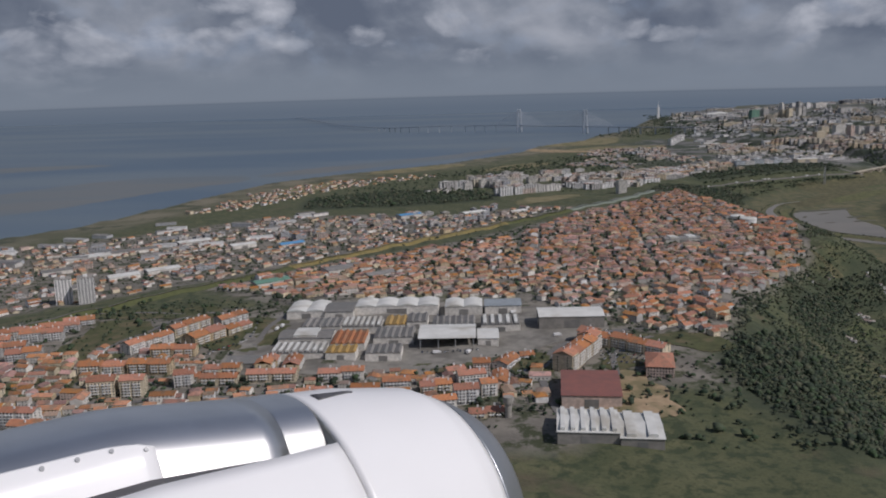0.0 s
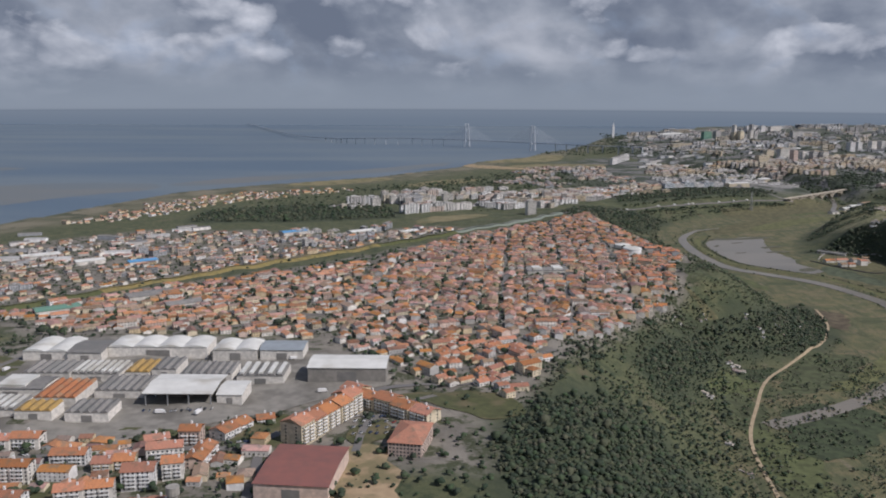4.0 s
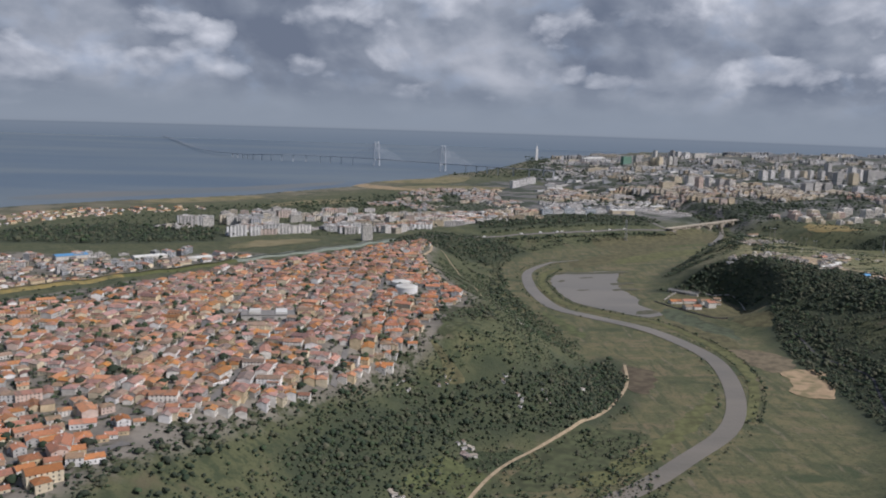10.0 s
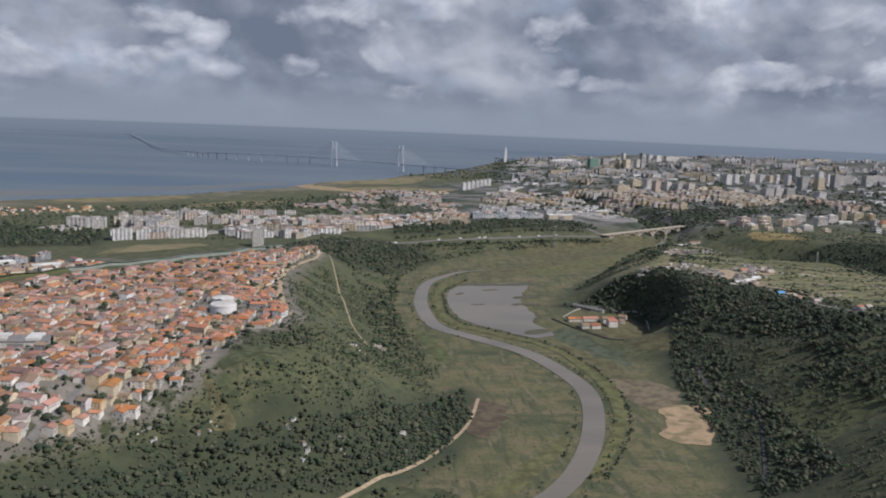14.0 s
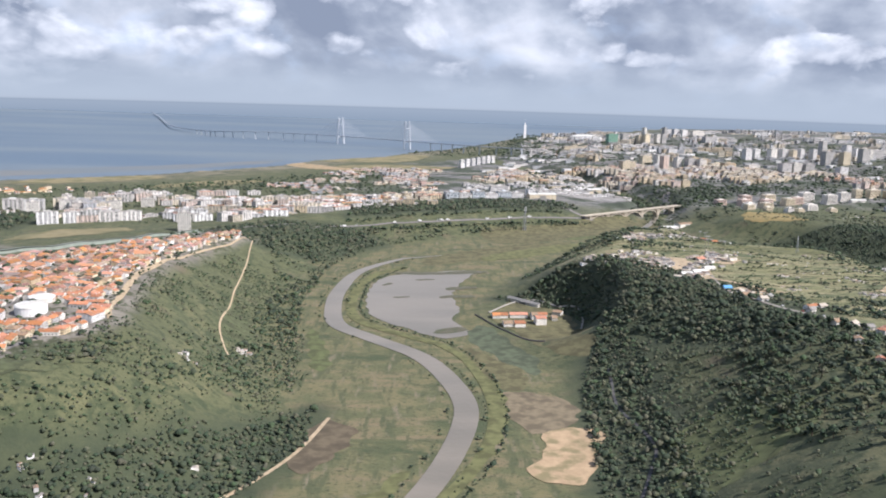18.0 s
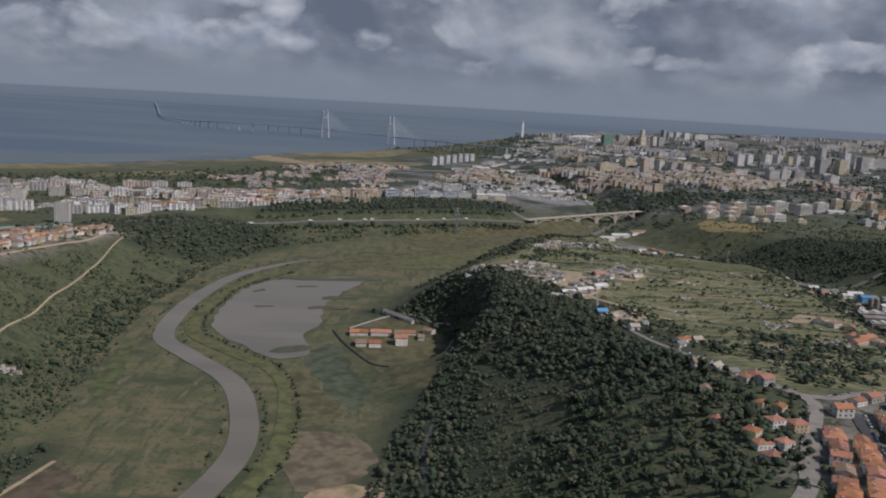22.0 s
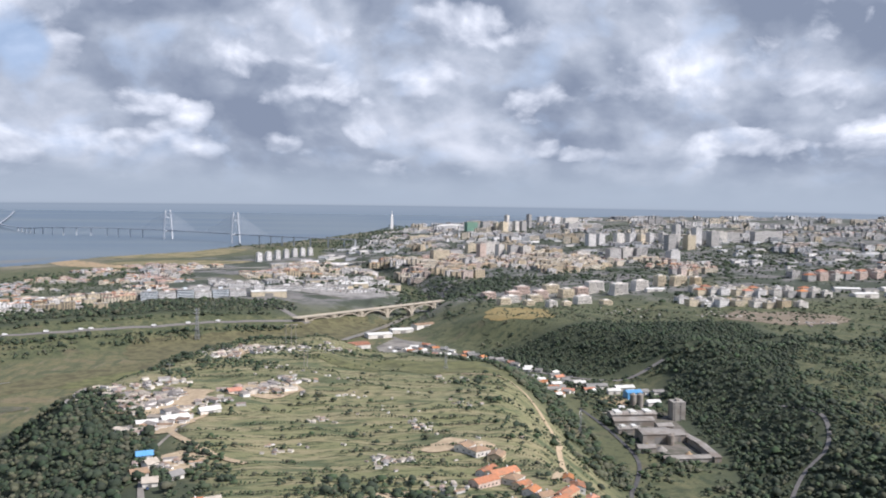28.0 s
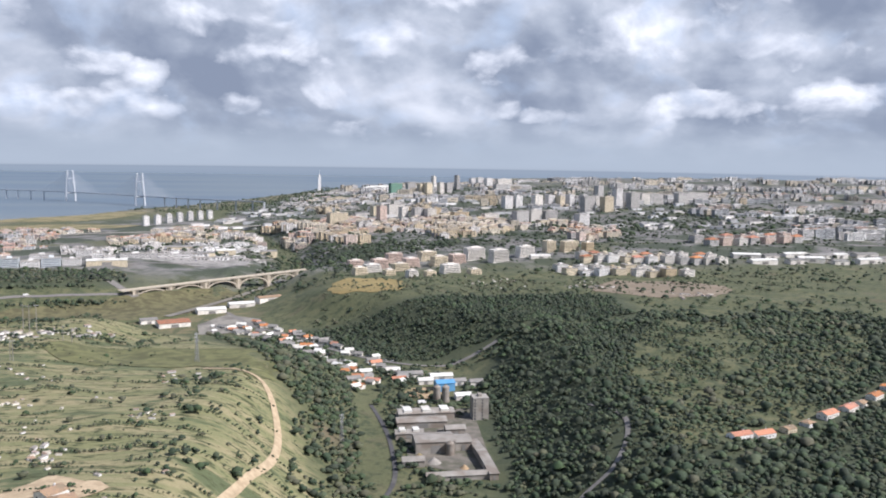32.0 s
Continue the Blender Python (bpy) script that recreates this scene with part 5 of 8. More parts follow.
def flats(x, y, w, d, floors, turn, tint, label, group, storey=1.5, sides=(-1, 1)):
    """A tile-roofed block in stepped sections, each with its balconies, roof and chimneys."""
    if d > w:
        w, d, turn = d, w, turn + math.pi / 2
    SITES.append((x, y, w, d, turn))
    h0 = floors * storey
    k = max(1, round(w / 10.5))
    q = np.random.default_rng(int(abs(x * 31 + y * 7)))
    wall = walls_obj[tint]
    b = Build()
    pieces = []
    for j in range(k):
        x0, x1 = -w / 2 + w * j / k, -w / 2 + w * (j + 1) / k
        sy, h = q.choice([-0.7, 0, 0.6]), h0 + q.choice([-0.5, 0, 0, 0.7])
        b.box(x0, -d / 2 + sy, -4, x1, d / 2 + sy, h)
        for xe in (x0 + 0.03, x1 - 0.03):
            b.add([(xe, sy - d / 2, h), (xe, sy + d / 2, h), (xe, sy, h + d * 0.19)], [(0, 1, 2), (2, 1, 0)])
        for f in range(floors):
            z = f * storey + 0.45
            for s_ in (-1, 1):
                for xx in np.arange(x0 + 0.7, x1 - 0.8, 1.75):
                    b.box(xx, sy + s_ * (d / 2 + 0.03) - 0.05, z, xx + 0.7, sy + s_ * (d / 2 + 0.03) + 0.05, z + 0.8, 1, True)
                if (j == 0 and s_ < 0) or (j == k - 1 and s_ > 0):
                    for yy in (-d / 4, d / 4):
                        b.box(s_ * (w / 2 + 0.03) - 0.05, sy + yy - 0.4, z, s_ * (w / 2 + 0.03) + 0.05, sy + yy + 0.4, z + 0.8, 1, True)
        pieces.append(((x0 + x1) / 2, x1 - x0, sy, h))
    ob = thing("apartment_block", b, [wall, glass], Matrix.Translation((x, y, gz(x, y))) @ Matrix.Rotation(turn, 4, "Z"), label, "building", group)
    for cx, ww, sy, h in pieces:
        rb = Build()
        rb.gable(ww, d, h, d * 0.19, 0.35, 0.18)
        rb.v = [(vx + cx, vy + sy, vz) for vx, vy, vz in rb.v]
        part("roof", rb, tile_obj, ob, "orange clay tile roof")
        for ox, oy, top in ((0, 1.1, 1.1), (ww * 0.3, -1.3, 0.6)):
            gb = Build()
            gb.box(cx + ox - 0.35, sy + oy - 0.3, h, cx + ox + 0.35, sy + oy + 0.3, h + d * 0.19 + top)
            part("chimney", gb, white_paint, ob, "white chimney")
        key = round(ww * 0.3, 1)
        if key not in balcony_meshes:
            bb = Build()
            bb.box(0, -0.45, 0, key, 0.45, 0.12, 0, True).box(0, 0.38, 0.1, key, 0.5, 0.62).box(0, -0.45, 0.1, 0.1, 0.4, 0.6).box(key - 0.1, -0.45, 0.1, key, 0.4, 0.6)
            balcony_meshes[key] = bb.mesh("balcony", [white_paint])
        for s_ in sides:
            for f in range(1, floors):
                for xx in (cx - ww * 0.36, cx + ww * 0.06):
                    o_ = part("balcony", balcony_meshes[key], None, ob)
                    o_.matrix_local = Matrix.Translation((xx if s_ > 0 else xx + key, sy + s_ * (d / 2 + 0.45), f * storey)) @ Matrix.Rotation(0 if s_ > 0 else math.pi, 4, "Z")
    return ob


A_LABEL = "four-storey cream apartment block with orange tile roof"
for x, y, w, d, fl, a in [(-187, 510, 34, 9, 4, 1.05), (-172, 545, 30, 9, 4, 1.0), (-155, 520, 12, 26, 4, -0.5), (-148, 560, 22, 9, 4, 0.9), (-140, 540, 20, 9, 3, 1.0), (-165, 492, 26, 9, 4, 0.05), (-195, 462, 26, 9, 4, 0.05), (-168, 460, 24, 9, 4, 0.0), (-128, 458, 20, 8, 3, 0.0), (-104, 462, 9, 18, 3, 0.0), (-90, 460, 9, 16, 3, 0.0),
                          (-130, 441, 30, 8, 3, 0.0), (-97, 440, 26, 8, 3, 0.0), (-182, 428, 14, 10, 5, 0.1), (-166, 428, 12, 9, 6, 0.1), (-143, 438, 10, 9, 5, 0.2), (-60, 440, 24, 8, 3, 0.0)]:
    flats(x, y, w, d, fl, a, int(r.choice([1, 1, 3, 0])), A_LABEL, "cream apartment blocks below the motorway")
for x, y, w, d, fl, a in [(-290, 560, 30, 10, 4, 0.3), (-270, 575, 26, 10, 4, 0.3), (-300, 535, 30, 10, 4, 0.3), (-268, 545, 26, 10, 4, 0.3), (-278, 515, 26, 10, 4, 0.25), (-258, 500, 20, 10, 4, 0.25), (-310, 505, 30, 10, 4, 0.3), (-320, 560, 20, 10, 4, 1.2), (-285, 490, 24, 10, 4, 0.3), (-262, 588, 20, 10, 3, 0.4), (-300, 478, 24, 10, 4, 0.3), (-330, 530, 20, 10, 4, 1.3)]:
    flats(x, y, w, d, fl, a, int(r.choice([0, 1, 5])), "pale apartment block with orange tile roof", "apartment blocks beyond the park")
for x, y in [(-335, 728), (-312, 720)]:
    block(x, y, 13, 13, 15, 0.35, 2, label="tall white twin tower block on the plain", group="white twin towers", bands=False, gap=2.6, window=1.3)
for x, y, w, d, fl, a in [(68, 460, 11, 48, 6, -0.50), (96, 479, 54, 10, 4, -0.69)]:
    flats(x, y, w, d, fl, a, 1, "long cream apartment block with orange tile roof round a courtyard", "courtyard apartment blocks")
for k, (x, y) in enumerate(low_rows):
    flats(x, y, 13 + (k * 5) % 9, 7.5, 3 + (k * 7) % 3 - (k % 4 == 0), 0.1 * ((k * 3) % 5 - 2), (1, 0, 2, 1, 3, 4)[(k * 5) % 6], "white and cream flats with orange tile roof", "flats of the near suburb", sides=(-1,))
block(107, 437, 14, 24, 4, -0.2, 4, "tile", label="pink four-storey block with dull red roof")
for x, y, w, d, fl, a in [(5, 402, 12, 9, 5, 0.1), (16, 408, 8, 8, 4, 0.2), (-10, 418, 16, 8, 3, 0.1), (8, 425, 14, 8, 3, 0.2), (14, 442, 9, 8, 4, 0.0), (-30, 424, 14, 8, 3, 0.05), (28, 455, 9, 20, 2, -0.5), (22, 423, 8, 18, 3, -0.1), (0, 440, 10, 7, 2, 0.4), (40, 470, 8, 7, 2, 0.3)]:
    flats(x, y, w, d, fl, a, int(r.choice([0, 2, 4, 1])), "small white and pink flats with orange roof", "flats beside the factory")
def clear_of(spots, sites, reach):
    """Keeps the spots that stand off every site by that much."""
    for x, y, w, d, a in sites:
        u = (spots[:, 0] - x) * math.cos(a) + (spots[:, 1] - y) * math.sin(a)
        v = -(spots[:, 0] - x) * math.sin(a) + (spots[:, 1] - y) * math.cos(a)
        spots = spots[(np.abs(u) > w / 2 + reach) | (np.abs(v) > d / 2 + reach)]
    return spots


spots_low = clear_of(rows_in([(-330, 392), (40, 392), (58, 448), (-20, 450), (-135, 455), (-145, 500), (-205, 512), (-330, 470)], 0.04, 7.4, (8.5, 10.5, 8.0, 12.0), 1.2, 0.12, seed=14), SITES, 3.6)
settle(spots_low, lambda x, y: False, 15, "houses of the near suburb", "between the flats", "white and cream houses with orange roofs between the flats", 0.2)
block(266, 1352, 13, 12, 13, 0.2, 0, label="tall pale tower block above the valley", gap=2.2, window=1.1)

# ---- factory halls ----
def hall(x, y, w, d, h, turn, roof_mat, label, style="gable", wall=None, ribs=0, group="factory halls", name="factory_hall"):
    """A low hall; ribs: rows of pale roof lights across the roof."""
    b = Build()
    b.box(-w / 2, -d / 2, -4, w / 2, d / 2, h)
    ob = thing(name, b, [wall or concrete], Matrix.Translation((x, y, gz(x, y))) @ Matrix.Rotation(turn, 4, "Z"), label, "building", group)
    rise = 1.2
    if style == "gable":
        rb = Build()
        rb.gable(w, d, h, rise, 0.4, 0.2)
        part("roof", rb, roof_mat, ob)
    elif style == "barrel":
        n_ = max(1, round(w / 16))
        for j in range(n_):
            x0, x1 = -w / 2 + w * j / n_, -w / 2 + w * (j + 1) / n_
            pts = [(x0 + (x1 - x0) * k / 8, h + 1.4 * math.sin(math.pi * k / 8)) for k in range(9)]
            v = [(px, s_ * (d / 2 + 0.3), pz) for s_ in (-1, 1) for px, pz in pts]
            rb = Build()
            rb.add(v, [(k, k + 1, k + 10, k + 9) for k in range(8)] + [tuple(range(8, -1, -1)), tuple(range(9, 18))])
            part("roof_vault", rb, roof_mat, ob)
    else:
        n_ = max(2, round(w / 4.0))
        for j in range(n_):
            x0, x1 = -w / 2 + w * j / n_, -w / 2 + w * (j + 1) / n_
            a, c = -d / 2 - 0.2, d / 2 + 0.2
            xm = x0 + (x1 - x0) * 0.72
            rb = Build()
            rb.add([(x0, a, h), (xm, a, h + rise), (x1, a, h), (x0, c, h), (xm, c, h + rise), (x1, c, h)], [(0, 1, 4, 3), (1, 2, 5, 4), (0, 2, 1), (3, 4, 5)])
            part("roof_bay", rb, roof_mat, ob)
    if ribs:
        for j in range(ribs):
            xx = -w / 2 + w * (j + 0.5) / ribs
            lb = Build()
            lb.box(xx - w / ribs * 0.22, -d / 2 + 1, h + (0.35 if style == "gable" else rise * 0.62), xx + w / ribs * 0.22, d / 2 - 1, h + rise + 0.45)
            part("roof_light", lb, roof_white, ob, "pale translucent roof light")
    db = Build()
    db.box(-w * 0.12, -d / 2 - 0.12, 0, w * 0.12, -d / 2 + 0.1, h * 0.7, 0, True)
    part("loading_door", db, roof_grey, ob, "grey roller door")
    return ob


W = walls_obj[0]
HALLS = [(-98, 562, 26, 26, 5, roof_white, "barrel", 0, "white factory hall with curved roof"), (-76, 560, 19, 24, 5.5, roof_grey, "gable", 0, "factory hall with grey metal roof"), (-38, 568, 56, 20, 6, roof_white, "barrel", 0, "long white factory hall with three vaults"),
         (7, 561, 25, 20, 6, roof_white, "barrel", 0, "white factory hall with double vault"), (33, 560, 24, 18, 6, material("blue_grey_roof", (0.30, 0.34, 0.37), 0.7, (0.25, 0.28, 0.30), 0.2), "gable", 0, "factory hall with blue-grey roof"), (73, 519, 40, 22, 7, roof_white, "gable", 0, "large warehouse with white roof and grey walls"),
         (-83, 526, 25, 20, 4.5, roof_grey, "saw", 0, "grey factory hall with saw-tooth roof"), (-58, 527, 25, 20, 4.5, roof_grey, "saw", 7, "grey factory hall with pale roof lights"), (-37, 529, 13, 20, 4.5, roof_ochre, "saw", 0, "factory hall with ochre saw-tooth roof"), (-23, 529, 13, 20, 4.5, roof_grey, "saw", 0, "grey factory hall with saw-tooth roof"), (0, 523, 27, 20, 4.5, roof_grey, "saw", 0, "grey factory hall with saw-tooth roof"), (29, 518, 24, 20, 4.5, roof_grey, "saw", 5, "grey factory hall with pale roof lights"),
         (-89, 500, 32, 18, 5, roof_grey, "gable", 1, "grey factory hall with a white roof panel"), (-89, 472, 31, 18, 4.5, roof_grey, "saw", 8, "factory hall with white striped roof"), (-62, 487, 20, 26, 5.5, roof_rust, "saw", 0, "factory hall with rust-red metal roof"), (-64, 468, 17, 13, 4.5, roof_ochre, "saw", 0, "factory hall with ochre metal roof"), (-36, 499, 24, 22, 5, roof_grey, "saw", 0, "dark grey factory hall with saw-tooth roof"), (-40, 468, 20, 16, 4.5, roof_grey, "saw", 0, "dark grey factory hall with saw-tooth roof")]
for x, yf, w, d, h, rm, st, rb_, lab in HALLS:
    hall(x, yf + d / 2, w, d, h, -0.03, rm, lab, st, W if h < 7 else concrete, rb_)
# the open loading hall: a roof on posts with a back wall
b = Build()
b.box(-16, 11, -4, 16, 14, 5.2)
ob = thing("loading_hall", b, concrete, Matrix.Translation((-4, 501, gz(-4, 501))) @ Matrix.Rotation(-0.03, 4, "Z"), "open-fronted loading hall with white roof on posts", "building", "factory halls")
b = Build()
b.gable(33, 28, 5.2, 1.2, 0.4, 0.3)
part("roof", b, roof_white, ob, "stained white metal roof")
for x in (-15.5, -5, 5, 15.5):
    for y in (-13.5, 0):
        b = Build()
        b.box(x - 0.25, y - 0.25, -4, x + 0.25, y + 0.25, 5.3)
        part("post", b, steel, ob)
hall(20, 498, 12, 20, 5, -0.03, roof_white, "low annex with white roof", "gable", W)
hall(-116, 470, 24, 14, 3, 0.0, roof_grey, "low dark shed with flat-pitched roof", "gable", concrete)
hall(66, 407, 28, 36, 6, -0.12, roof_maroon, "square hall with dull red roof and pink walls", "gable", walls_obj[4], name="hall")
hall(57, 358, 26, 26, 5, -0.12, roof_white, "warehouse with cream ribbed roof", "gable", concrete, 6, name="warehouse")
hall(79, 355, 18, 28, 5, -0.12, roof_white, "white-roofed warehouse with roof lights", "gable", concrete, 2, name="warehouse")
b = Build()
b.tube(0, 0, 0, 7, 1.6, 1.6, 14).tube(0, 0, 7, 10, 2.4, 2.4, 14)
thing("water_tower", b, concrete, Matrix.Translation((24, 380, gz(24, 380))), "small round concrete water tower among houses", "water tower")
for x, y, w, d, t_ in [(-360, 800, 40, 18, roof_grey), (-330, 850, 30, 16, roof_white), (-300, 880, 34, 16, roof_white), (-420, 980, 50, 20, roof_white), (-380, 1010, 60, 16, roof_grey), (-320, 1060, 40, 18, roof_white), (-250, 1020, 30, 16, roof_white), (-190, 1010, 30, 14, roof_blue), (-60, 1215, 34, 16, roof_blue), (30, 1200, 36, 14, roof_white), (90, 1170, 26, 12, roof_white), (-420, 900, 30, 16, roof_grey), (-150, 700, 30, 14, roof_green), (-95, 735, 34, 16, roof_grey), (-60, 700, 26, 12, roof_grey)]:
    hall(x, y, w, d, 4, 0.6, t_, "far industrial shed with metal roof", "gable", W, group="far industrial sheds")
hall(213, 798, 34, 14, 3.6, 0.1, roof_grey, "long grey school hall among the houses", "gable", W, 2, "town halls", "school_hall")
hall(268, 900, 26, 10, 3.0, 1.3, concrete, "flat grey market hall in the town", "gable", W, 0, "town halls", "market_hall")
# storage tank and its dome in the hilltop town
b = Build()
b.tube(0, 0, -3, 4.5, 8.5, 8.5, 28)
tank = thing("storage_tank", b, white_paint, Matrix.Translation((306, 890, gz(306, 890))), "round white water tank on the hilltop", "tank")
b = Build()
b.tube(0, 0, 4.5, 5.2, 8.8, 8.2, 28).tube(0, 0, 5.2, 5.9, 7.6, 2, 28)
part("tank_roof", b, roof_white, tank, "shallow domed tank roof")
b = Build()
b.tube(0, 0, 0, 3, 7.5, 7.5, 24).tube(0, 0, 3, 4.4, 7.5, 1.5, 24)
thing("storage_tank", b, roof_white, Matrix.Translation((302, 913, gz(302, 913))), "low domed white water tank", "tank")

# ---- the arched viaduct over the river ----
P0, P1 = Vector((755, 1612, 0)), Vector((908, 1742, 0))
span = P1 - P0
ln = span.length
DECK = 14.5
b = Build()
b.box(-12, -4.2, DECK - 0.7, ln + 20, 4.2, DECK, 0, True)
viaduct = thing("viaduct", b, pale_concrete, Matrix.Translation(P0) @ Matrix.Rotation(math.atan2(span.y, span.x), 4, "Z"), "pale concrete road viaduct with five open arches", "bridge")
for s_ in (-1, 1):
    b = Build()
    b.box(-12, s_ * 4.2 - 0.2, DECK, ln + 20, s_ * 4.2 + 0.2, DECK + 0.45)
    part("parapet", b, pale_concrete, viaduct)
arches = 5
for k in range(arches):
    x0, x1 = ln * k / arches, ln * (k + 1) / arches
    for s_ in (-1, 1):
        b = Build()
        ring = []
        for j in range(17):
            a = math.pi * j / 16
            for rr, w_ in ((0.91, -0.55), (0.91, 0.55), (0.99, 0.55), (0.99, -0.55)):
                ring.append(((x0 + x1) / 2 - (x1 - x0) / 2 * rr * math.cos(a), s_ * 2.8 + w_, 1.0 + (DECK - 2.0) * (rr - 0.03) * math.sin(a) ** 0.8))
        b.add(ring, [(4 * j + e, 4 * j + (e + 1) % 4, 4 * j + 4 + (e + 1) % 4, 4 * j + 4 + e) for j in range(16) for e in range(4)])
        part("arch", b, pale_concrete, viaduct)
    for j in (1, 2, 3, 12, 13, 14):
        a = math.pi * j / 15
        xx = (x0 + x1) / 2 - (x1 - x0) / 2 * 0.95 * math.cos(a)
        for s_ in (-1, 1):
            b = Build()
            b.box(xx - 0.35, s_ * 2.8 - 0.4, 1.0 + (DECK - 2.4) * math.sin(a) ** 0.8, xx + 0.35, s_ * 2.8 + 0.4, DECK - 0.9)
            part("spandrel_column", b, pale_concrete, viaduct)
for k in range(arches + 1):
    b = Build()
    b.box(ln * k / arches - 1.2, -3.8, -3, ln * k / arches + 1.2, 3.8, DECK - 0.9)
    part("pier", b, pale_concrete, viaduct)

# ---- the cable-stayed bridge over the estuary ----
bridge_mat = material("bridge_concrete", (0.55, 0.58, 0.62), 0.85, (0.50, 0.53, 0.57), 0.05)
T1, T2 = Vector((258, 3230, 0)), Vector((474, 3060, 0))
bridge_deck = 26.0


def deck_z(y):
    """The deck sinks to a low causeway on the far side."""
    return float(np.interp(y, [3345, 3460, 3650, 4400], [26, 17, 12, 9]))


line = curve([(-1000, 5400), (-820, 4900), (-640, 4380), (-460, 3870), (-310, 3600), (-190, 3440), (-80, 3370), (61, 3325), (258, 3230), (474, 3060), (640, 2940), (800, 2860)], 40)
b = Build()
for p, q in zip(line[:-1], line[1:]):
    d = (q - p).normalized()
    nrm = Vector((-d.y, d.x, 0)) * (4 if p.y < 3500 else 2.6)
    lo = [c + e + Vector((0, 0, deck_z(c.y) + h)) for c in (p, q) for e in (nrm, -nrm) for h in (-2.2, 0)]
    b.add(lo, [(1, 3, 7, 5), (0, 4, 6, 2), (0, 1, 5, 4), (2, 6, 7, 3)])
bridge = thing("cable_stayed_bridge", b, material("bridge_deck", (0.30, 0.33, 0.37), 1.0, (0.27, 0.30, 0.34), 0.05), Matrix(), "very long pale cable-stayed bridge across the estuary", "bridge")
way = (T2 - T1).normalized()
side = Vector((-way.y, way.x, 0))
for T in (T1, T2):
    b = Build()
    for s_ in (-1, 1):
        b.beam(T + side * s_ * 15 + Vector((0, 0, -2)), T + side * s_ * 13 + Vector((0, 0, 30)), 2.6)
        b.beam(T + side * s_ * 13 + Vector((0, 0, 30)), T + side * s_ * 8 + Vector((0, 0, 84)), 2.0)
    b.beam(T + side * 13 + Vector((0, 0, 23)), T - side * 13 + Vector((0, 0, 23)), 2.0)
    b.beam(T + side * 9 + Vector((0, 0, 62)), T - side * 9 + Vector((0, 0, 62)), 1.2)
    part("pylon", b, bridge_mat, bridge)
    for s_ in (-1, 1):
        for d_ in (-1, 1):
            for k in range(1, 13):
                b = Build()
                b.beam(T + side * s_ * 8.4 + Vector((0, 0, 54 + k * 2.3)), T + side * s_ * 8 + way * d_ * k * 9.5 + Vector((0, 0, bridge_deck)), 0.16)
                part("stay_cable", b, bridge_mat, bridge)
for j, p in enumerate(line[::1]):
    if (p - T1).length < 60 or (p - T2).length < 60 or ((p - T1).dot(way) > 0 and (p - T2).dot(way) < 0) or p.y > 3560:
        continue
    b = Build()
    b.box(p.x - 1.6, p.y - 1.6, -2, p.x + 1.6, p.y + 1.6, deck_z(p.y) - 2)
    part("pier", b, bridge_mat, bridge)

# ---- landmarks of the riverside city ----
b = Build()
b.box(-5, -4, -3, 5, 4, 48)
b.tube(0, 0, 48, 62, 3.4, 2.0, 8)
needle = thing("tower", b, [white_paint], Matrix.Translation((926, 3900, 0)), "slender white tower on the waterfront", "tower")
b = Build()
b.add([(-5, -9, 0), (-3, -9, 0), (-1, -4, 56), (-3, -4, 56), (-5, -4, 0), (-3, -4, 0)], [(0, 1, 2, 3), (0, 3, 4), (1, 5, 2)])
b.beam((0, 0, 60), (0, 0, 74), 0.4)
part("mast", b, white_paint, needle)
b = Build()
for k in range(12):
    a0, a1 = math.pi * k / 12, math.pi * (k + 1) / 12
    for j in range(6):
        r0, r1 = math.cos(j * math.pi / 12), math.cos((j + 1) * math.pi / 12)
        z0, z1 = math.sin(j * math.pi / 12), math.sin((j + 1) * math.pi / 12)
        for s_ in (0, math.pi):
            b.add([(70 * r_ * math.cos(a + s_), 40 * r_ * math.sin(a + s_), 6 + 16 * z_) for a, r_, z_ in ((a0, r0, z0), (a1, r0, z0), (a1, r1, z1), (a0, r1, z1))], [(0, 1, 2, 3)])
b.tube(0, 0, -3, 6, 40, 40, 24)
thing("arena", b, roof_white, Matrix.Translation((1130, 3700, gz(1130, 3700))) @ Matrix.Rotation(0.3, 4, "Z"), "broad white domed arena near the waterfront", "arena")
for k in range(7):
    q = Vector((612, 2420, 0)).lerp(Vector((700, 2640, 0)), k / 6)
    block(q.x, q.y, 10, 11, 9, 0.45, 2, label="tall white slab apartment block in a row", group="row of white slabs", storey=2.0, gap=2.6, window=1.0)
panel_blue = material("pale_blue_panel", (0.70, 0.75, 0.79), 0.6, (0.62, 0.68, 0.72), 0.3)
for k in range(6):
    block(566 + k * 20, 1712 + k * 5, 19, 16, 5 - (k % 2), 0.22, panel_blue if k % 2 == 0 else 2, label="white and pale blue modern office wing", group="white riverside offices", bands=k % 2 == 0, storey=1.9, window=1.2, gap=2.0)
for x, y, w, fl in [(690, 1752, 12, 6), (704, 1745, 12, 5), (650, 1870, 30, 4), (720, 1800, 34, 3), (600, 1850, 26, 3), (760, 1830, 40, 2)]:
    block(x, y, w, 14, fl, 0.2, 2, label="low white office building beyond the woods", group="white riverside offices", storey=1.9, window=1.2, gap=2.0)
for k in range(12):
    block(376 + k * 7.5, 1582 + k * 11.2, 14, 9, 4 + (k > 8), 0.98, int(r.choice([1, 0, 2])), "tile" if k % 5 == 0 else "flat", label="white and cream row block along the ridge street", group="cream ridge blocks")
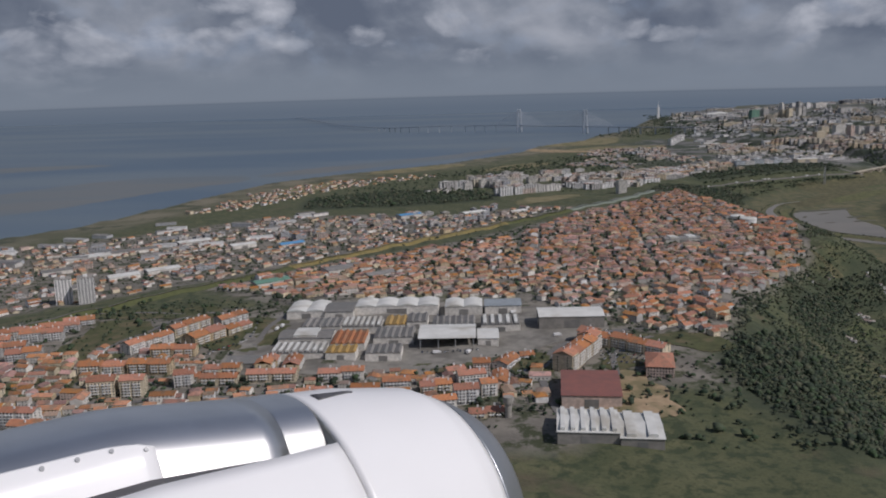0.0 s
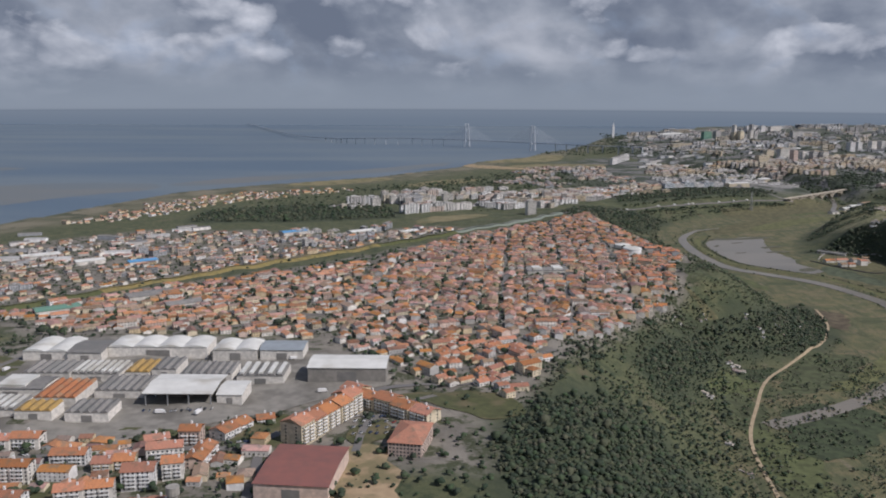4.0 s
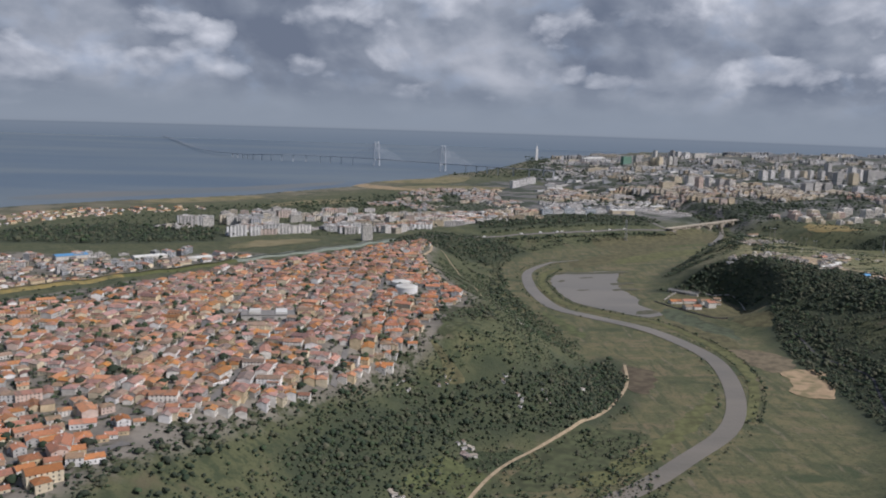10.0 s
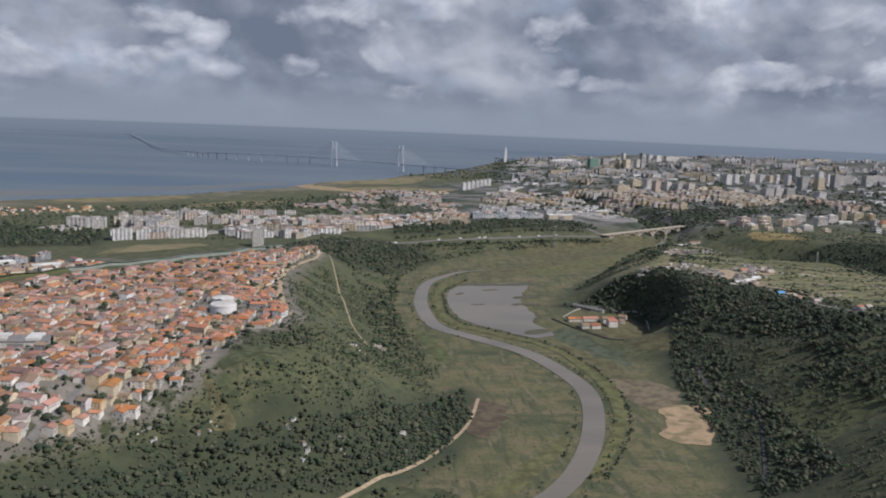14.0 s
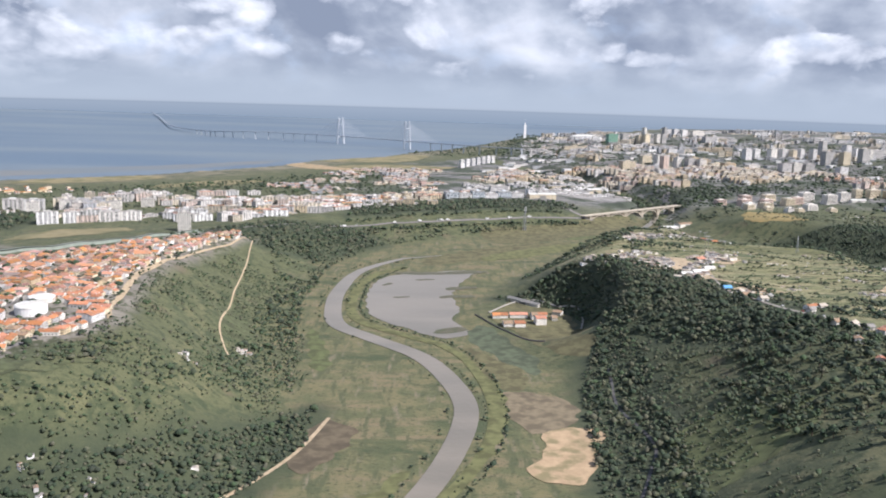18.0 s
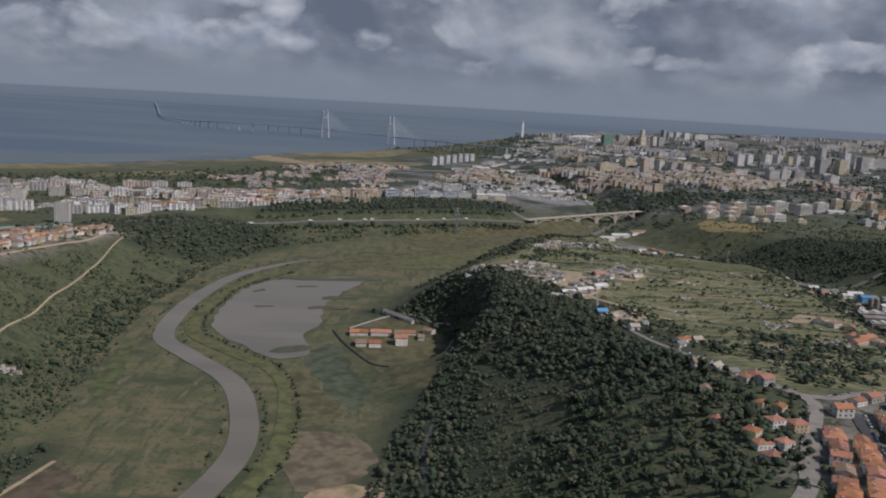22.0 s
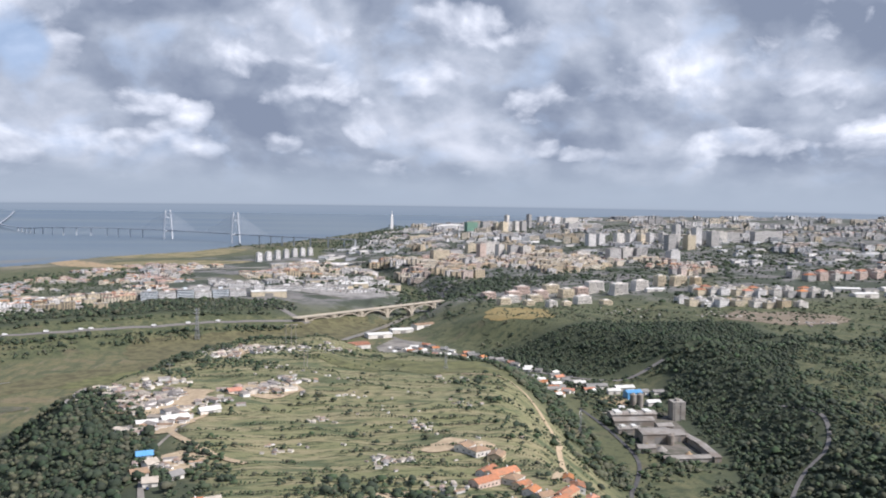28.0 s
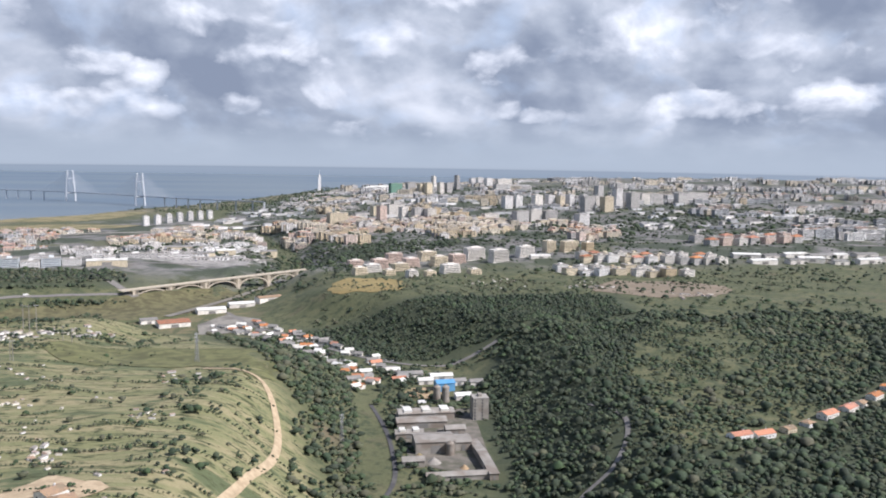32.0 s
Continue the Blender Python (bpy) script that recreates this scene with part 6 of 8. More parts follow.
for x, y, fl in [(470, 1702, 6), (484, 1710, 6), (498, 1720, 7), (510, 1736, 6), (522, 1750, 7), (534, 1764, 6), (500, 1700, 4), (545, 1735, 4), (455, 1640, 3), (472, 1648, 3), (490, 1662, 3)]:
    block(x, y, 14, 11, fl, 0.6, int(r.choice([1, 1, 0])), "tile" if fl < 4 else "flat", label="cream apartment block above the ridge street", group="cream ridge blocks")
for x, y, w, fl in [(60, 1550, 16, 9), (85, 1530, 18, 8), (120, 1560, 16, 8), (150, 1600, 18, 7), (30, 1520, 14, 9), (41, 1600, 12, 10), (52, 1580, 14, 9), (109, 1690, 14, 9), (125, 1680, 12, 8), (80, 1640, 30, 5), (10, 1560, 12, 8)]:
    block(x, y, w, 12, fl, 0.3, 0, label="white tower block in the lower town", group="white towers of the lower town")
for x, y, w, h, tint in [(1152, 3330, 38, 36, roof_green), (1199, 3352, 27, 36, 5), (1215, 3215, 15, 30, 1), (1235, 3205, 18, 33, 1), (1271, 3208, 14, 33, 0), (1297, 3237, 17, 29, 5), (1272, 3380, 9, 50, 0), (1349, 3412, 10, 48, 5), (1455, 3745, 21, 28, 2), (1476, 3720, 24, 30, 2), (1505, 3712, 24, 25, 2), (1560, 3720, 60, 22, 0), (1476, 3269, 90, 22, 5)]:
    block(x, y, w, 16, int(h / 1.9), 0.45, tint, label="tall office tower on the skyline", group="skyline towers", storey=1.9, gap=2.4)
for x, y, w, h, t_ in [(1332, 2584, 21, 27, 2), (1356, 2590, 17, 27, 2), (1402, 2600, 21, 27, 0), (1432, 2606, 18, 26, 2), (1454, 2598, 13, 24, 1), (1480, 2615, 13, 26, 2), (1508, 2605, 14, 25, 2), (1535, 2600, 12, 24, 0), (1570, 2690, 16, 42, 5), (1567, 2552, 19, 40, 2), (1596, 2560, 19, 34, 2), (1640, 2590, 26, 27, 0), (1673, 2612, 44, 26, 5), (1768, 2630, 98, 25, 5), (1462, 2425, 28, 34, 5), (1500, 2420, 24, 32, 1), (1580, 2490, 26, 36, 5)]:
    block(x, y, w, 15, int(h / 1.9), 0.45, t_, label="tall white slab block on the far slope", group="white slabs on the slope", storey=1.9, gap=2.4, window=1.1)
for x, y, w, h, t_ in [(1280, 2224, 26, 24, 5), (1306, 2232, 24, 24, 0), (1334, 2236, 26, 23, 5), (1372, 2165, 22, 20, 2), (1182, 2286, 30, 19, 3), (1217, 2276, 38, 10, 3), (1079, 2440, 34, 24, 0), (1046, 2460, 26, 20, 1), (1128, 2358, 16, 24, 3), (1146, 2345, 15, 23, 3), (964, 2290, 34, 22, 1), (1042, 2285, 13, 32, 4), (1085, 2333, 13, 26, 0), (1110, 2322, 20, 25, 5), (1132, 2315, 18, 24, 0), (1172, 2330, 40, 16, 1), (982, 3063, 80, 14, 1), (1330, 2200, 60, 9, 1), (1240, 2300, 30, 15, 0)]:
    block(x, y, w, 15, max(2, int(h / 1.8)), 0.4, t_, label="large pale block in the middle of the city", group="large city blocks", storey=1.8, gap=2.4, window=1.1)

# stepped terraces of flats above the wooded hill
def terrace(x, y, w, d, floors, turn, tint, label, group):
    """Flats that step back in decks, with long dark balcony bands."""
    b = Build()
    b.box(-w / 2, -d / 2, -4, w / 2, d / 2, 1.75)
    ob = thing("terraced_block", b, walls_obj[tint], Matrix.Translation((x, y, gz(x, y))) @ Matrix.Rotation(turn, 4, "Z"), label, "building", group)
    for f in range(floors):
        k = 1 - min(f, 3) * 0.035
        if f:
            fb = Build()
            fb.box(-w / 2 * k, -d / 2 * k, f * 1.75, w / 2 * k, d / 2 * k, f * 1.75 + 1.75)
            part("storey", fb, walls_obj[tint], ob)
        for s_ in (-1, 1):
            y0 = s_ * d / 2 * k
            wb = Build()
            wb.box(-w / 2 * k + 0.8, y0 - 0.05, f * 1.75 + 0.8, w / 2 * k - 0.8, y0 + 0.05, f * 1.75 + 1.4, 0, True)
            part("window_band", wb, glass, ob, "dark window band")
            if f:
                pb = Build()
                pb.box(-w / 2 * k - 0.3, y0 + s_ * 0.7 - 0.1, f * 1.75 - 0.15, w / 2 * k + 0.3, y0 + s_ * 0.7 + 0.1, f * 1.75 + 0.6, 0, True)
                pb.box(-w / 2 * k - 0.3, min(y0, y0 + s_ * 0.7), f * 1.75 - 0.15, w / 2 * k + 0.3, max(y0, y0 + s_ * 0.7), f * 1.75, 0, True)
                part("balcony_deck", pb, walls_obj[tint], ob)
    sb = Build()
    sb.box(-w * 0.2, -d * 0.2, floors * 1.75, w * 0.2, d * 0.2, floors * 1.75 + 1.3)
    part("stair_head", sb, walls_obj[0], ob)
    return ob


for x, y, w, d, fl, t_ in [(975, 1602, 15, 11, 4, 0), (989, 1639, 20, 13, 5, 1), (1005, 1612, 12, 10, 3, 0), (1020, 1655, 20, 13, 5, 0), (1026, 1590, 12, 10, 4, 1), (1045, 1600, 12, 9, 3, 0), (1068, 1619, 22, 12, 5, 1), (1090, 1600, 14, 10, 3, 0), (1000, 1690, 20, 14, 6, 5), (1035, 1695, 20, 14, 6, 5), (1066, 1690, 20, 14, 6, 0), (1090, 1715, 20, 14, 6, 5), (1114, 1739, 28, 14, 8, 1), (1137, 1709, 24, 14, 8, 1), (1177, 1749, 24, 13, 7, 1), (1216, 1785, 16, 12, 8, 0), (1241, 1783, 26, 12, 7, 4), (1262, 1775, 14, 12, 7, 2), (1020, 1740, 22, 13, 6, 5), (1060, 1750, 24, 13, 6, 0), (975, 1720, 20, 12, 5, 5)]:
    terrace(x, y, w * 0.88, d * 0.9, fl, 0.35, (1, 0, 3, 3, 1, 4)[t_], "stepped cream apartment block above the wooded hill", "cream terrace blocks")
hall(1190, 1728, 24, 9, 3, 0.1, roof_white, "low white-roofed hall between apartment blocks", "gable", W, group="low halls of the suburb", name="hall_building")
for k in range(15):
    x, y = 1190 + (k % 8) * 16 + r.normal(0, 1.5), 1600 + (k // 8) * 26 - (k % 8) * 4
    block(x, y, 13, 10, 5 - k % 2, 0.3, int(r.choice([1, 0, 2, 0, 3])), label="cream five-storey block in a long row", group="long row of cream blocks")
for k in range(22):
    x, y = 1235 + (k % 11) * 15 + r.normal(0, 2), 1690 + (k // 11) * 28 - (k % 11) * 2
    block(x, y, 13, 10, 5, 0.3, int(r.choice([1, 0, 2, 5])), "tile" if k % 4 == 0 else "flat", label="grey and cream block in a long row", group="second row of pale blocks")
for k in range(14):
    x, y = 1440 + (k % 7) * 22 + r.normal(0, 3), 1815 + (k // 7) * 34 + (k % 7) * 4
    block(x, y, 17, 11, 6, 0.4, int(r.choice([5, 4, 0])), "tile" if k % 3 == 0 else "flat", label="dull pink and grey block on the far slope", group="far pink blocks")
for k in range(12):
    x, y = 1440 + (k % 6) * 30 + r.normal(0, 4), 1672 + (k // 6) * 40 + r.normal(0, 5)
    hall(x, y, r.uniform(18, 34), r.uniform(12, 18), 4.5, r.choice([0.1, -0.2]), (roof_white, roof_grey, roof_white, roof_grey)[k % 4], "long industrial hall with pale metal roof", "gable", W, group="halls of the far estate", name="industrial_hall")

# ---- the wide city as joined masses ----
def block_shape(f, plain=False):
    b = Build()
    b.box(-6, -6, -4, 6, 6, f * 1.6)
    for k in range(f):
        z = k * 1.6 + 0.5
        for s_ in (-1, 1):
            for u, v in ((-5.4, 5.4),) if plain else ((-4.8, -2.9), (-1.9, -0.4), (0.4, 1.9), (2.9, 4.8)):
                b.pane(*((u, -6.06, z, v, -6.06) if s_ < 0 else (v, 6.06, z, u, 6.06)), z + 0.8)
                b.pane(*((-6.06, v, z, -6.06, u) if s_ < 0 else (6.06, u, z, 6.06, v)), z + 0.8)
    b.box(-6.1, -6.1, f * 1.6, 6.1, 6.1, f * 1.6 + 0.3, 2)
    b.box(-2, -2, f * 1.6 + 0.3, 2, 2, f * 1.6 + 1.2, 0)
    return b


def city(area, estates, seed, floors, tints, label, plain=False, per=(5, 16), size=(9, 17), red=0.3):
    """Estates of like blocks in rows, with streets and green between them."""
    q = np.random.default_rng(seed)
    xs, ys = zip(*area)
    lists = {}
    for _ in range(estates):
        while True:
            cx, cy = q.uniform(min(xs), max(xs)), q.uniform(min(ys), max(ys))
            if inside(np.array([cx]), np.array([cy]), area)[0]:
                break
        a = q.choice([0.3, 0.45, 0.6, 0.2, 1.1])
        w, d, f, t = q.uniform(*size) * 0.72, q.uniform(6, 9), int(q.integers(*floors)), int(q.choice(tints))
        n_, cols = int(q.integers(*per)), int(q.integers(2, 6))
        for j in range(n_):
            u, v = (j % cols) * (w + q.choice([0.4, 0.4, 5])), (j // cols) * (d + 9)
            x, y = cx + u * math.cos(a) - v * math.sin(a), cy + u * math.sin(a) + v * math.cos(a)
            ff = max(1, f + int(q.integers(-1, 2)))
            tt = t if q.random() < 0.6 else int(q.choice(tints))
            lists.setdefault((ff, tt, bool(q.random() < red and ff < 7)), []).append((x, y, 0, a, w / 12, d / 12, 1.0))
    for (f, t, tiled), lst in lists.items():
        lst = np.array(lst)
        lst[:, 2] = ground_z(lst[:, 0], lst[:, 1])
        lst = lst[lst[:, 2] > 1.4]
        if len(lst):
            mass("city_blocks", block_shape(f, plain), [walls_hazed[t], glass, tile_isl if tiled else concrete], lst, label, "buildings")


city([(280, 1400), (430, 1540), (560, 1730), (520, 1800), (380, 1720), (200, 1500)], 24, 21, (2, 7), [0, 1, 2, 1, 3], "pale apartment blocks of the lower town", size=(18, 38), red=0.5, per=(3, 9))
city([(-20, 1500), (90, 1400), (240, 1420), (340, 1640), (180, 1760), (20, 1700)], 26, 22, (2, 9), [0, 2, 1, 2, 4, 5], "white apartment blocks of the lower town", size=(18, 36), red=0.35, per=(3, 9))
city([(340, 1700), (560, 1900), (600, 2300), (420, 2300), (240, 1900)], 34, 23, (1, 4), [0, 5, 1, 4], "low pale buildings toward the estuary", size=(9, 22), red=0.5)
city([(-380, 700), (-200, 800), (-60, 930), (80, 1055), (170, 1150), (110, 1230), (-120, 1240), (-420, 1130), (-520, 800)], 44, 40, (1, 5), [0, 5, 5, 1, 4], "grey and white buildings among the far houses", size=(8, 16), red=0.4, per=(2, 7))
halls_pale = material("pale_hall_roof", (0.42, 0.42, 0.41), 0.8, (0.34, 0.34, 0.33), 0.05, 0.25, "island")
halls_dull = material("dull_hall_roof", (0.24, 0.235, 0.23), 0.8, (0.19, 0.185, 0.18), 0.05, 0.25, "island")


def low_halls(area, n_, seed, label):
    """Long low halls with pale metal roofs, joined."""
    q = np.random.default_rng(seed)
    p = scatter_spots(area, n_, q)
    for k, rm in enumerate((halls_pale, roof_grey, halls_dull)):
        s_ = p[k::3]
        spots_ = np.stack([s_[:, 0], s_[:, 1], ground_z(s_[:, 0], s_[:, 1]), q.choice([0.1, 0.3, -0.3, 0.6], len(s_)), q.uniform(12, 34, len(s_)), q.uniform(7, 13, len(s_)), q.uniform(3, 5, len(s_))], -1)
        hb = Build()
        hb.box(-0.5, -0.5, -0.8, 0.5, 0.5, 1).gable(1, 1, 1.0, 0.22, 0.01, 0.03, 1)
        mass("industrial_halls", hb, [walls_hazed[(2, 5, 0)[k]], rm], spots_, label, "halls")


def scatter_spots(area, n_, q):
    xs, ys = zip(*area)
    p = np.stack([q.uniform(min(xs), max(xs), n_ * 4), q.uniform(min(ys), max(ys), n_ * 4)], -1)
    return p[inside(p[:, 0], p[:, 1], area)][:n_]


city([(1700, 2500), (2600, 2700), (3400, 3600), (2600, 4200), (1700, 3400)], 60, 41, (4, 11), [0, 1, 2, 5, 2], "white towers along the far skyline", True, (2, 7), (16, 34), 0.0)
city([(840, 2900), (960, 2800), (1000, 3500), (1000, 4500), (950, 4500), (890, 3900), (830, 3400)], 34, 42, (1, 6), [0, 1, 2, 5], "pale waterfront buildings", True, (3, 8), (14, 34), 0.1)
city([(640, 2700), (780, 2760), (900, 3250), (1010, 3760), (1180, 4160), (1400, 4500), (1350, 3900), (1080, 3300), (880, 2700)], 60, 43, (1, 5), [0, 1, 2, 5, 2], "low pale buildings of the waterfront", True, (3, 8), (16, 40), 0.15)
FAR_W = "pale city blocks in the distance"
city([(800, 2060), (960, 1960), (1180, 1950), (1280, 2120), (1240, 2290), (1000, 2320), (840, 2260)], 62, 24, (3, 8), [1, 1, 4, 3, 3, 0], "warm cream apartment blocks beyond the viaduct", red=0.2, per=(6, 18), size=(14, 26))
city([(640, 2010), (800, 1990), (830, 2200), (720, 2260), (640, 2200)], 16, 34, (2, 6), [1, 0, 3], "cream blocks near the elevated motorway", red=0.3, size=(16, 30))
city([(1280, 1900), (1440, 1880), (1500, 2000), (1300, 2080)], 7, 35, (3, 7), [0, 4, 1], "pink and white blocks by the ring road", red=0.6, size=(14, 26))
city([(880, 2480), (1280, 2420), (1500, 2440), (1900, 2600), (1900, 3000), (1500, 3200), (900, 3050)], 70, 25, (2, 9), [0, 1, 5, 2, 5, 3], FAR_W, True, size=(18, 48), per=(3, 9), red=0.12)
city([(1560, 1860), (1800, 1800), (2400, 2300), (3200, 3200), (2200, 3400), (1900, 2900), (1650, 2300)], 95, 26, (2, 9), [0, 1, 5, 5, 2, 4], "distant pale city blocks on the slope", True, size=(18, 44), per=(4, 10), red=0.2)
city([(960, 3150), (1500, 3200), (2200, 3300), (3200, 3200), (3600, 4200), (2400, 4600), (1100, 4500), (1000, 3900)], 120, 28, (3, 12), [0, 1, 5, 5, 2, 2], "far hazy city blocks on the horizon", True, (3, 10), (20, 50), 0.1)
city([(760, 1790), (850, 1850), (820, 1960), (640, 1960), (600, 1900)], 8, 27, (1, 4), [0, 2, 5], "low white commercial buildings beside the viaduct", size=(14, 34), red=0.0)
low_halls([(880, 2380), (1300, 2330), (1700, 2300), (1900, 2600), (1500, 3100), (1000, 3100)], 110, 36, "low industrial halls with pale roofs in the city")
low_halls([(1350, 2020), (1700, 1950), (1900, 2350), (1600, 2380), (1400, 2160)], 46, 37, "low industrial halls along the ring road")
low_halls([(640, 2240), (900, 2300), (980, 3200), (760, 2900), (640, 2500)], 46, 38, "low riverside halls with pale roofs")
low_halls([(-620, 1000), (-420, 900), (-300, 980), (-160, 1180), (-120, 1330), (-420, 1300)], 26, 39, "low industrial halls with pale roofs on the plain")
for x, y, w, d_, rm in [(704, 1732, 42, 16, roof_white), (762, 1914, 50, 18, roof_grey), (814, 1890, 24, 16, roof_white), (860, 1960, 30, 16, roof_grey), (790, 1850, 30, 14, roof_grey)]:
    hall(x, y, w, d_, 5.5, 0.2, rm, "broad commercial hall beside the motorway junction", "gable", walls_obj[1], group="commercial halls", name="commercial_hall")
sheet("car_park", [(720, 1800), (800, 1770), (850, 1800), (830, 1860), (760, 1880), (715, 1850)], material("pale_paving", (0.32, 0.31, 0.29), 0.9, (0.26, 0.25, 0.235), 0.2, stain=(0.20, 0.195, 0.18), stain_scale=0.06), "wide pale paved car park", "car park", ragged=2.0)
for pts_, w_ in [([(905, 1750), (930, 1850), (960, 1920), (1060, 1930), (1200, 1900), (1400, 1870), (1700, 1790)], 11), ([(1250, 2360), (1400, 2130), (1560, 2030), (1900, 1990)], 14), ([(760, 1606), (700, 1680), (740, 1760), (850, 1790), (905, 1745)], 8), ([(1300, 2480), (1500, 2330), (1750, 2260), (2200, 2260)], 12)]:
    ribbon("road", pts_, w_, road_pale, "pale city ring road between buildings", step=14)
ribbon("elevated_road", [(410, 1900), (388, 2010), (374, 2100), (397, 2153), (444, 2180), (514, 2203), (573, 2238), (646, 2262), (734, 2318), (831, 2399), (1000, 2480), (1500, 2540), (2100, 2430)], 14, concrete, "pale elevated motorway near the estuary shore", z=9.0, step=20)
for p in curve([(388, 2010), (374, 2100), (397, 2153), (444, 2180), (514, 2203), (573, 2238), (646, 2262), (734, 2318)], 24):
    b = Build()
    b.box(p.x - 1.2, p.y - 3, -2, p.x + 1.2, p.y + 3, 8.8)
    thing("road_pier", b, concrete, Matrix(), "grey concrete pier under the elevated motorway", "pier", "motorway piers")

# ---- the works in the side valley ----
works_ground = material("dusty_works_ground", (0.17, 0.155, 0.13), 0.95, (0.12, 0.112, 0.098), 0.2, stain=(0.085, 0.085, 0.06), stain_scale=0.1, stain_from=0.52)
WG = "concrete works buildings"
works_roof = material("dusty_works_roof", (0.29, 0.275, 0.25), 0.9, (0.22, 0.21, 0.19), 0.2, 0.15, stain=(0.19, 0.165, 0.14), stain_scale=0.12, stain_from=0.54)
works_wall = material("stained_works_wall", (0.33, 0.31, 0.28), 0.9, (0.25, 0.235, 0.21), 0.3, 0.1, stain=(0.21, 0.18, 0.15), stain_scale=0.12, stain_from=0.55)
for x, y, w, d_, h, rb_, lab in [(994, 1197, 30, 10, 4, 3, "long low grey works hall with roof lights"), (990, 1183, 26, 9, 3.6, 0, "low grey works hall with stained roof"), (992, 1147, 19, 14, 6, 0, "square concrete works block"), (1006, 1149, 8, 12, 4.5, 0, "grey annex of the works"), (1013, 1128, 4, 46, 3, 0, "long narrow conveyor shed of the works"), (998, 1108, 28, 4, 2.4, 0, "low grey shed along the works yard"), (982, 1166, 14, 7, 3, 2, "small grey works shed"), (1006, 1170, 10, 7, 3.4, 0, "small grey works shed"), (980, 1126, 10, 6, 3, 0, "small grey works shed")]:
    hall(x, y, w, d_, h, 0.04, works_roof, lab, "gable", works_wall, rb_, WG, "works_hall")
block(1023, 1194, 8.5, 8.5, 7, 0.04, works_wall, label="tall grey concrete silo house", group=WG, storey=1.7, gap=4)
for x, y, w, d_, rm in [(994, 1284, 16, 6, roof_grey), (1013, 1276, 14, 7, roof_white), (1022, 1262, 9, 6, roof_grey), (1002, 1266, 9, 5, roof_white), (1020, 1232, 9, 7, roof_white), (984, 1296, 9, 5, roof_white), (1032, 1256, 8, 5, roof_grey)]:
    hall(x, y, w, d_, 2.8, 0.1, rm, "small mixed shed above the works", "gable", W, group="valley sheds", name="shed")
hall(1012, 1252, 11, 9, 5, 0.1, roof_blue, "small shed with bright blue roof", "gable", roof_blue, group="valley sheds", name="shed")
sheet("sand_patch", [(988, 1240), (1002, 1232), (1010, 1243), (1004, 1256), (990, 1254)], sand, "orange sand heap beside the works", "sand")
for x, y, rr, hh in [(1004, 1226, 2.2, 9), (1009, 1226, 2.2, 9), (999, 1138, 2.0, 6)]:
    b = Build()
    b.tube(0, 0, -1, hh, rr, rr, 14).tube(0, 0, hh, hh + 1.2, rr, 0.3, 14)
    thing("silo", b, works_wall, Matrix.Translation((x, y, gz(x, y))), "stained grey concrete silo beside the works", "silo", "works silos")
for x, y, rr, hh in [(984, 1136, 4, 2.2), (990, 1128, 5, 2.8), (1003, 1120, 3.5, 2.0), (982, 1214, 4, 2.4)]:
    b = Build()
    b.tube(0, 0, -1, hh, rr, 0.4, 12)
    thing("gravel_mound", b, sand if hh < 2.3 else concrete, Matrix.Translation((x, y, gz(x, y))), "conical mound of gravel in the works yard", "gravel mound", "works mounds")
sheet("works_yard", [(978, 1206), (979, 1128), (1004, 1112), (1016, 1114), (1022, 1212)], works_ground, "dusty grey-brown works yard", "yard", round_=False)
hall(836, 1560, 26, 14, 4, 0.3, roof_white, "long low depot with white roof", "gable", W, group="depots by the viaduct", name="depot")
hall(861, 1588, 24, 12, 4, 0.3, roof_white, "low depot with white roof", "gable", W, group="depots by the viaduct", name="depot")
hall(812, 1499, 26, 18, 4.0, 0.35, tile_obj, "depot with bright orange roof", "gable", W, group="depots by the viaduct", name="depot")
hall(789, 1513, 14, 11, 3.5, 0.35, roof_grey, "small depot with grey roof", "gable", W, group="depots by the viaduct", name="depot")
hall(886, 1602, 24, 12, 3.5, 0.5, tile_old, "long low depot with brown roof", "gable", W, group="depots by the viaduct", name="depot")
sheet("depot_yard", [(832, 1500), (841, 1448), (872, 1465), (884, 1520), (852, 1548)], paving, "grey depot yard with stored goods", "yard", round_=False)
q = np.random.default_rng(31)
road_pts = curve([(872, 1500), (886, 1470), (911, 1432), (934, 1390), (956, 1345), (972, 1300), (976, 1262)], 8)
for p in road_pts:
    for s_ in (-9, 9, -18):
        if q.random() < 0.85:
            hall(p.x + s_ * 0.9 + q.normal(0, 2), p.y + s_ * 0.5 + q.normal(0, 2), q.uniform(4, 9), q.uniform(3, 5), 2.0, q.uniform(-0.9, 0.9), (roof_white, roof_grey, roof_grey, tile_obj)[int(q.integers(0, 4))], "small pale shed beside the valley road", "gable", W, group="sheds along the valley road", name="shed")

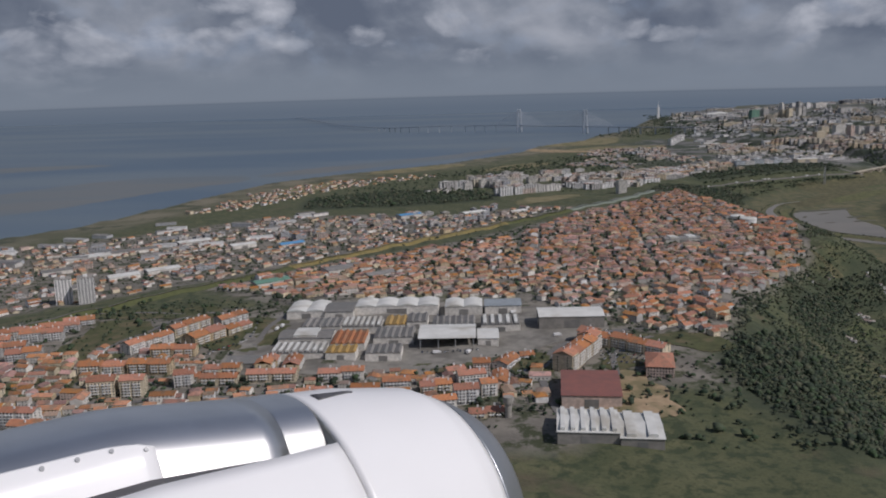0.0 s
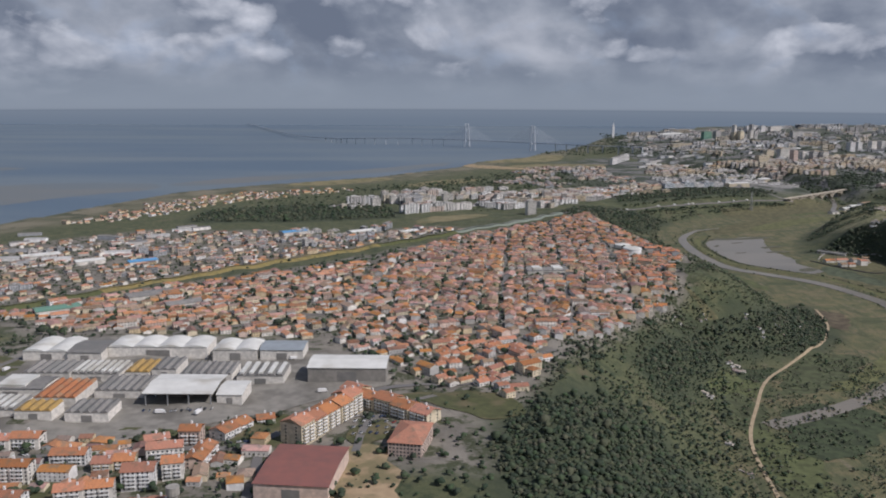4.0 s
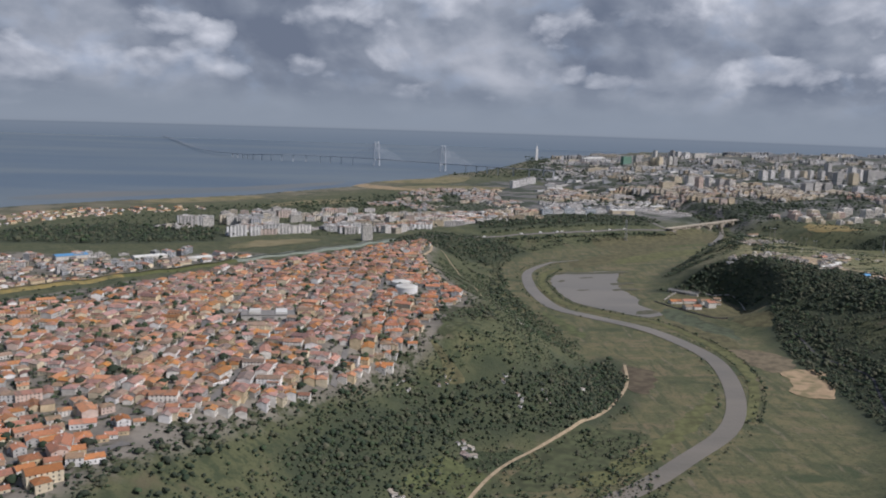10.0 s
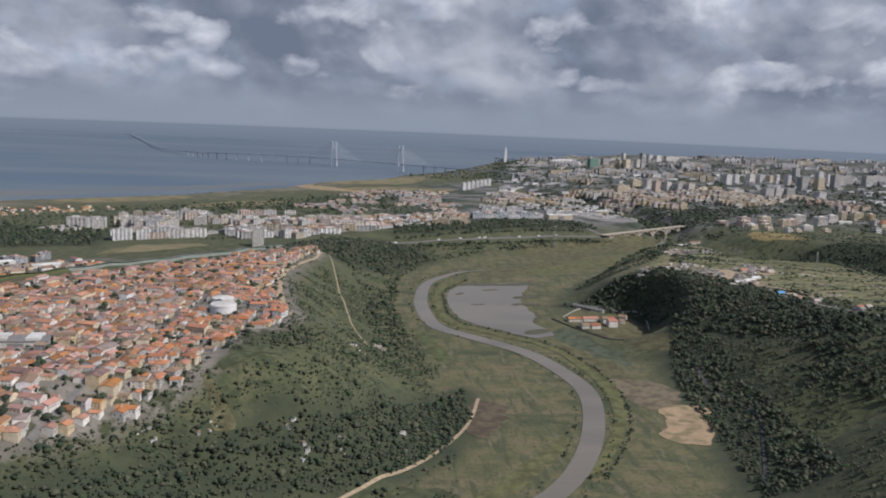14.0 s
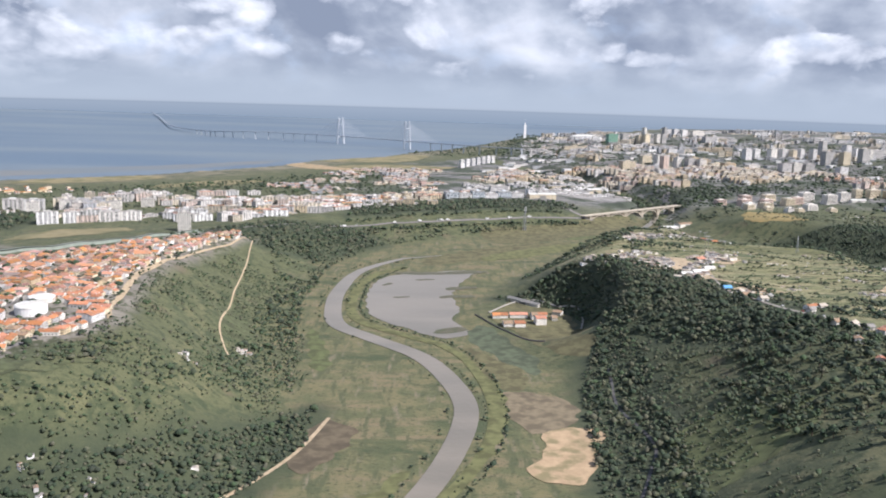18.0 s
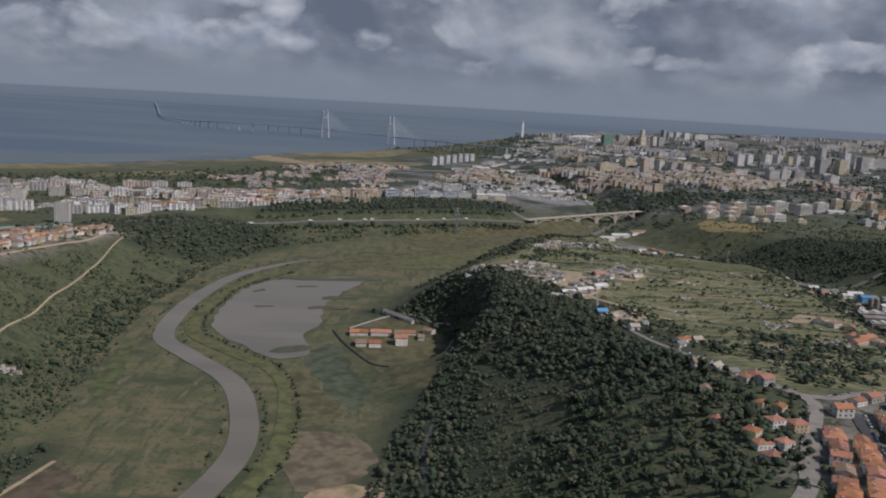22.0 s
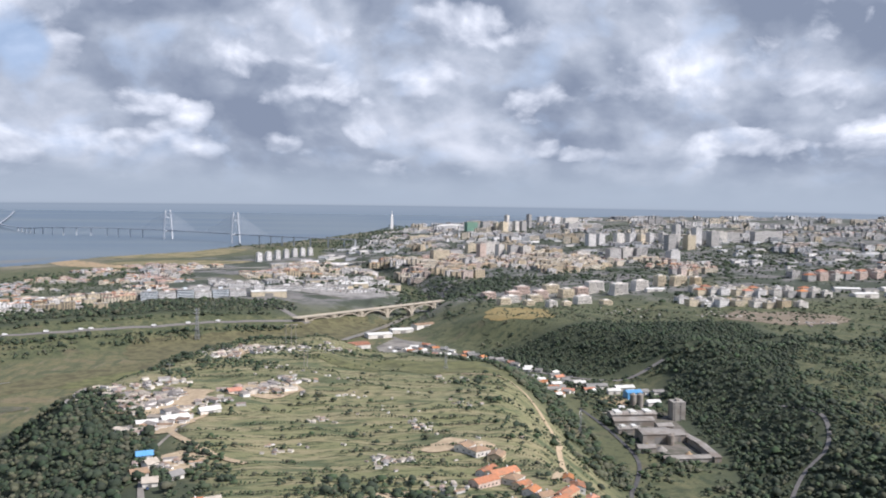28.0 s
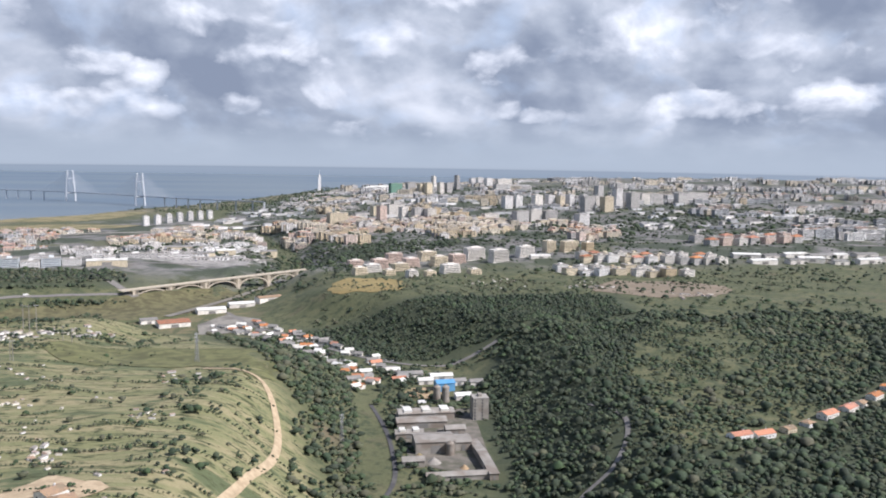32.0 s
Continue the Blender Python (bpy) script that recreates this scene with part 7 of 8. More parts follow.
# ---- the old farm by the pond ----
for x, y, w, d, h, a in [(583, 1085, 6, 8, 2.8, 0.1), (589, 1086, 6, 8, 2.8, 0.1), (601, 1087, 14, 6, 3.0, 0.08), (590, 1061, 7, 9, 3.0, 0.1), (599, 1061, 8, 9, 3.2, 0.1), (616, 1068, 8, 9, 5.6, 0.1), (613, 1083, 5, 9, 4.2, 0.1), (634, 1097, 7, 6, 3.0, -0.5), (629, 1083, 4, 10, 2.2, 0.0), (620, 1092, 9, 4, 2.0, 0.1)]:
    b = house_walls(w, d, h, 1.3, windows=w < 8)
    ob = thing("farm_building", b, [walls_obj[0], glass], Matrix.Translation((x, y, gz(x, y))) @ Matrix.Rotation(a, 4, "Z"), "old ruined farm building with red tile roof", "farm building", "old farm")
    rb = Build()
    rb.gable(w, d, h, 1.3)
    part("roof", rb, tile_old if w in (7, 4, 5) else tile_obj, ob, "weathered red tile roof")
hall(611, 1133, 34, 5, 2.6, -0.82, roof_grey, "long grey-roofed barn behind the old farm", "gable", walls_obj[0], 0, "old farm", "barn")
# low dark bar added in place of a ditch and hedge line
border_line = curve([(567, 1094), (579, 1062), (598, 1026), (612, 1012)], 4)
b = Build()
for p, s_ in zip(border_line[:-1], border_line[1:]):
    b.beam((p.x, p.y, gz(p.x, p.y) + 0.4), (s_.x, s_.y, gz(s_.x, s_.y) + 0.4), 0.7)
thing("farm_wall", b, asphalt, Matrix(), "dark ditch and hedge line between farm and pond", "wall")
border_line = curve([(578, 1098), (610, 1140), (640, 1115), (652, 1090), (645, 1050)], 4)
b = Build()
for p, s_ in zip(border_line[:-1], border_line[1:]):
    b.beam((p.x, p.y, gz(p.x, p.y) + 0.6), (s_.x, s_.y, gz(s_.x, s_.y) + 0.6), 0.8)
thing("farm_wall", b, concrete, Matrix(), "grey stone wall round the old farm", "wall")

# ---- low brown and blue huts along the ridge lane ----
shed_tan = material("tan_shed_roof", (0.46, 0.41, 0.34), 0.85, (0.36, 0.32, 0.26), 0.4, 0.35, "island")
for x, y, w, d_, a, rm in [(734, 998, 6, 4, 0.3, roof_blue), (739, 986, 5, 4, 0.9, shed_tan), (738, 973, 6, 4.5, 0.5, tile_old), (745, 961, 5, 5, 0.2, shed_tan), (752, 969, 5, 3.5, 0.8, roof_grey), (771, 934, 5, 4, 0.4, shed_tan), (760, 924, 6, 3.5, 0.7, roof_grey), (758, 886, 7, 4.5, 0.4, tile_old), (764, 880, 6, 4, 0.8, shed_tan), (769, 872, 4, 4, 0.2, roof_grey), (733, 1058, 12, 6, 0.5, roof_white), (722, 1052, 9, 5, 0.3, roof_white), (746, 1074, 10, 5, 0.5, roof_white), (752, 1114, 7, 5, 0.4, tile_obj)]:
    hall(x, y, w, d_, 1.9, a, rm, "low makeshift hut with a patched roof on the ridge", "gable", W, group="ridge huts", name="hut")

# ---- shanty sheds of the garden village ----
shed_grey = material("grey_shed_roof", (0.27, 0.25, 0.23), 0.85, (0.21, 0.195, 0.18), 0.4, 0.35, "island")
shed_b = Build()
shed_b.box(-2, -1.5, -1.5, 2, 1.5, 1.5).gable(4, 3, 1.5, 0.4, 0.15, 0.1, 1)
spots = []
for cx, cy, n_, sp, big in [(711, 1086, 34, 12, 1.5), (714, 1115, 30, 13, 1.4), (725, 1048, 22, 10, 1.5), (742, 1088, 20, 11, 1.2), (765, 1125, 46, 17, 1.3), (729, 1247, 40, 12, 1.3), (744, 1264, 34, 12, 1.2), (768, 1266, 26, 13, 1.0), (792, 1290, 18, 14, 0.9), (690, 1125, 30, 14, 1.2), (667, 1142, 14, 9, 1.1), (706, 1144, 24, 12, 1.2), (733, 1062, 10, 5, 1.9), (776, 1150, 18, 10, 1.1), (790, 1170, 12, 30, 0.5), (840, 1080, 16, 44, 0.5), (850, 1000, 14, 34, 0.5), (845, 1040, 14, 7, 0.6), (800, 1060, 10, 6, 0.6), (830, 985, 18, 8, 0.7), (812, 1110, 8, 6, 0.5), (785, 1010, 10, 7, 0.6), (815, 930, 16, 14, 0.6), (850, 950, 14, 8, 0.7), (760, 1200, 8, 8, 0.6), (870, 1090, 8, 6, 0.6), (870, 920, 14, 14, 0.7), (750, 990, 16, 10, 0.9), (409, 958, 9, 4, 0.9), (1100, 1540, 24, 30, 0.6), (1180, 1500, 30, 20, 0.8), (1250, 1440, 20, 16, 1.0), (335, 694, 5, 4, 0.9), (336, 684, 4, 3, 1.1), (298, 626, 5, 4, 0.9), (363, 748, 5, 4, 0.8), (372, 738, 4, 5, 0.8), (388, 746, 4, 4, 0.8), (421, 786, 2, 2, 0.8), (325, 736, 4, 6, 0.7), (286, 560, 5, 6, 0.8), (282, 520, 4, 4, 0.8), (392, 880, 6, 6, 0.7), (300, 720, 5, 8, 0.6), (870, 1160, 8, 14, 0.7)]:
    for _ in range(n_):
        s_ = q.uniform(0.4, 0.95) * big
        spots.append((cx + q.normal(0, sp * 0.6), cy + q.normal(0, sp * 0.6), 0, q.uniform(0, 3), s_ * q.uniform(0.8, 1.7), s_, s_))
spots = np.array(spots)
spots[:, 2] = ground_z(spots[:, 0], spots[:, 1])
for k in range(3):
    mass("garden_sheds", shed_b, [walls_isl[(0, 2, 5)[k]], (shed_tan, shed_grey, tile_old)[k]], spots[k::3], "small makeshift sheds among garden plots", "sheds")

# ---- power line towers ----
def lattice_mesh(h):
    b = Build()
    w = h * 0.06
    lev = [0, 0.25, 0.45, 0.62, 0.76, 0.88, 1.0]
    for sx, sy in ((1, 1), (1, -1), (-1, 1), (-1, -1)):
        b.beam((sx * w, sy * w, -1), (sx * w * 0.15, sy * w * 0.15, h), h * 0.006)
    for a, c in zip(lev[:-1], lev[1:]):
        ra, rc = w * (1 - 0.85 * a), w * (1 - 0.85 * c)
        for s_ in (1, -1):
            for p_, q_ in (((-ra, s_ * ra, a * h), (rc, s_ * rc, c * h)), ((ra, s_ * ra, a * h), (-rc, s_ * rc, c * h)), ((s_ * ra, -ra, a * h), (s_ * rc, rc, c * h)), ((s_ * ra, ra, a * h), (s_ * rc, -rc, c * h))):
                b.beam(p_, q_, h * 0.0035)
    return b


for x, y, h in [(656, 1527, 32), (873, 1207, 16), (948, 1150, 14)]:
    ob = thing("power_pylon", lattice_mesh(h), steel, Matrix.Translation((x, y, gz(x, y))) @ Matrix.Rotation(0.6, 4, "Z"), "grey steel lattice power pylon on the hill", "power pylon", "power pylons")
    for f in (0.72, 0.84, 0.95):
        b = Build()
        b.beam((-h * 0.09, 0, h * f), (h * 0.09, 0, h * f), h * 0.005).beam((-h * 0.09, 0, h * f), (0, 0, h * (f + 0.04)), h * 0.004).beam((h * 0.09, 0, h * f), (0, 0, h * (f + 0.04)), h * 0.004)
        part("crossarm", b, steel, ob)
for x, y, h in [(724, 1207, 9.5), (708, 1164, 7.5), (765, 1273, 17), (769, 1271, 17), (772, 1274, 17), (783, 1197, 11), (785, 1195, 11), (794, 1248, 9), (799, 1247, 9)]:
    b = Build()
    b.tube(0, 0, -1, h, 0.22, 0.14, 8)
    ob = thing("pole", b, concrete, Matrix.Translation((x, y, gz(x, y))), "slim pale concrete power pole", "power pole", "power poles")
    b = Build()
    b.beam((-1.6, 0, h - 0.8), (1.6, 0, h - 0.8), 0.12)
    part("crossarm", b, steel, ob)

# ---- trees ----
def crown(clumps, seed, height, radius, low=0.25):
    """A ragged crown: rounded leaf clumps of uneven size about a dome, with gaps between them."""
    q = np.random.default_rng(seed)
    b = Build()
    k = max(1, round(clumps / 3.2))
    for j in range(k):
        a = j * 2.4 + q.uniform(-0.5, 0.5)
        rr = radius * (0.0 if k < 2 else 0.22 if j == 0 else q.uniform(0.35, 0.72))
        s = radius * (q.uniform(0.62, 0.80) if j == 0 else q.uniform(0.36, 0.58)) * (1.0 if k < 8 else 0.72)
        z = height * ((low + (1 - low) * 0.62) if j == 0 else low + (1 - low) * q.uniform(0.25, 0.62))
        c = Vector((rr * math.cos(a), rr * math.sin(a), z))
        rise = min(s * 0.9, height * 1.04 - z)
        pts = []
        for zz, g in ((-0.75, 0.86), (0.25, 0.92)):
            for t in range(5):
                t_ = (t + (0.5 if zz > 0 else 0)) * 2 * math.pi / 5 + q.uniform(-0.25, 0.25)
                g_ = s * g * q.uniform(0.62, 1.28)
                pts.append(c + Vector((g_ * math.cos(t_), g_ * math.sin(t_), zz * rise * q.uniform(0.8, 1.2))))
        pts.append(c + Vector((q.uniform(-0.2, 0.2) * s, q.uniform(-0.2, 0.2) * s, rise)))
        b.add(pts, [(t, (t + 1) % 5, 5 + t) for t in range(5)] + [((t + 1) % 5, 5 + (t + 1) % 5, 5 + t) for t in range(5)] + [(5 + t, 5 + (t + 1) % 5, 10) for t in range(5)])
    return b


def trunk(height, r):
    b = Build()
    b.tube(0, 0, -1.0, height * 0.55, r, r * 0.55, 6)
    for a in (0.4, 2.4, 4.5):
        b.beam((0, 0, height * 0.4), (math.cos(a) * height * 0.2, math.sin(a) * height * 0.2, height * 0.66), r * 0.35)
    return b


def scatter(area, spacing, seed, keep=1.0, clear=()):
    q = np.random.default_rng(seed)
    xs, ys = zip(*area)
    X_, Y_ = np.meshgrid(np.arange(min(xs), max(xs), spacing), np.arange(min(ys), max(ys), spacing))
    p = np.stack([X_.ravel(), Y_.ravel()], -1)
    p = p + q.uniform(-0.6, 0.6, p.shape) * spacing
    p = p[q.random(len(p)) < keep]
    p = p[inside(p[:, 0], p[:, 1], area)]
    for line_, w in clear:
        p = p[off_line(p[:, 0], p[:, 1], line_) > w]
    return p


def plant(p, seed, size, spread, mats, name, label, kinds, clumps=9, squash=0.74):
    """Sets trees on the spots p as joined masses, one for each shape."""
    q = np.random.default_rng(seed)
    pick = q.integers(0, kinds, len(p))
    for k in range(kinds):
        s = p[pick == k]
        if not len(s):
            continue
        h = size * np.clip(np.exp(q.normal(-0.08, spread, len(s))), 0.35, 2.4)
        spots = np.stack([s[:, 0], s[:, 1], ground_z(s[:, 0], s[:, 1]), q.uniform(0, 6.3, len(s)), h * q.uniform(0.85, 1.25, len(s)), h * q.uniform(0.85, 1.25, len(s)), h * squash], -1)
        mass(name, crown(clumps, seed * 10 + k, 1.0, 0.52, 0.1), [mats[k % len(mats)]], spots, label, "trees", smooth_=True)


ROADS_CLEAR = [([(358, 1245), (365, 1190), (373, 1110), (381, 1050), (387, 990), (405, 935)], 1.8), ([(341, 1210), (331, 1150), (329, 1025), (340, 932), (352, 882)], 3.5), ([(640, 921), (636, 885), (639, 848), (640, 817), (631, 792), (620, 765), (605, 730)], 1.4), ([(468, 827), (446, 773), (411, 728), (382, 707), (350, 667), (326, 620), (300, 560)], 3.0), ([(1110, 1079), (1141, 1088), (1186, 1114), (1235, 1152)], 6), ([(700, 700), (761, 771), (776, 808), (786, 842), (777, 854), (742, 960)], 6), ([(880, 1180), (914, 1152), (921, 1115), (918, 1049), (900, 960)], 5), ([(966, 1222), (971, 1180), (972, 1147), (970, 1108), (959, 1076), (950, 1056), (944, 1020)], 2.5), ([(998, 1200), (998, 1130)], 15), ([(1008, 1262), (1040, 1282)], 14), ([(1016, 1160), (1014, 1104)], 8), ([(1000, 1010), (1037, 1058), (1058, 1073), (1075, 1110)], 2.5), ([(911, 1438), (958, 1357), (988, 1325), (1057, 1317)], 4), ([(522, 1503), (611, 1549), (667, 1578), (719, 1598)], 5), ([(445, 1462), (522, 1503)], 5)]
CLEARINGS = [[(1167, 1314), (1300, 1340), (1290, 1250), (1200, 1150), (1135, 1085), (1092, 1078), (1090, 1115), (1113, 1210)], [(1225, 1330), (1310, 1325), (1260, 1240), (1190, 1185), (1170, 1200), (1210, 1260)], [(1085, 1030), (1160, 1095), (1120, 1090), (1075, 1050)]]
for j, w in enumerate(WOODS):
    sp, ht = [(2.7, 2.4), (2.7, 2.7), (2.8, 2.7), (2.9, 2.9), (3.8, 3.4), (3.8, 2.9), (2.9, 2.6), (2.8, 2.8), (6, 4.4)][j]
    p = scatter(w, sp, 40 + j, 0.9, ROADS_CLEAR)
    for c in CLEARINGS:
        p = p[~inside(p[:, 0], p[:, 1], c)]
    # Woods 2 and 3: dark trees, some cloud shade put into the leaf mix
    plant(p, 50 + j, ht, 0.4, [leaf_dark, leaf_dark, leaf_dark, leaf_mid] if j in (2, 3) else [leaf_dark, leaf_mid, leaf_dark, leaf_olive], "woodland", "dense dark green woodland on the slope", 4, 7 if j in (0, 1, 6, 7) else 5)
# scrub on the valley sides and the hills
VIL = [(750, 735), (760, 720), (870, 720), (866, 858), (795, 838), (770, 785)]


def scrub(area, spacing, seed, keep, size, mats, label, name="scrub", clumps=6):
    p = scatter(area, spacing, seed, keep, ROADS_CLEAR)
    p = p[~inside(p[:, 0], p[:, 1], VIL)]
    f = np.sin(p[:, 0] * 0.07 + 3 * np.sin(p[:, 1] * 0.02)) * np.sin(p[:, 1] * 0.06 + seed) + 0.7 * np.sin(p[:, 0] * 0.19 + 2 * np.sin(p[:, 1] * 0.11)) * np.sin(p[:, 1] * 0.23 + 1.5 * np.sin(p[:, 0] * 0.07))
    p = p[f > np.random.default_rng(seed).uniform(-0.75, 0.3, len(p))]
    plant(p, seed + 1, size, 0.5, mats, name, label, 3, clumps, 0.62)


scrub([(190, 470), (260, 420), (420, 560), (450, 740), (455, 900), (430, 1100), (420, 1180), (375, 1200), (352, 1200), (336, 1100), (336, 1000), (356, 880), (330, 800), (270, 690)], 2.5, 61, 1.0, 1.7, [leaf_olive, leaf_mid, leaf_mid], "olive-green scrub on the town slope", clumps=3)
scrub([(140, 330), (262, 330), (275, 480), (300, 590), (330, 700), (265, 690), (190, 570), (150, 470)], 2.7, 611, 0.95, 1.9, [leaf_mid, leaf_dark, leaf_dark], "dark scrub on the near hill", clumps=3)
scrub([(640, 760), (760, 840), (770, 930), (740, 1000), (650, 1010), (640, 900)], 2.3, 62, 0.85, 1.5, [leaf_mid, leaf_olive, leaf_dark], "bushes and small trees on the hillside", clumps=3)
scrub([(700, 480), (760, 640), (745, 800), (640, 800), (560, 640), (560, 480)], 2.6, 63, 0.75, 1.5, [leaf_mid, leaf_olive, leaf_mid], "bushes on the near hillside", clumps=3)
scrub(GARDENS, 8.0, 64, 0.5, 2.0, [leaf_dark, leaf_mid, leaf_olive], "bushes between garden plots")
hq = np.random.default_rng(640)
hedge = []
for y0 in np.arange(890, 1390, 8.5):
    x0, on = 640.0, True
    while x0 < 935:
        run = hq.uniform(8, 34)
        if hq.random() < 0.55:
            hedge += [(xx, y0 + 3.5 * math.sin(xx * 0.045 + y0) + hq.normal(0, 0.4)) for xx in np.arange(x0, x0 + run, 1.5)]
        x0 += run
hedge = np.array(hedge)
hedge = hedge[inside(hedge[:, 0], hedge[:, 1], GARDENS)]
hedge = hedge[~inside(hedge[:, 0], hedge[:, 1], [(785, 1244), (864, 1252), (903, 1237), (914, 1190), (905, 1160), (879, 1188), (816, 1195)])]
hedge = hedge[(hedge[:, 1] < 1080) | (np.sin(hedge[:, 0] * 0.11 + hedge[:, 1] * 0.4) > 0.1)]
plant(hedge, 641, 1.5, 0.4, [leaf_mid, leaf_olive, leaf_mid], "hedges", "low dark hedges between terraced garden plots", 3, 5)
scrub([(922, 1000), (955, 1000), (958, 1100), (953, 1340), (905, 1425), (850, 1400), (880, 1290), (925, 1170), (926, 1090)], 3.0, 65, 1.0, 3.0, [leaf_olive, leaf_mid, leaf_dark], "grey-green scrub on the valley side")
scrub([(975, 1110), (1000, 900), (1300, 900), (1350, 1300), (1180, 1330), (1240, 1240), (1110, 1135), (1040, 1125)], 4.6, 66, 0.95, 3.2, [leaf_mid, leaf_dark, leaf_olive], "trees and scrub on the far side of the valley")
scrub([(400, 890), (425, 900), (440, 960), (432, 1050), (422, 1150), (400, 1180), (396, 1080), (405, 985)], 3.2, 612, 0.8, 2.6, [leaf_dark, leaf_mid, leaf_mid], "trees at the foot of the town slope")
scrub([(925, 950), (1000, 940), (1010, 1100), (976, 1108), (958, 1108)], 3.0, 613, 1.0, 2.2, [leaf_mid, leaf_olive, leaf_mid], "green bushes below the works")
scrub([(925, 1170), (957, 1120), (957, 1230), (968, 1310), (935, 1390), (900, 1425), (885, 1320), (905, 1240)], 3.0, 614, 1.0, 2.6, [leaf_mid, leaf_dark, leaf_mid], "green trees down the valley side")
scrub([(1045, 1282), (1190, 1316), (1330, 1322), (1300, 1348), (1160, 1348), (1064, 1330)], 2.8, 615, 1.0, 3.0, [leaf_dark, leaf_mid, leaf_dark], "dark trees in the fold between the woods")
strip = np.array([(p.x, p.y) for p in curve([(382, 838), (404, 866), (428, 900), (452, 938)], 2.2)])
plant(strip + np.random.default_rng(616).normal(0, 1.0, strip.shape), 617, 2.4, 0.35, [leaf_dark, leaf_mid], "tree_row", "row of dark trees on the meadow edge", 2, 7)
scrub([(690, 750), (755, 770), (768, 850), (760, 900), (735, 950), (695, 900), (672, 830)], 3.4, 618, 0.9, 2.6, [leaf_dark, leaf_mid, leaf_mid], "trees and bushes above the village")
scrub([(930, 1460), (1180, 1450), (1190, 1540), (1010, 1580), (940, 1530)], 8, 67, 0.7, 2.2, [leaf_olive, leaf_mid], "bushes on the hill below the apartments")
scrub([(1180, 1330), (1330, 1290), (1400, 1420), (1260, 1420), (1190, 1440)], 7, 68, 0.9, 3.0, [leaf_mid, leaf_dark], "trees on the far hill")
scrub([(425, 1130), (432, 1280), (470, 1385), (560, 1475), (660, 1535), (745, 1580), (740, 1592), (660, 1562), (560, 1512), (440, 1445), (370, 1290), (390, 1180)], 3.6, 69, 0.95, 2.6, [leaf_mid, leaf_dark, leaf_olive], "scrub along the valley side")
scrub([(612, 1215), (640, 1200), (690, 1200), (715, 1225), (740, 1290), (800, 1320), (790, 1350), (720, 1320), (680, 1290), (640, 1255)], 3.2, 70, 1.0, 2.8, [leaf_dark, leaf_mid, leaf_dark], "bushes round the garden village")
scrub([(700, 1170), (715, 1150), (745, 1172), (775, 1200), (790, 1235), (760, 1242), (720, 1225)], 3.6, 623, 0.95, 2.5, [leaf_dark, leaf_mid, leaf_dark], "dark trees between the garden sheds")
scrub([(745, 1235), (800, 1240), (830, 1290), (800, 1310), (765, 1290)], 4.4, 624, 0.9, 2.2, [leaf_dark, leaf_mid], "trees round the far garden sheds")
scrub([(648, 800), (690, 770), (715, 795), (712, 870), (676, 950), (662, 930)], 2.6, 625, 0.9, 1.7, [leaf_mid, leaf_olive, leaf_mid], "orchard bushes on the shaded slope", clumps=3)
scrub([(-330, 590), (-240, 660), (-140, 780), (0, 900), (150, 1070), (110, 1090), (-40, 950), (-200, 790), (-330, 680)], 10, 71, 0.35, 2.6, [leaf_mid, leaf_dark], "trees along the motorway")
scrub([(800, 1640), (960, 1560), (980, 1700), (1000, 1850), (900, 1840)], 7, 72, 0.95, 3.4, [leaf_dark, leaf_mid], "dark trees beside the river gap")
belt = curve([(450, 1450), (526, 1490), (615, 1536), (672, 1564), (722, 1584), (752, 1594)], 2.6)
belt_up = curve([(430, 1468), (518, 1522), (605, 1566), (660, 1594), (715, 1614)], 2.6)
for j_, (ln_, off_) in enumerate(((belt, -4), (belt_up, 5))):
    pb = np.array([(p.x, p.y + off_) for p in ln_]) + rng.normal(0, 2.2, (len(ln_), 2))
    plant(pb, 73 + j_, 3.4, 0.4, [leaf_dark, leaf_mid], "roadside_trees", "row of dark trees beside the motorway", 2, 8)
scrub([(640, 1900), (900, 1800), (1250, 1800), (1400, 2300), (1000, 2350), (700, 2200)], 7.5, 74, 0.5, 4.6, [leaf_dark, leaf_mid], "dark trees between the city blocks", clumps=4)
scrub([(1150, 1600), (1500, 1500), (1900, 1900), (1500, 2200), (1250, 1850)], 8.5, 75, 0.5, 4.4, [leaf_dark, leaf_mid], "dark trees between far blocks", clumps=4)
scrub([(1280, 2090), (1600, 1900), (2200, 2000), (2300, 2300), (1700, 2420), (1350, 2200)], 8, 76, 0.5, 5.0, [leaf_dark, leaf_dark, leaf_mid], "dark park trees along the ring road", clumps=4)
scrub([(860, 1760), (960, 1740), (1080, 1830), (1150, 1930), (1000, 1960), (880, 1940)], 6, 77, 1.0, 4.6, [leaf_dark, leaf_mid], "dark grove behind the viaduct")
scrub([(930, 1440), (1180, 1450), (1420, 1460), (1500, 1640), (1250, 1560), (1020, 1580), (940, 1540)], 5.0, 78, 0.75, 2.4, [leaf_mid, leaf_dark, leaf_olive], "bushes on the terraced hill below the apartments")
scrub([(765, 925), (786, 872), (800, 858), (850, 864), (884, 862), (890, 885), (905, 950), (850, 965), (790, 960)], 3.4, 805, 0.95, 2.6, [leaf_dark, leaf_dark, leaf_mid], "dense dark bushes below the garden plots")
scrub([(740, 1020), (752, 985), (770, 920), (785, 890), (775, 960), (760, 1010)], 3.0, 806, 1.0, 2.4, [leaf_dark, leaf_mid], "bushes beside the ridge road")
scrub([(880, 1010), (925, 1060), (915, 1150), (890, 1200), (870, 1150), (880, 1080)], 4.4, 807, 0.8, 2.6, [leaf_dark, leaf_mid, leaf_dark], "trees on the edge of the ridge")
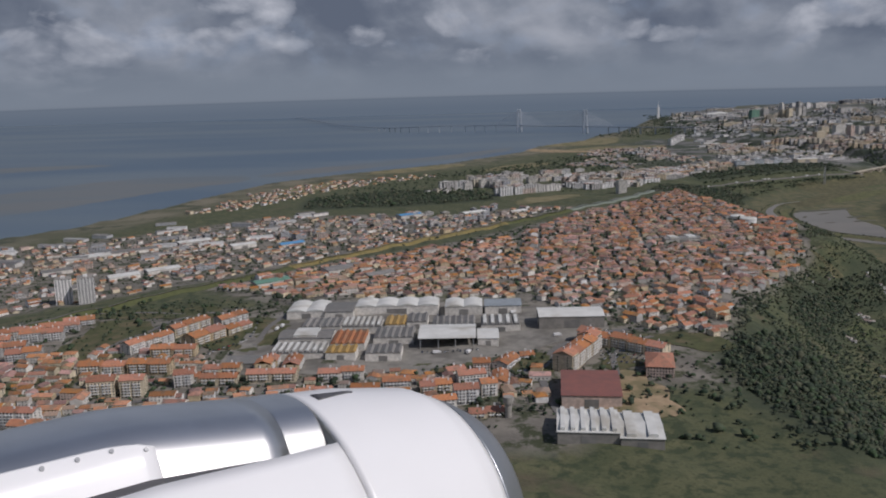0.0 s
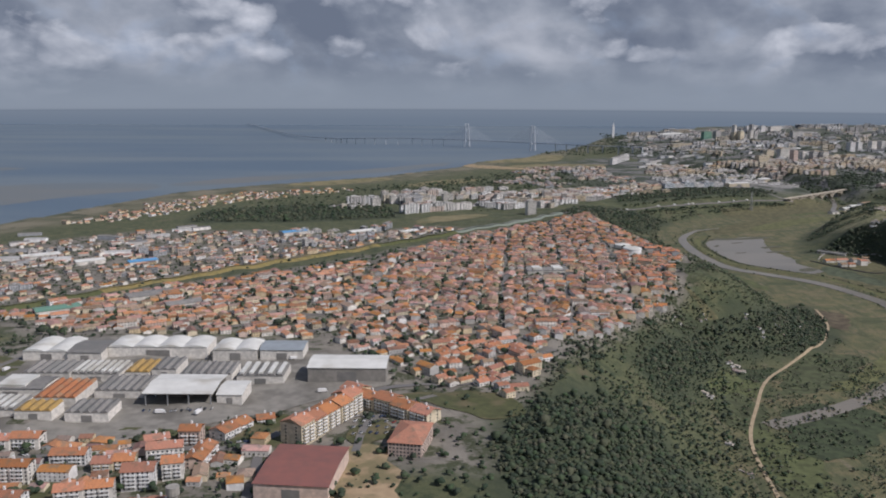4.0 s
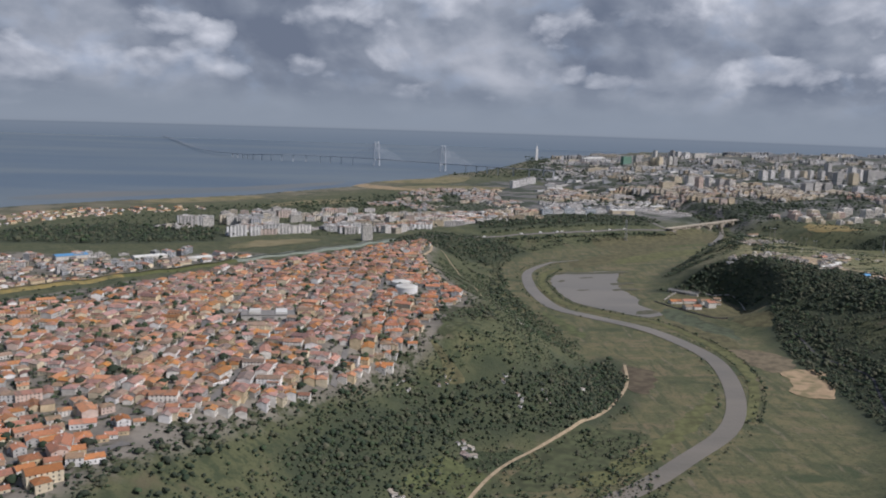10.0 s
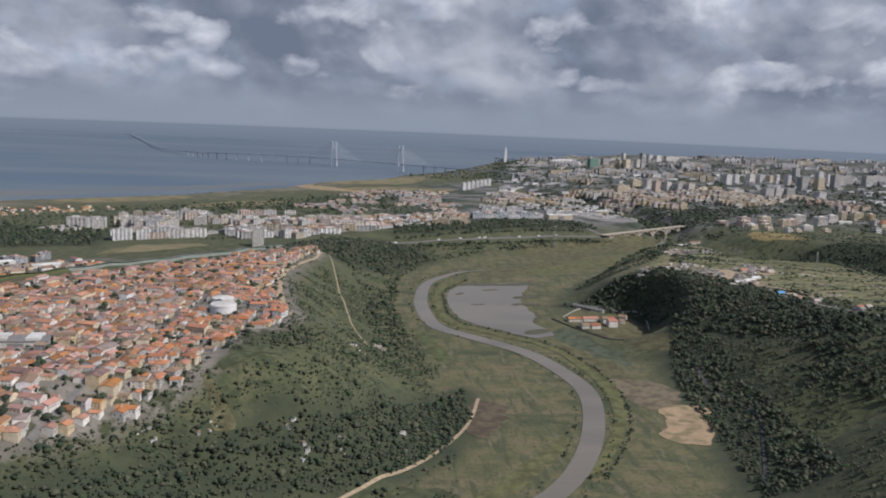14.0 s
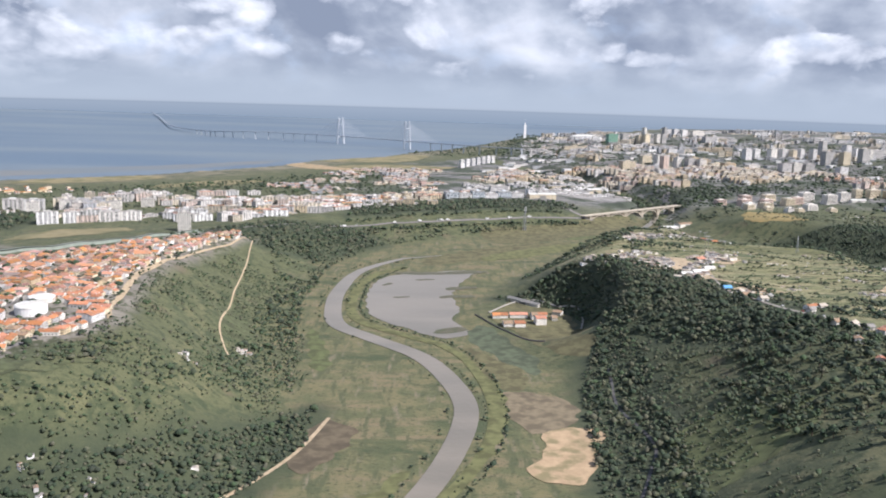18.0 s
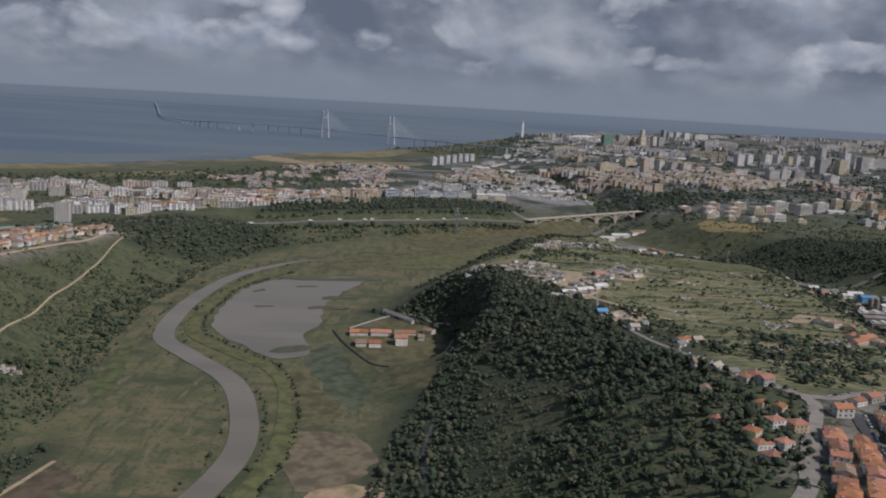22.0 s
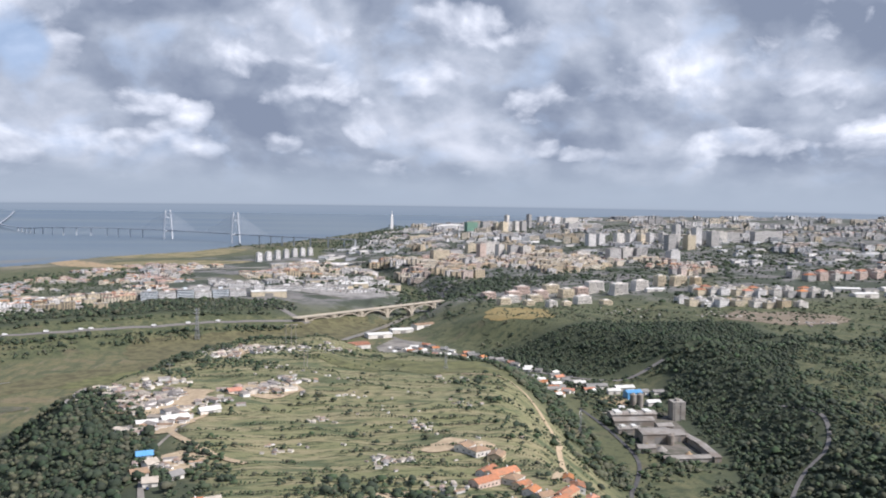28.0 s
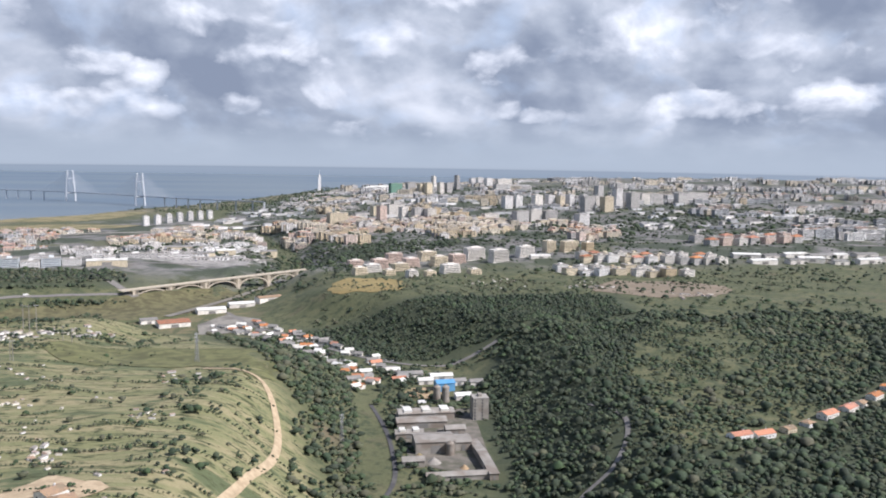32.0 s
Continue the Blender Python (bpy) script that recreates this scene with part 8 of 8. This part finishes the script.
for c in CLEARINGS:
    scrub(c, 2.7, 808 + len(c), 1.0, 2.3, [leaf_mid, leaf_dark, leaf_mid], "bushes in a grassy clearing", clumps=3)
scrub([(470, 2890), (520, 2960), (620, 3110), (740, 3410), (870, 3780), (1020, 4090), (1000, 3700), (900, 3300), (760, 2950), (600, 2780)], 9, 819, 0.8, 4.2, [leaf_dark, leaf_mid, leaf_dark], "dark trees along the estuary shore", clumps=4)
scrub([(720, 2700), (900, 2650), (1000, 3300), (990, 4300), (940, 4300), (880, 3900), (800, 3300), (700, 2950)], 11, 820, 0.9, 6.0, [leaf_dark, leaf_mid], "dark waterfront trees", clumps=4)
scrub([(330, 1750), (460, 1900), (560, 2050), (500, 2300), (300, 2200), (100, 1900), (-100, 1800)], 9, 821, 0.7, 4.0, [leaf_dark, leaf_mid], "dark trees on the plain", clumps=5)
scrub([(140, 500), (195, 600), (268, 690), (320, 752), (345, 820), (354, 890), (374, 850), (340, 752), (284, 680), (218, 592), (165, 488)], 3.0, 822, 1.0, 2.0, [leaf_mid, leaf_olive, leaf_dark], "gardens and bushes below the town")
# banks of the river and the pond
dike = [(508, 1280), (478, 1215), (473, 1170), (474, 1112), (483, 1076), (506, 1050), (541, 1020), (558, 986), (569, 940), (573, 890), (567, 838), (551, 792), (526, 742)]
dike = np.array([(p.x, p.y) for p in curve(dike, 2.4)])
plant(dike + np.random.default_rng(801).normal(0, 0.8, dike.shape), 802, 1.9, 0.35, [leaf_dark, leaf_mid], "dike_hedge", "dark hedge along the river dike", 2, 6)
scrub([(604, 1150), (636, 1122), (652, 1085), (650, 1050), (664, 1040), (668, 1100), (640, 1160)], 3.2, 803, 1.0, 3.0, [leaf_dark, leaf_mid], "trees round the old farm")
scrub([(975, 1100), (1035, 1090), (1040, 1260), (1070, 1300), (1050, 1320), (975, 1310), (968, 1200)], 3.6, 804, 1.0, 3.0, [leaf_dark, leaf_mid, leaf_dark], "trees round the works")
bank = [(p.x + s_ * 11, p.y + q_) for p in curve(RIVER, 5) for s_, q_ in ((-1, 2), (1, -2))]
bank = np.array(bank) + rng.normal(0, 1.5, (len(bank), 2))
plant(bank[off_line(bank[:, 0], bank[:, 1], [r_ for r_ in RIVER]) > 8.5], 80, 1.7, 0.5, [leaf_mid, leaf_dark, leaf_olive], "bank_bushes", "low bushes along the river bank", 2, 6)
# garden and street trees among the houses
for area, sp, k, lab in [(TOWN, 6, 81, "small garden trees between the houses"), (FAR_TOWN, 9.5, 82, "trees between the far houses"), ([(740, 760), (760, 745), (775, 800), (790, 850), (770, 880), (735, 850), (715, 800), (725, 765)], 4.2, 83, "garden trees of the village"), ([(-330, 440), (-130, 430), (-120, 600), (-200, 660), (-330, 620)], 7, 84, "park trees between the apartment blocks"), ([(-130, 380), (40, 380), (44, 470), (-20, 450), (-330, 430), (-330, 360)], 4.6, 92, "trees between the low houses"), ([(-330, 590), (-200, 600), (-110, 575), (-108, 612), (-230, 660), (-330, 640)], 7, 93, "trees along the park edge"), ([(20, 380), (120, 370), (140, 500), (20, 470)], 9, 85, "trees round the courtyard flats"), ([(700, 1900), (1300, 1800), (2000, 2600), (1800, 3500), (1000, 3500)], 16, 86, "trees in the distant city"), ([(300, 1420), (560, 1720), (420, 2200), (0, 1900), (-200, 1600), (0, 1450)], 10, 87, "trees of the lower town"), ([(960, 1560), (1200, 1560), (1400, 1620), (1300, 1800), (1000, 1750)], 14, 88, "trees between the cream blocks"), ([(-20, 380), (130, 330), (240, 420), (150, 480), (60, 400)], 8, 89, "dark trees below the warehouses")]:
    plant(scatter(area, sp, k, 0.75), k + 10, {86: 4.4, 81: 3.0}.get(k, 2.5), 0.45, [leaf_dark, leaf_mid], "garden_trees", lab, 2, 8 if k in (83, 84, 85, 89) else 5)
# single trees near the path
tree_meshes = []
for k in range(4):
    tree_meshes.append((trunk(5.0, 0.28).mesh("trunk", [bark]), crown(34, 300 + k, 5.4, 2.3, 0.3).mesh("crown", [(leaf_dark, leaf_mid, leaf_olive, leaf_dark)[k]])))
q = np.random.default_rng(90)
near = scatter([(700, 720), (760, 740), (765, 850), (770, 940), (735, 960), (690, 880), (680, 790)], 9, 91, 0.8, ROADS_CLEAR)
for x, y in near[:120]:
    k = int(q.integers(0, 4))
    s = q.uniform(0.7, 1.25)
    ob = thing("tree", tree_meshes[k][1], None, Matrix.Translation((x, y, gz(x, y))) @ Matrix.Rotation(q.uniform(0, 6.3), 4, "Z") @ Matrix.Scale(s, 4), "broad green tree on the hillside above the village", "tree", "hillside trees")
    part("trunk", tree_meshes[k][0], None, ob)

# ---- parked and passing cars ----
CAR_PAINT = [("white", (0.75, 0.75, 0.75)), ("silver", (0.42, 0.43, 0.44)), ("black", (0.03, 0.03, 0.035)), ("dark blue", (0.04, 0.07, 0.16)), ("red", (0.35, 0.04, 0.03))]
tyre_mat = material("tyre_rubber", (0.025, 0.025, 0.025), 0.9, (0.035, 0.035, 0.035), 4.0)


def car_body():
    b = Build()
    side = [(-1.1, 0.18), (-1.1, 0.5), (-0.62, 0.56), (0.55, 0.56), (1.08, 0.46), (1.1, 0.18)]
    v = [(x, s * 0.42, z) for s in (-1, 1) for x, z in side]
    k = len(side)
    b.add(v, [tuple(range(k)), tuple(range(2 * k - 1, k - 1, -1))] + [(i, k + i, k + (i + 1) % k, (i + 1) % k) for i in range(k)])
    return b


def car_cabin():
    b = Build()
    lo, hi = [(-0.95, 0.56), (0.6, 0.56)], [(-0.7, 0.82), (0.2, 0.82)]
    v = [(x, s * 0.38, z) for x, z in lo for s in (-1, 1)] + [(x, s * 0.32, z) for x, z in hi for s in (-1, 1)]
    b.add(v, [(0, 2, 6, 4), (3, 1, 5, 7), (1, 0, 4, 5), (2, 3, 7, 6), (4, 6, 7, 5)])
    return b


wheel_mesh = Build().add([(0.19 * math.cos(a), y, 0.19 * math.sin(a)) for y in (-0.07, 0.07) for a in np.linspace(0, 2 * math.pi, 11)[:-1]], [(i, (i + 1) % 10, 10 + (i + 1) % 10, 10 + i) for i in range(10)] + [tuple(range(9, -1, -1)), tuple(range(10, 20))]).mesh("wheel", [tyre_mat])
car_mats = [material("car_paint", c, 0.35, tuple(v * 0.95 for v in c), 3.0) for _, c in CAR_PAINT]
body_meshes = [car_body().mesh("car_body", [m]) for m in car_mats]
cabin_mesh = car_cabin().mesh("cabin", [glass])
cq = np.random.default_rng(77)


def car(x, y, turn, where):
    k = int(cq.choice(5, p=[0.4, 0.25, 0.15, 0.12, 0.08]))
    ob = thing("car", body_meshes[k], None, Matrix.Translation((x, y, gz(x, y) + 0.42)) @ Matrix.Rotation(turn, 4, "Z"), f"small {CAR_PAINT[k][0]} car {where}", "car", "cars")
    part("cabin", cabin_mesh, None, ob, "dark glazed cabin")
    for sx in (-0.68, 0.7):
        for sy in (-0.4, 0.4):
            w = part("wheel", wheel_mesh, None, ob)
            w.location = (sx, sy, 0.19)


def along(pts, gap, off, where, keep):
    c = curve(pts, gap)
    for p, q_ in zip(c[:-1], c[1:]):
        if cq.random() < keep:
            a = math.atan2(q_.y - p.y, q_.x - p.x)
            car(p.x - math.sin(a) * off, p.y + math.cos(a) * off, a, where)


along([(771, 794), (783, 819), (788, 832)], 3.4, 2.3, "parked beside the village road", 0.8)
along([(805, 829), (797, 802), (793, 785), (789, 770)], 3.0, 1.3, "parked in a village street", 0.7)
along([(829, 822), (822, 803), (816, 784), (811, 766)], 3.0, 1.3, "parked in a village street", 0.6)
along([(300, 1290), (375, 1400), (445, 1462), (522, 1503), (611, 1549), (667, 1578), (719, 1598)], 22, 2.2, "driving on the motorway", 0.5)
along([(-150, 480), (-128, 520), (-130, 560)], 3.4, 0, "parked beside the flats", 0.8)
for j in range(26):
    car(82 + (j % 7) * 3.4 + cq.normal(0, 0.4), 448 + (j // 7) * 7 + cq.normal(0, 0.4), 1.0, "parked in the flats' courtyard")
for j in range(14):
    car(-18 + j * 2.4 + cq.normal(0, 0.3), 480 + cq.normal(0, 0.6), 1.5, "parked in the factory yard")


# ---- lorries on the motorway and in the yards ----
cargo_mesh = Build().box(-2.4, -0.66, 0.5, 1.2, 0.66, 1.95, 0, True).mesh("cargo_box", [white_paint])
cab_build = Build()
cab_build.add([(1.3, -0.6, 0.3), (2.3, -0.6, 0.3), (2.3, -0.6, 0.95), (2.1, -0.6, 1.55), (1.3, -0.6, 1.6), (1.3, 0.6, 0.3), (2.3, 0.6, 0.3), (2.3, 0.6, 0.95), (2.1, 0.6, 1.55), (1.3, 0.6, 1.6)], [(0, 1, 2, 3, 4), (9, 8, 7, 6, 5), (0, 5, 6, 1), (1, 6, 7, 2), (2, 7, 8, 3), (3, 8, 9, 4), (4, 9, 5, 0)])
cab_mesh = cab_build.mesh("cab", [car_mats[0]])
screen_mesh = Build().add([(2.31, -0.5, 1.0), (2.31, 0.5, 1.0), (2.13, 0.48, 1.5), (2.13, -0.48, 1.5)], [(0, 1, 2, 3)]).mesh("windscreen", [glass])


def lorry(x, y, turn, lift, where):
    ob = thing("lorry", cargo_mesh, None, Matrix.Translation((x, y, gz(x, y) + lift)) @ Matrix.Rotation(turn, 4, "Z"), f"white box lorry {where}", "lorry", "lorries")
    part("cab", cab_mesh, None, ob)
    part("windscreen", screen_mesh, None, ob, "dark windscreen")
    for sx in (-1.9, -1.3, 1.75):
        for sy in (-0.55, 0.55):
            w = part("wheel", wheel_mesh, None, ob)
            w.location, w.scale = (sx, sy, 0.27), (1.4, 1.4, 1.4)


for x, y in [(489, 1486), (520, 1503), (548, 1517), (556, 1521), (609, 1549), (640, 1565), (668, 1579), (430, 1449)]:
    lorry(x, y, 0.48 if x > 480 else 0.7, 0.4, "driving on the motorway")
for x, y, a in [(-110, 540, 1.4), (-112, 532, 1.4), (40, 560, 0.3), (-10, 478, 0.1), (8, 476, 1.2), (62, 505, 0.2), (850, 1470, 0.6), (862, 1482, 0.6), (846, 1490, 1.0), (995, 1222, 0.2), (1002, 1160, 1.3)]:
    lorry(x, y, a, 0.35, "parked in a yard")
along([(742, 960), (760, 900), (776, 868)], 7, 2.0, "parked beside the ridge road", 0.6)
along([(799, 845), (824, 853), (850, 857)], 3.6, 1.9, "parked along the side road", 0.6)
along([(911, 1438), (934, 1395), (958, 1357), (988, 1325)], 7, 2.0, "parked along the valley road", 0.6)
along([(-205, 412), (-212, 520)], 4, 1.6, "parked beside the flats", 0.6)
along([(-100, 420), (-20, 432), (40, 440)], 4.5, 1.8, "parked beside the flats", 0.5)
for j in range(16):
    car(735 + (j % 8) * 9 + cq.normal(0, 1), 1805 + (j // 8) * 18 + cq.normal(0, 1), 0.4, "parked on the wide car park")
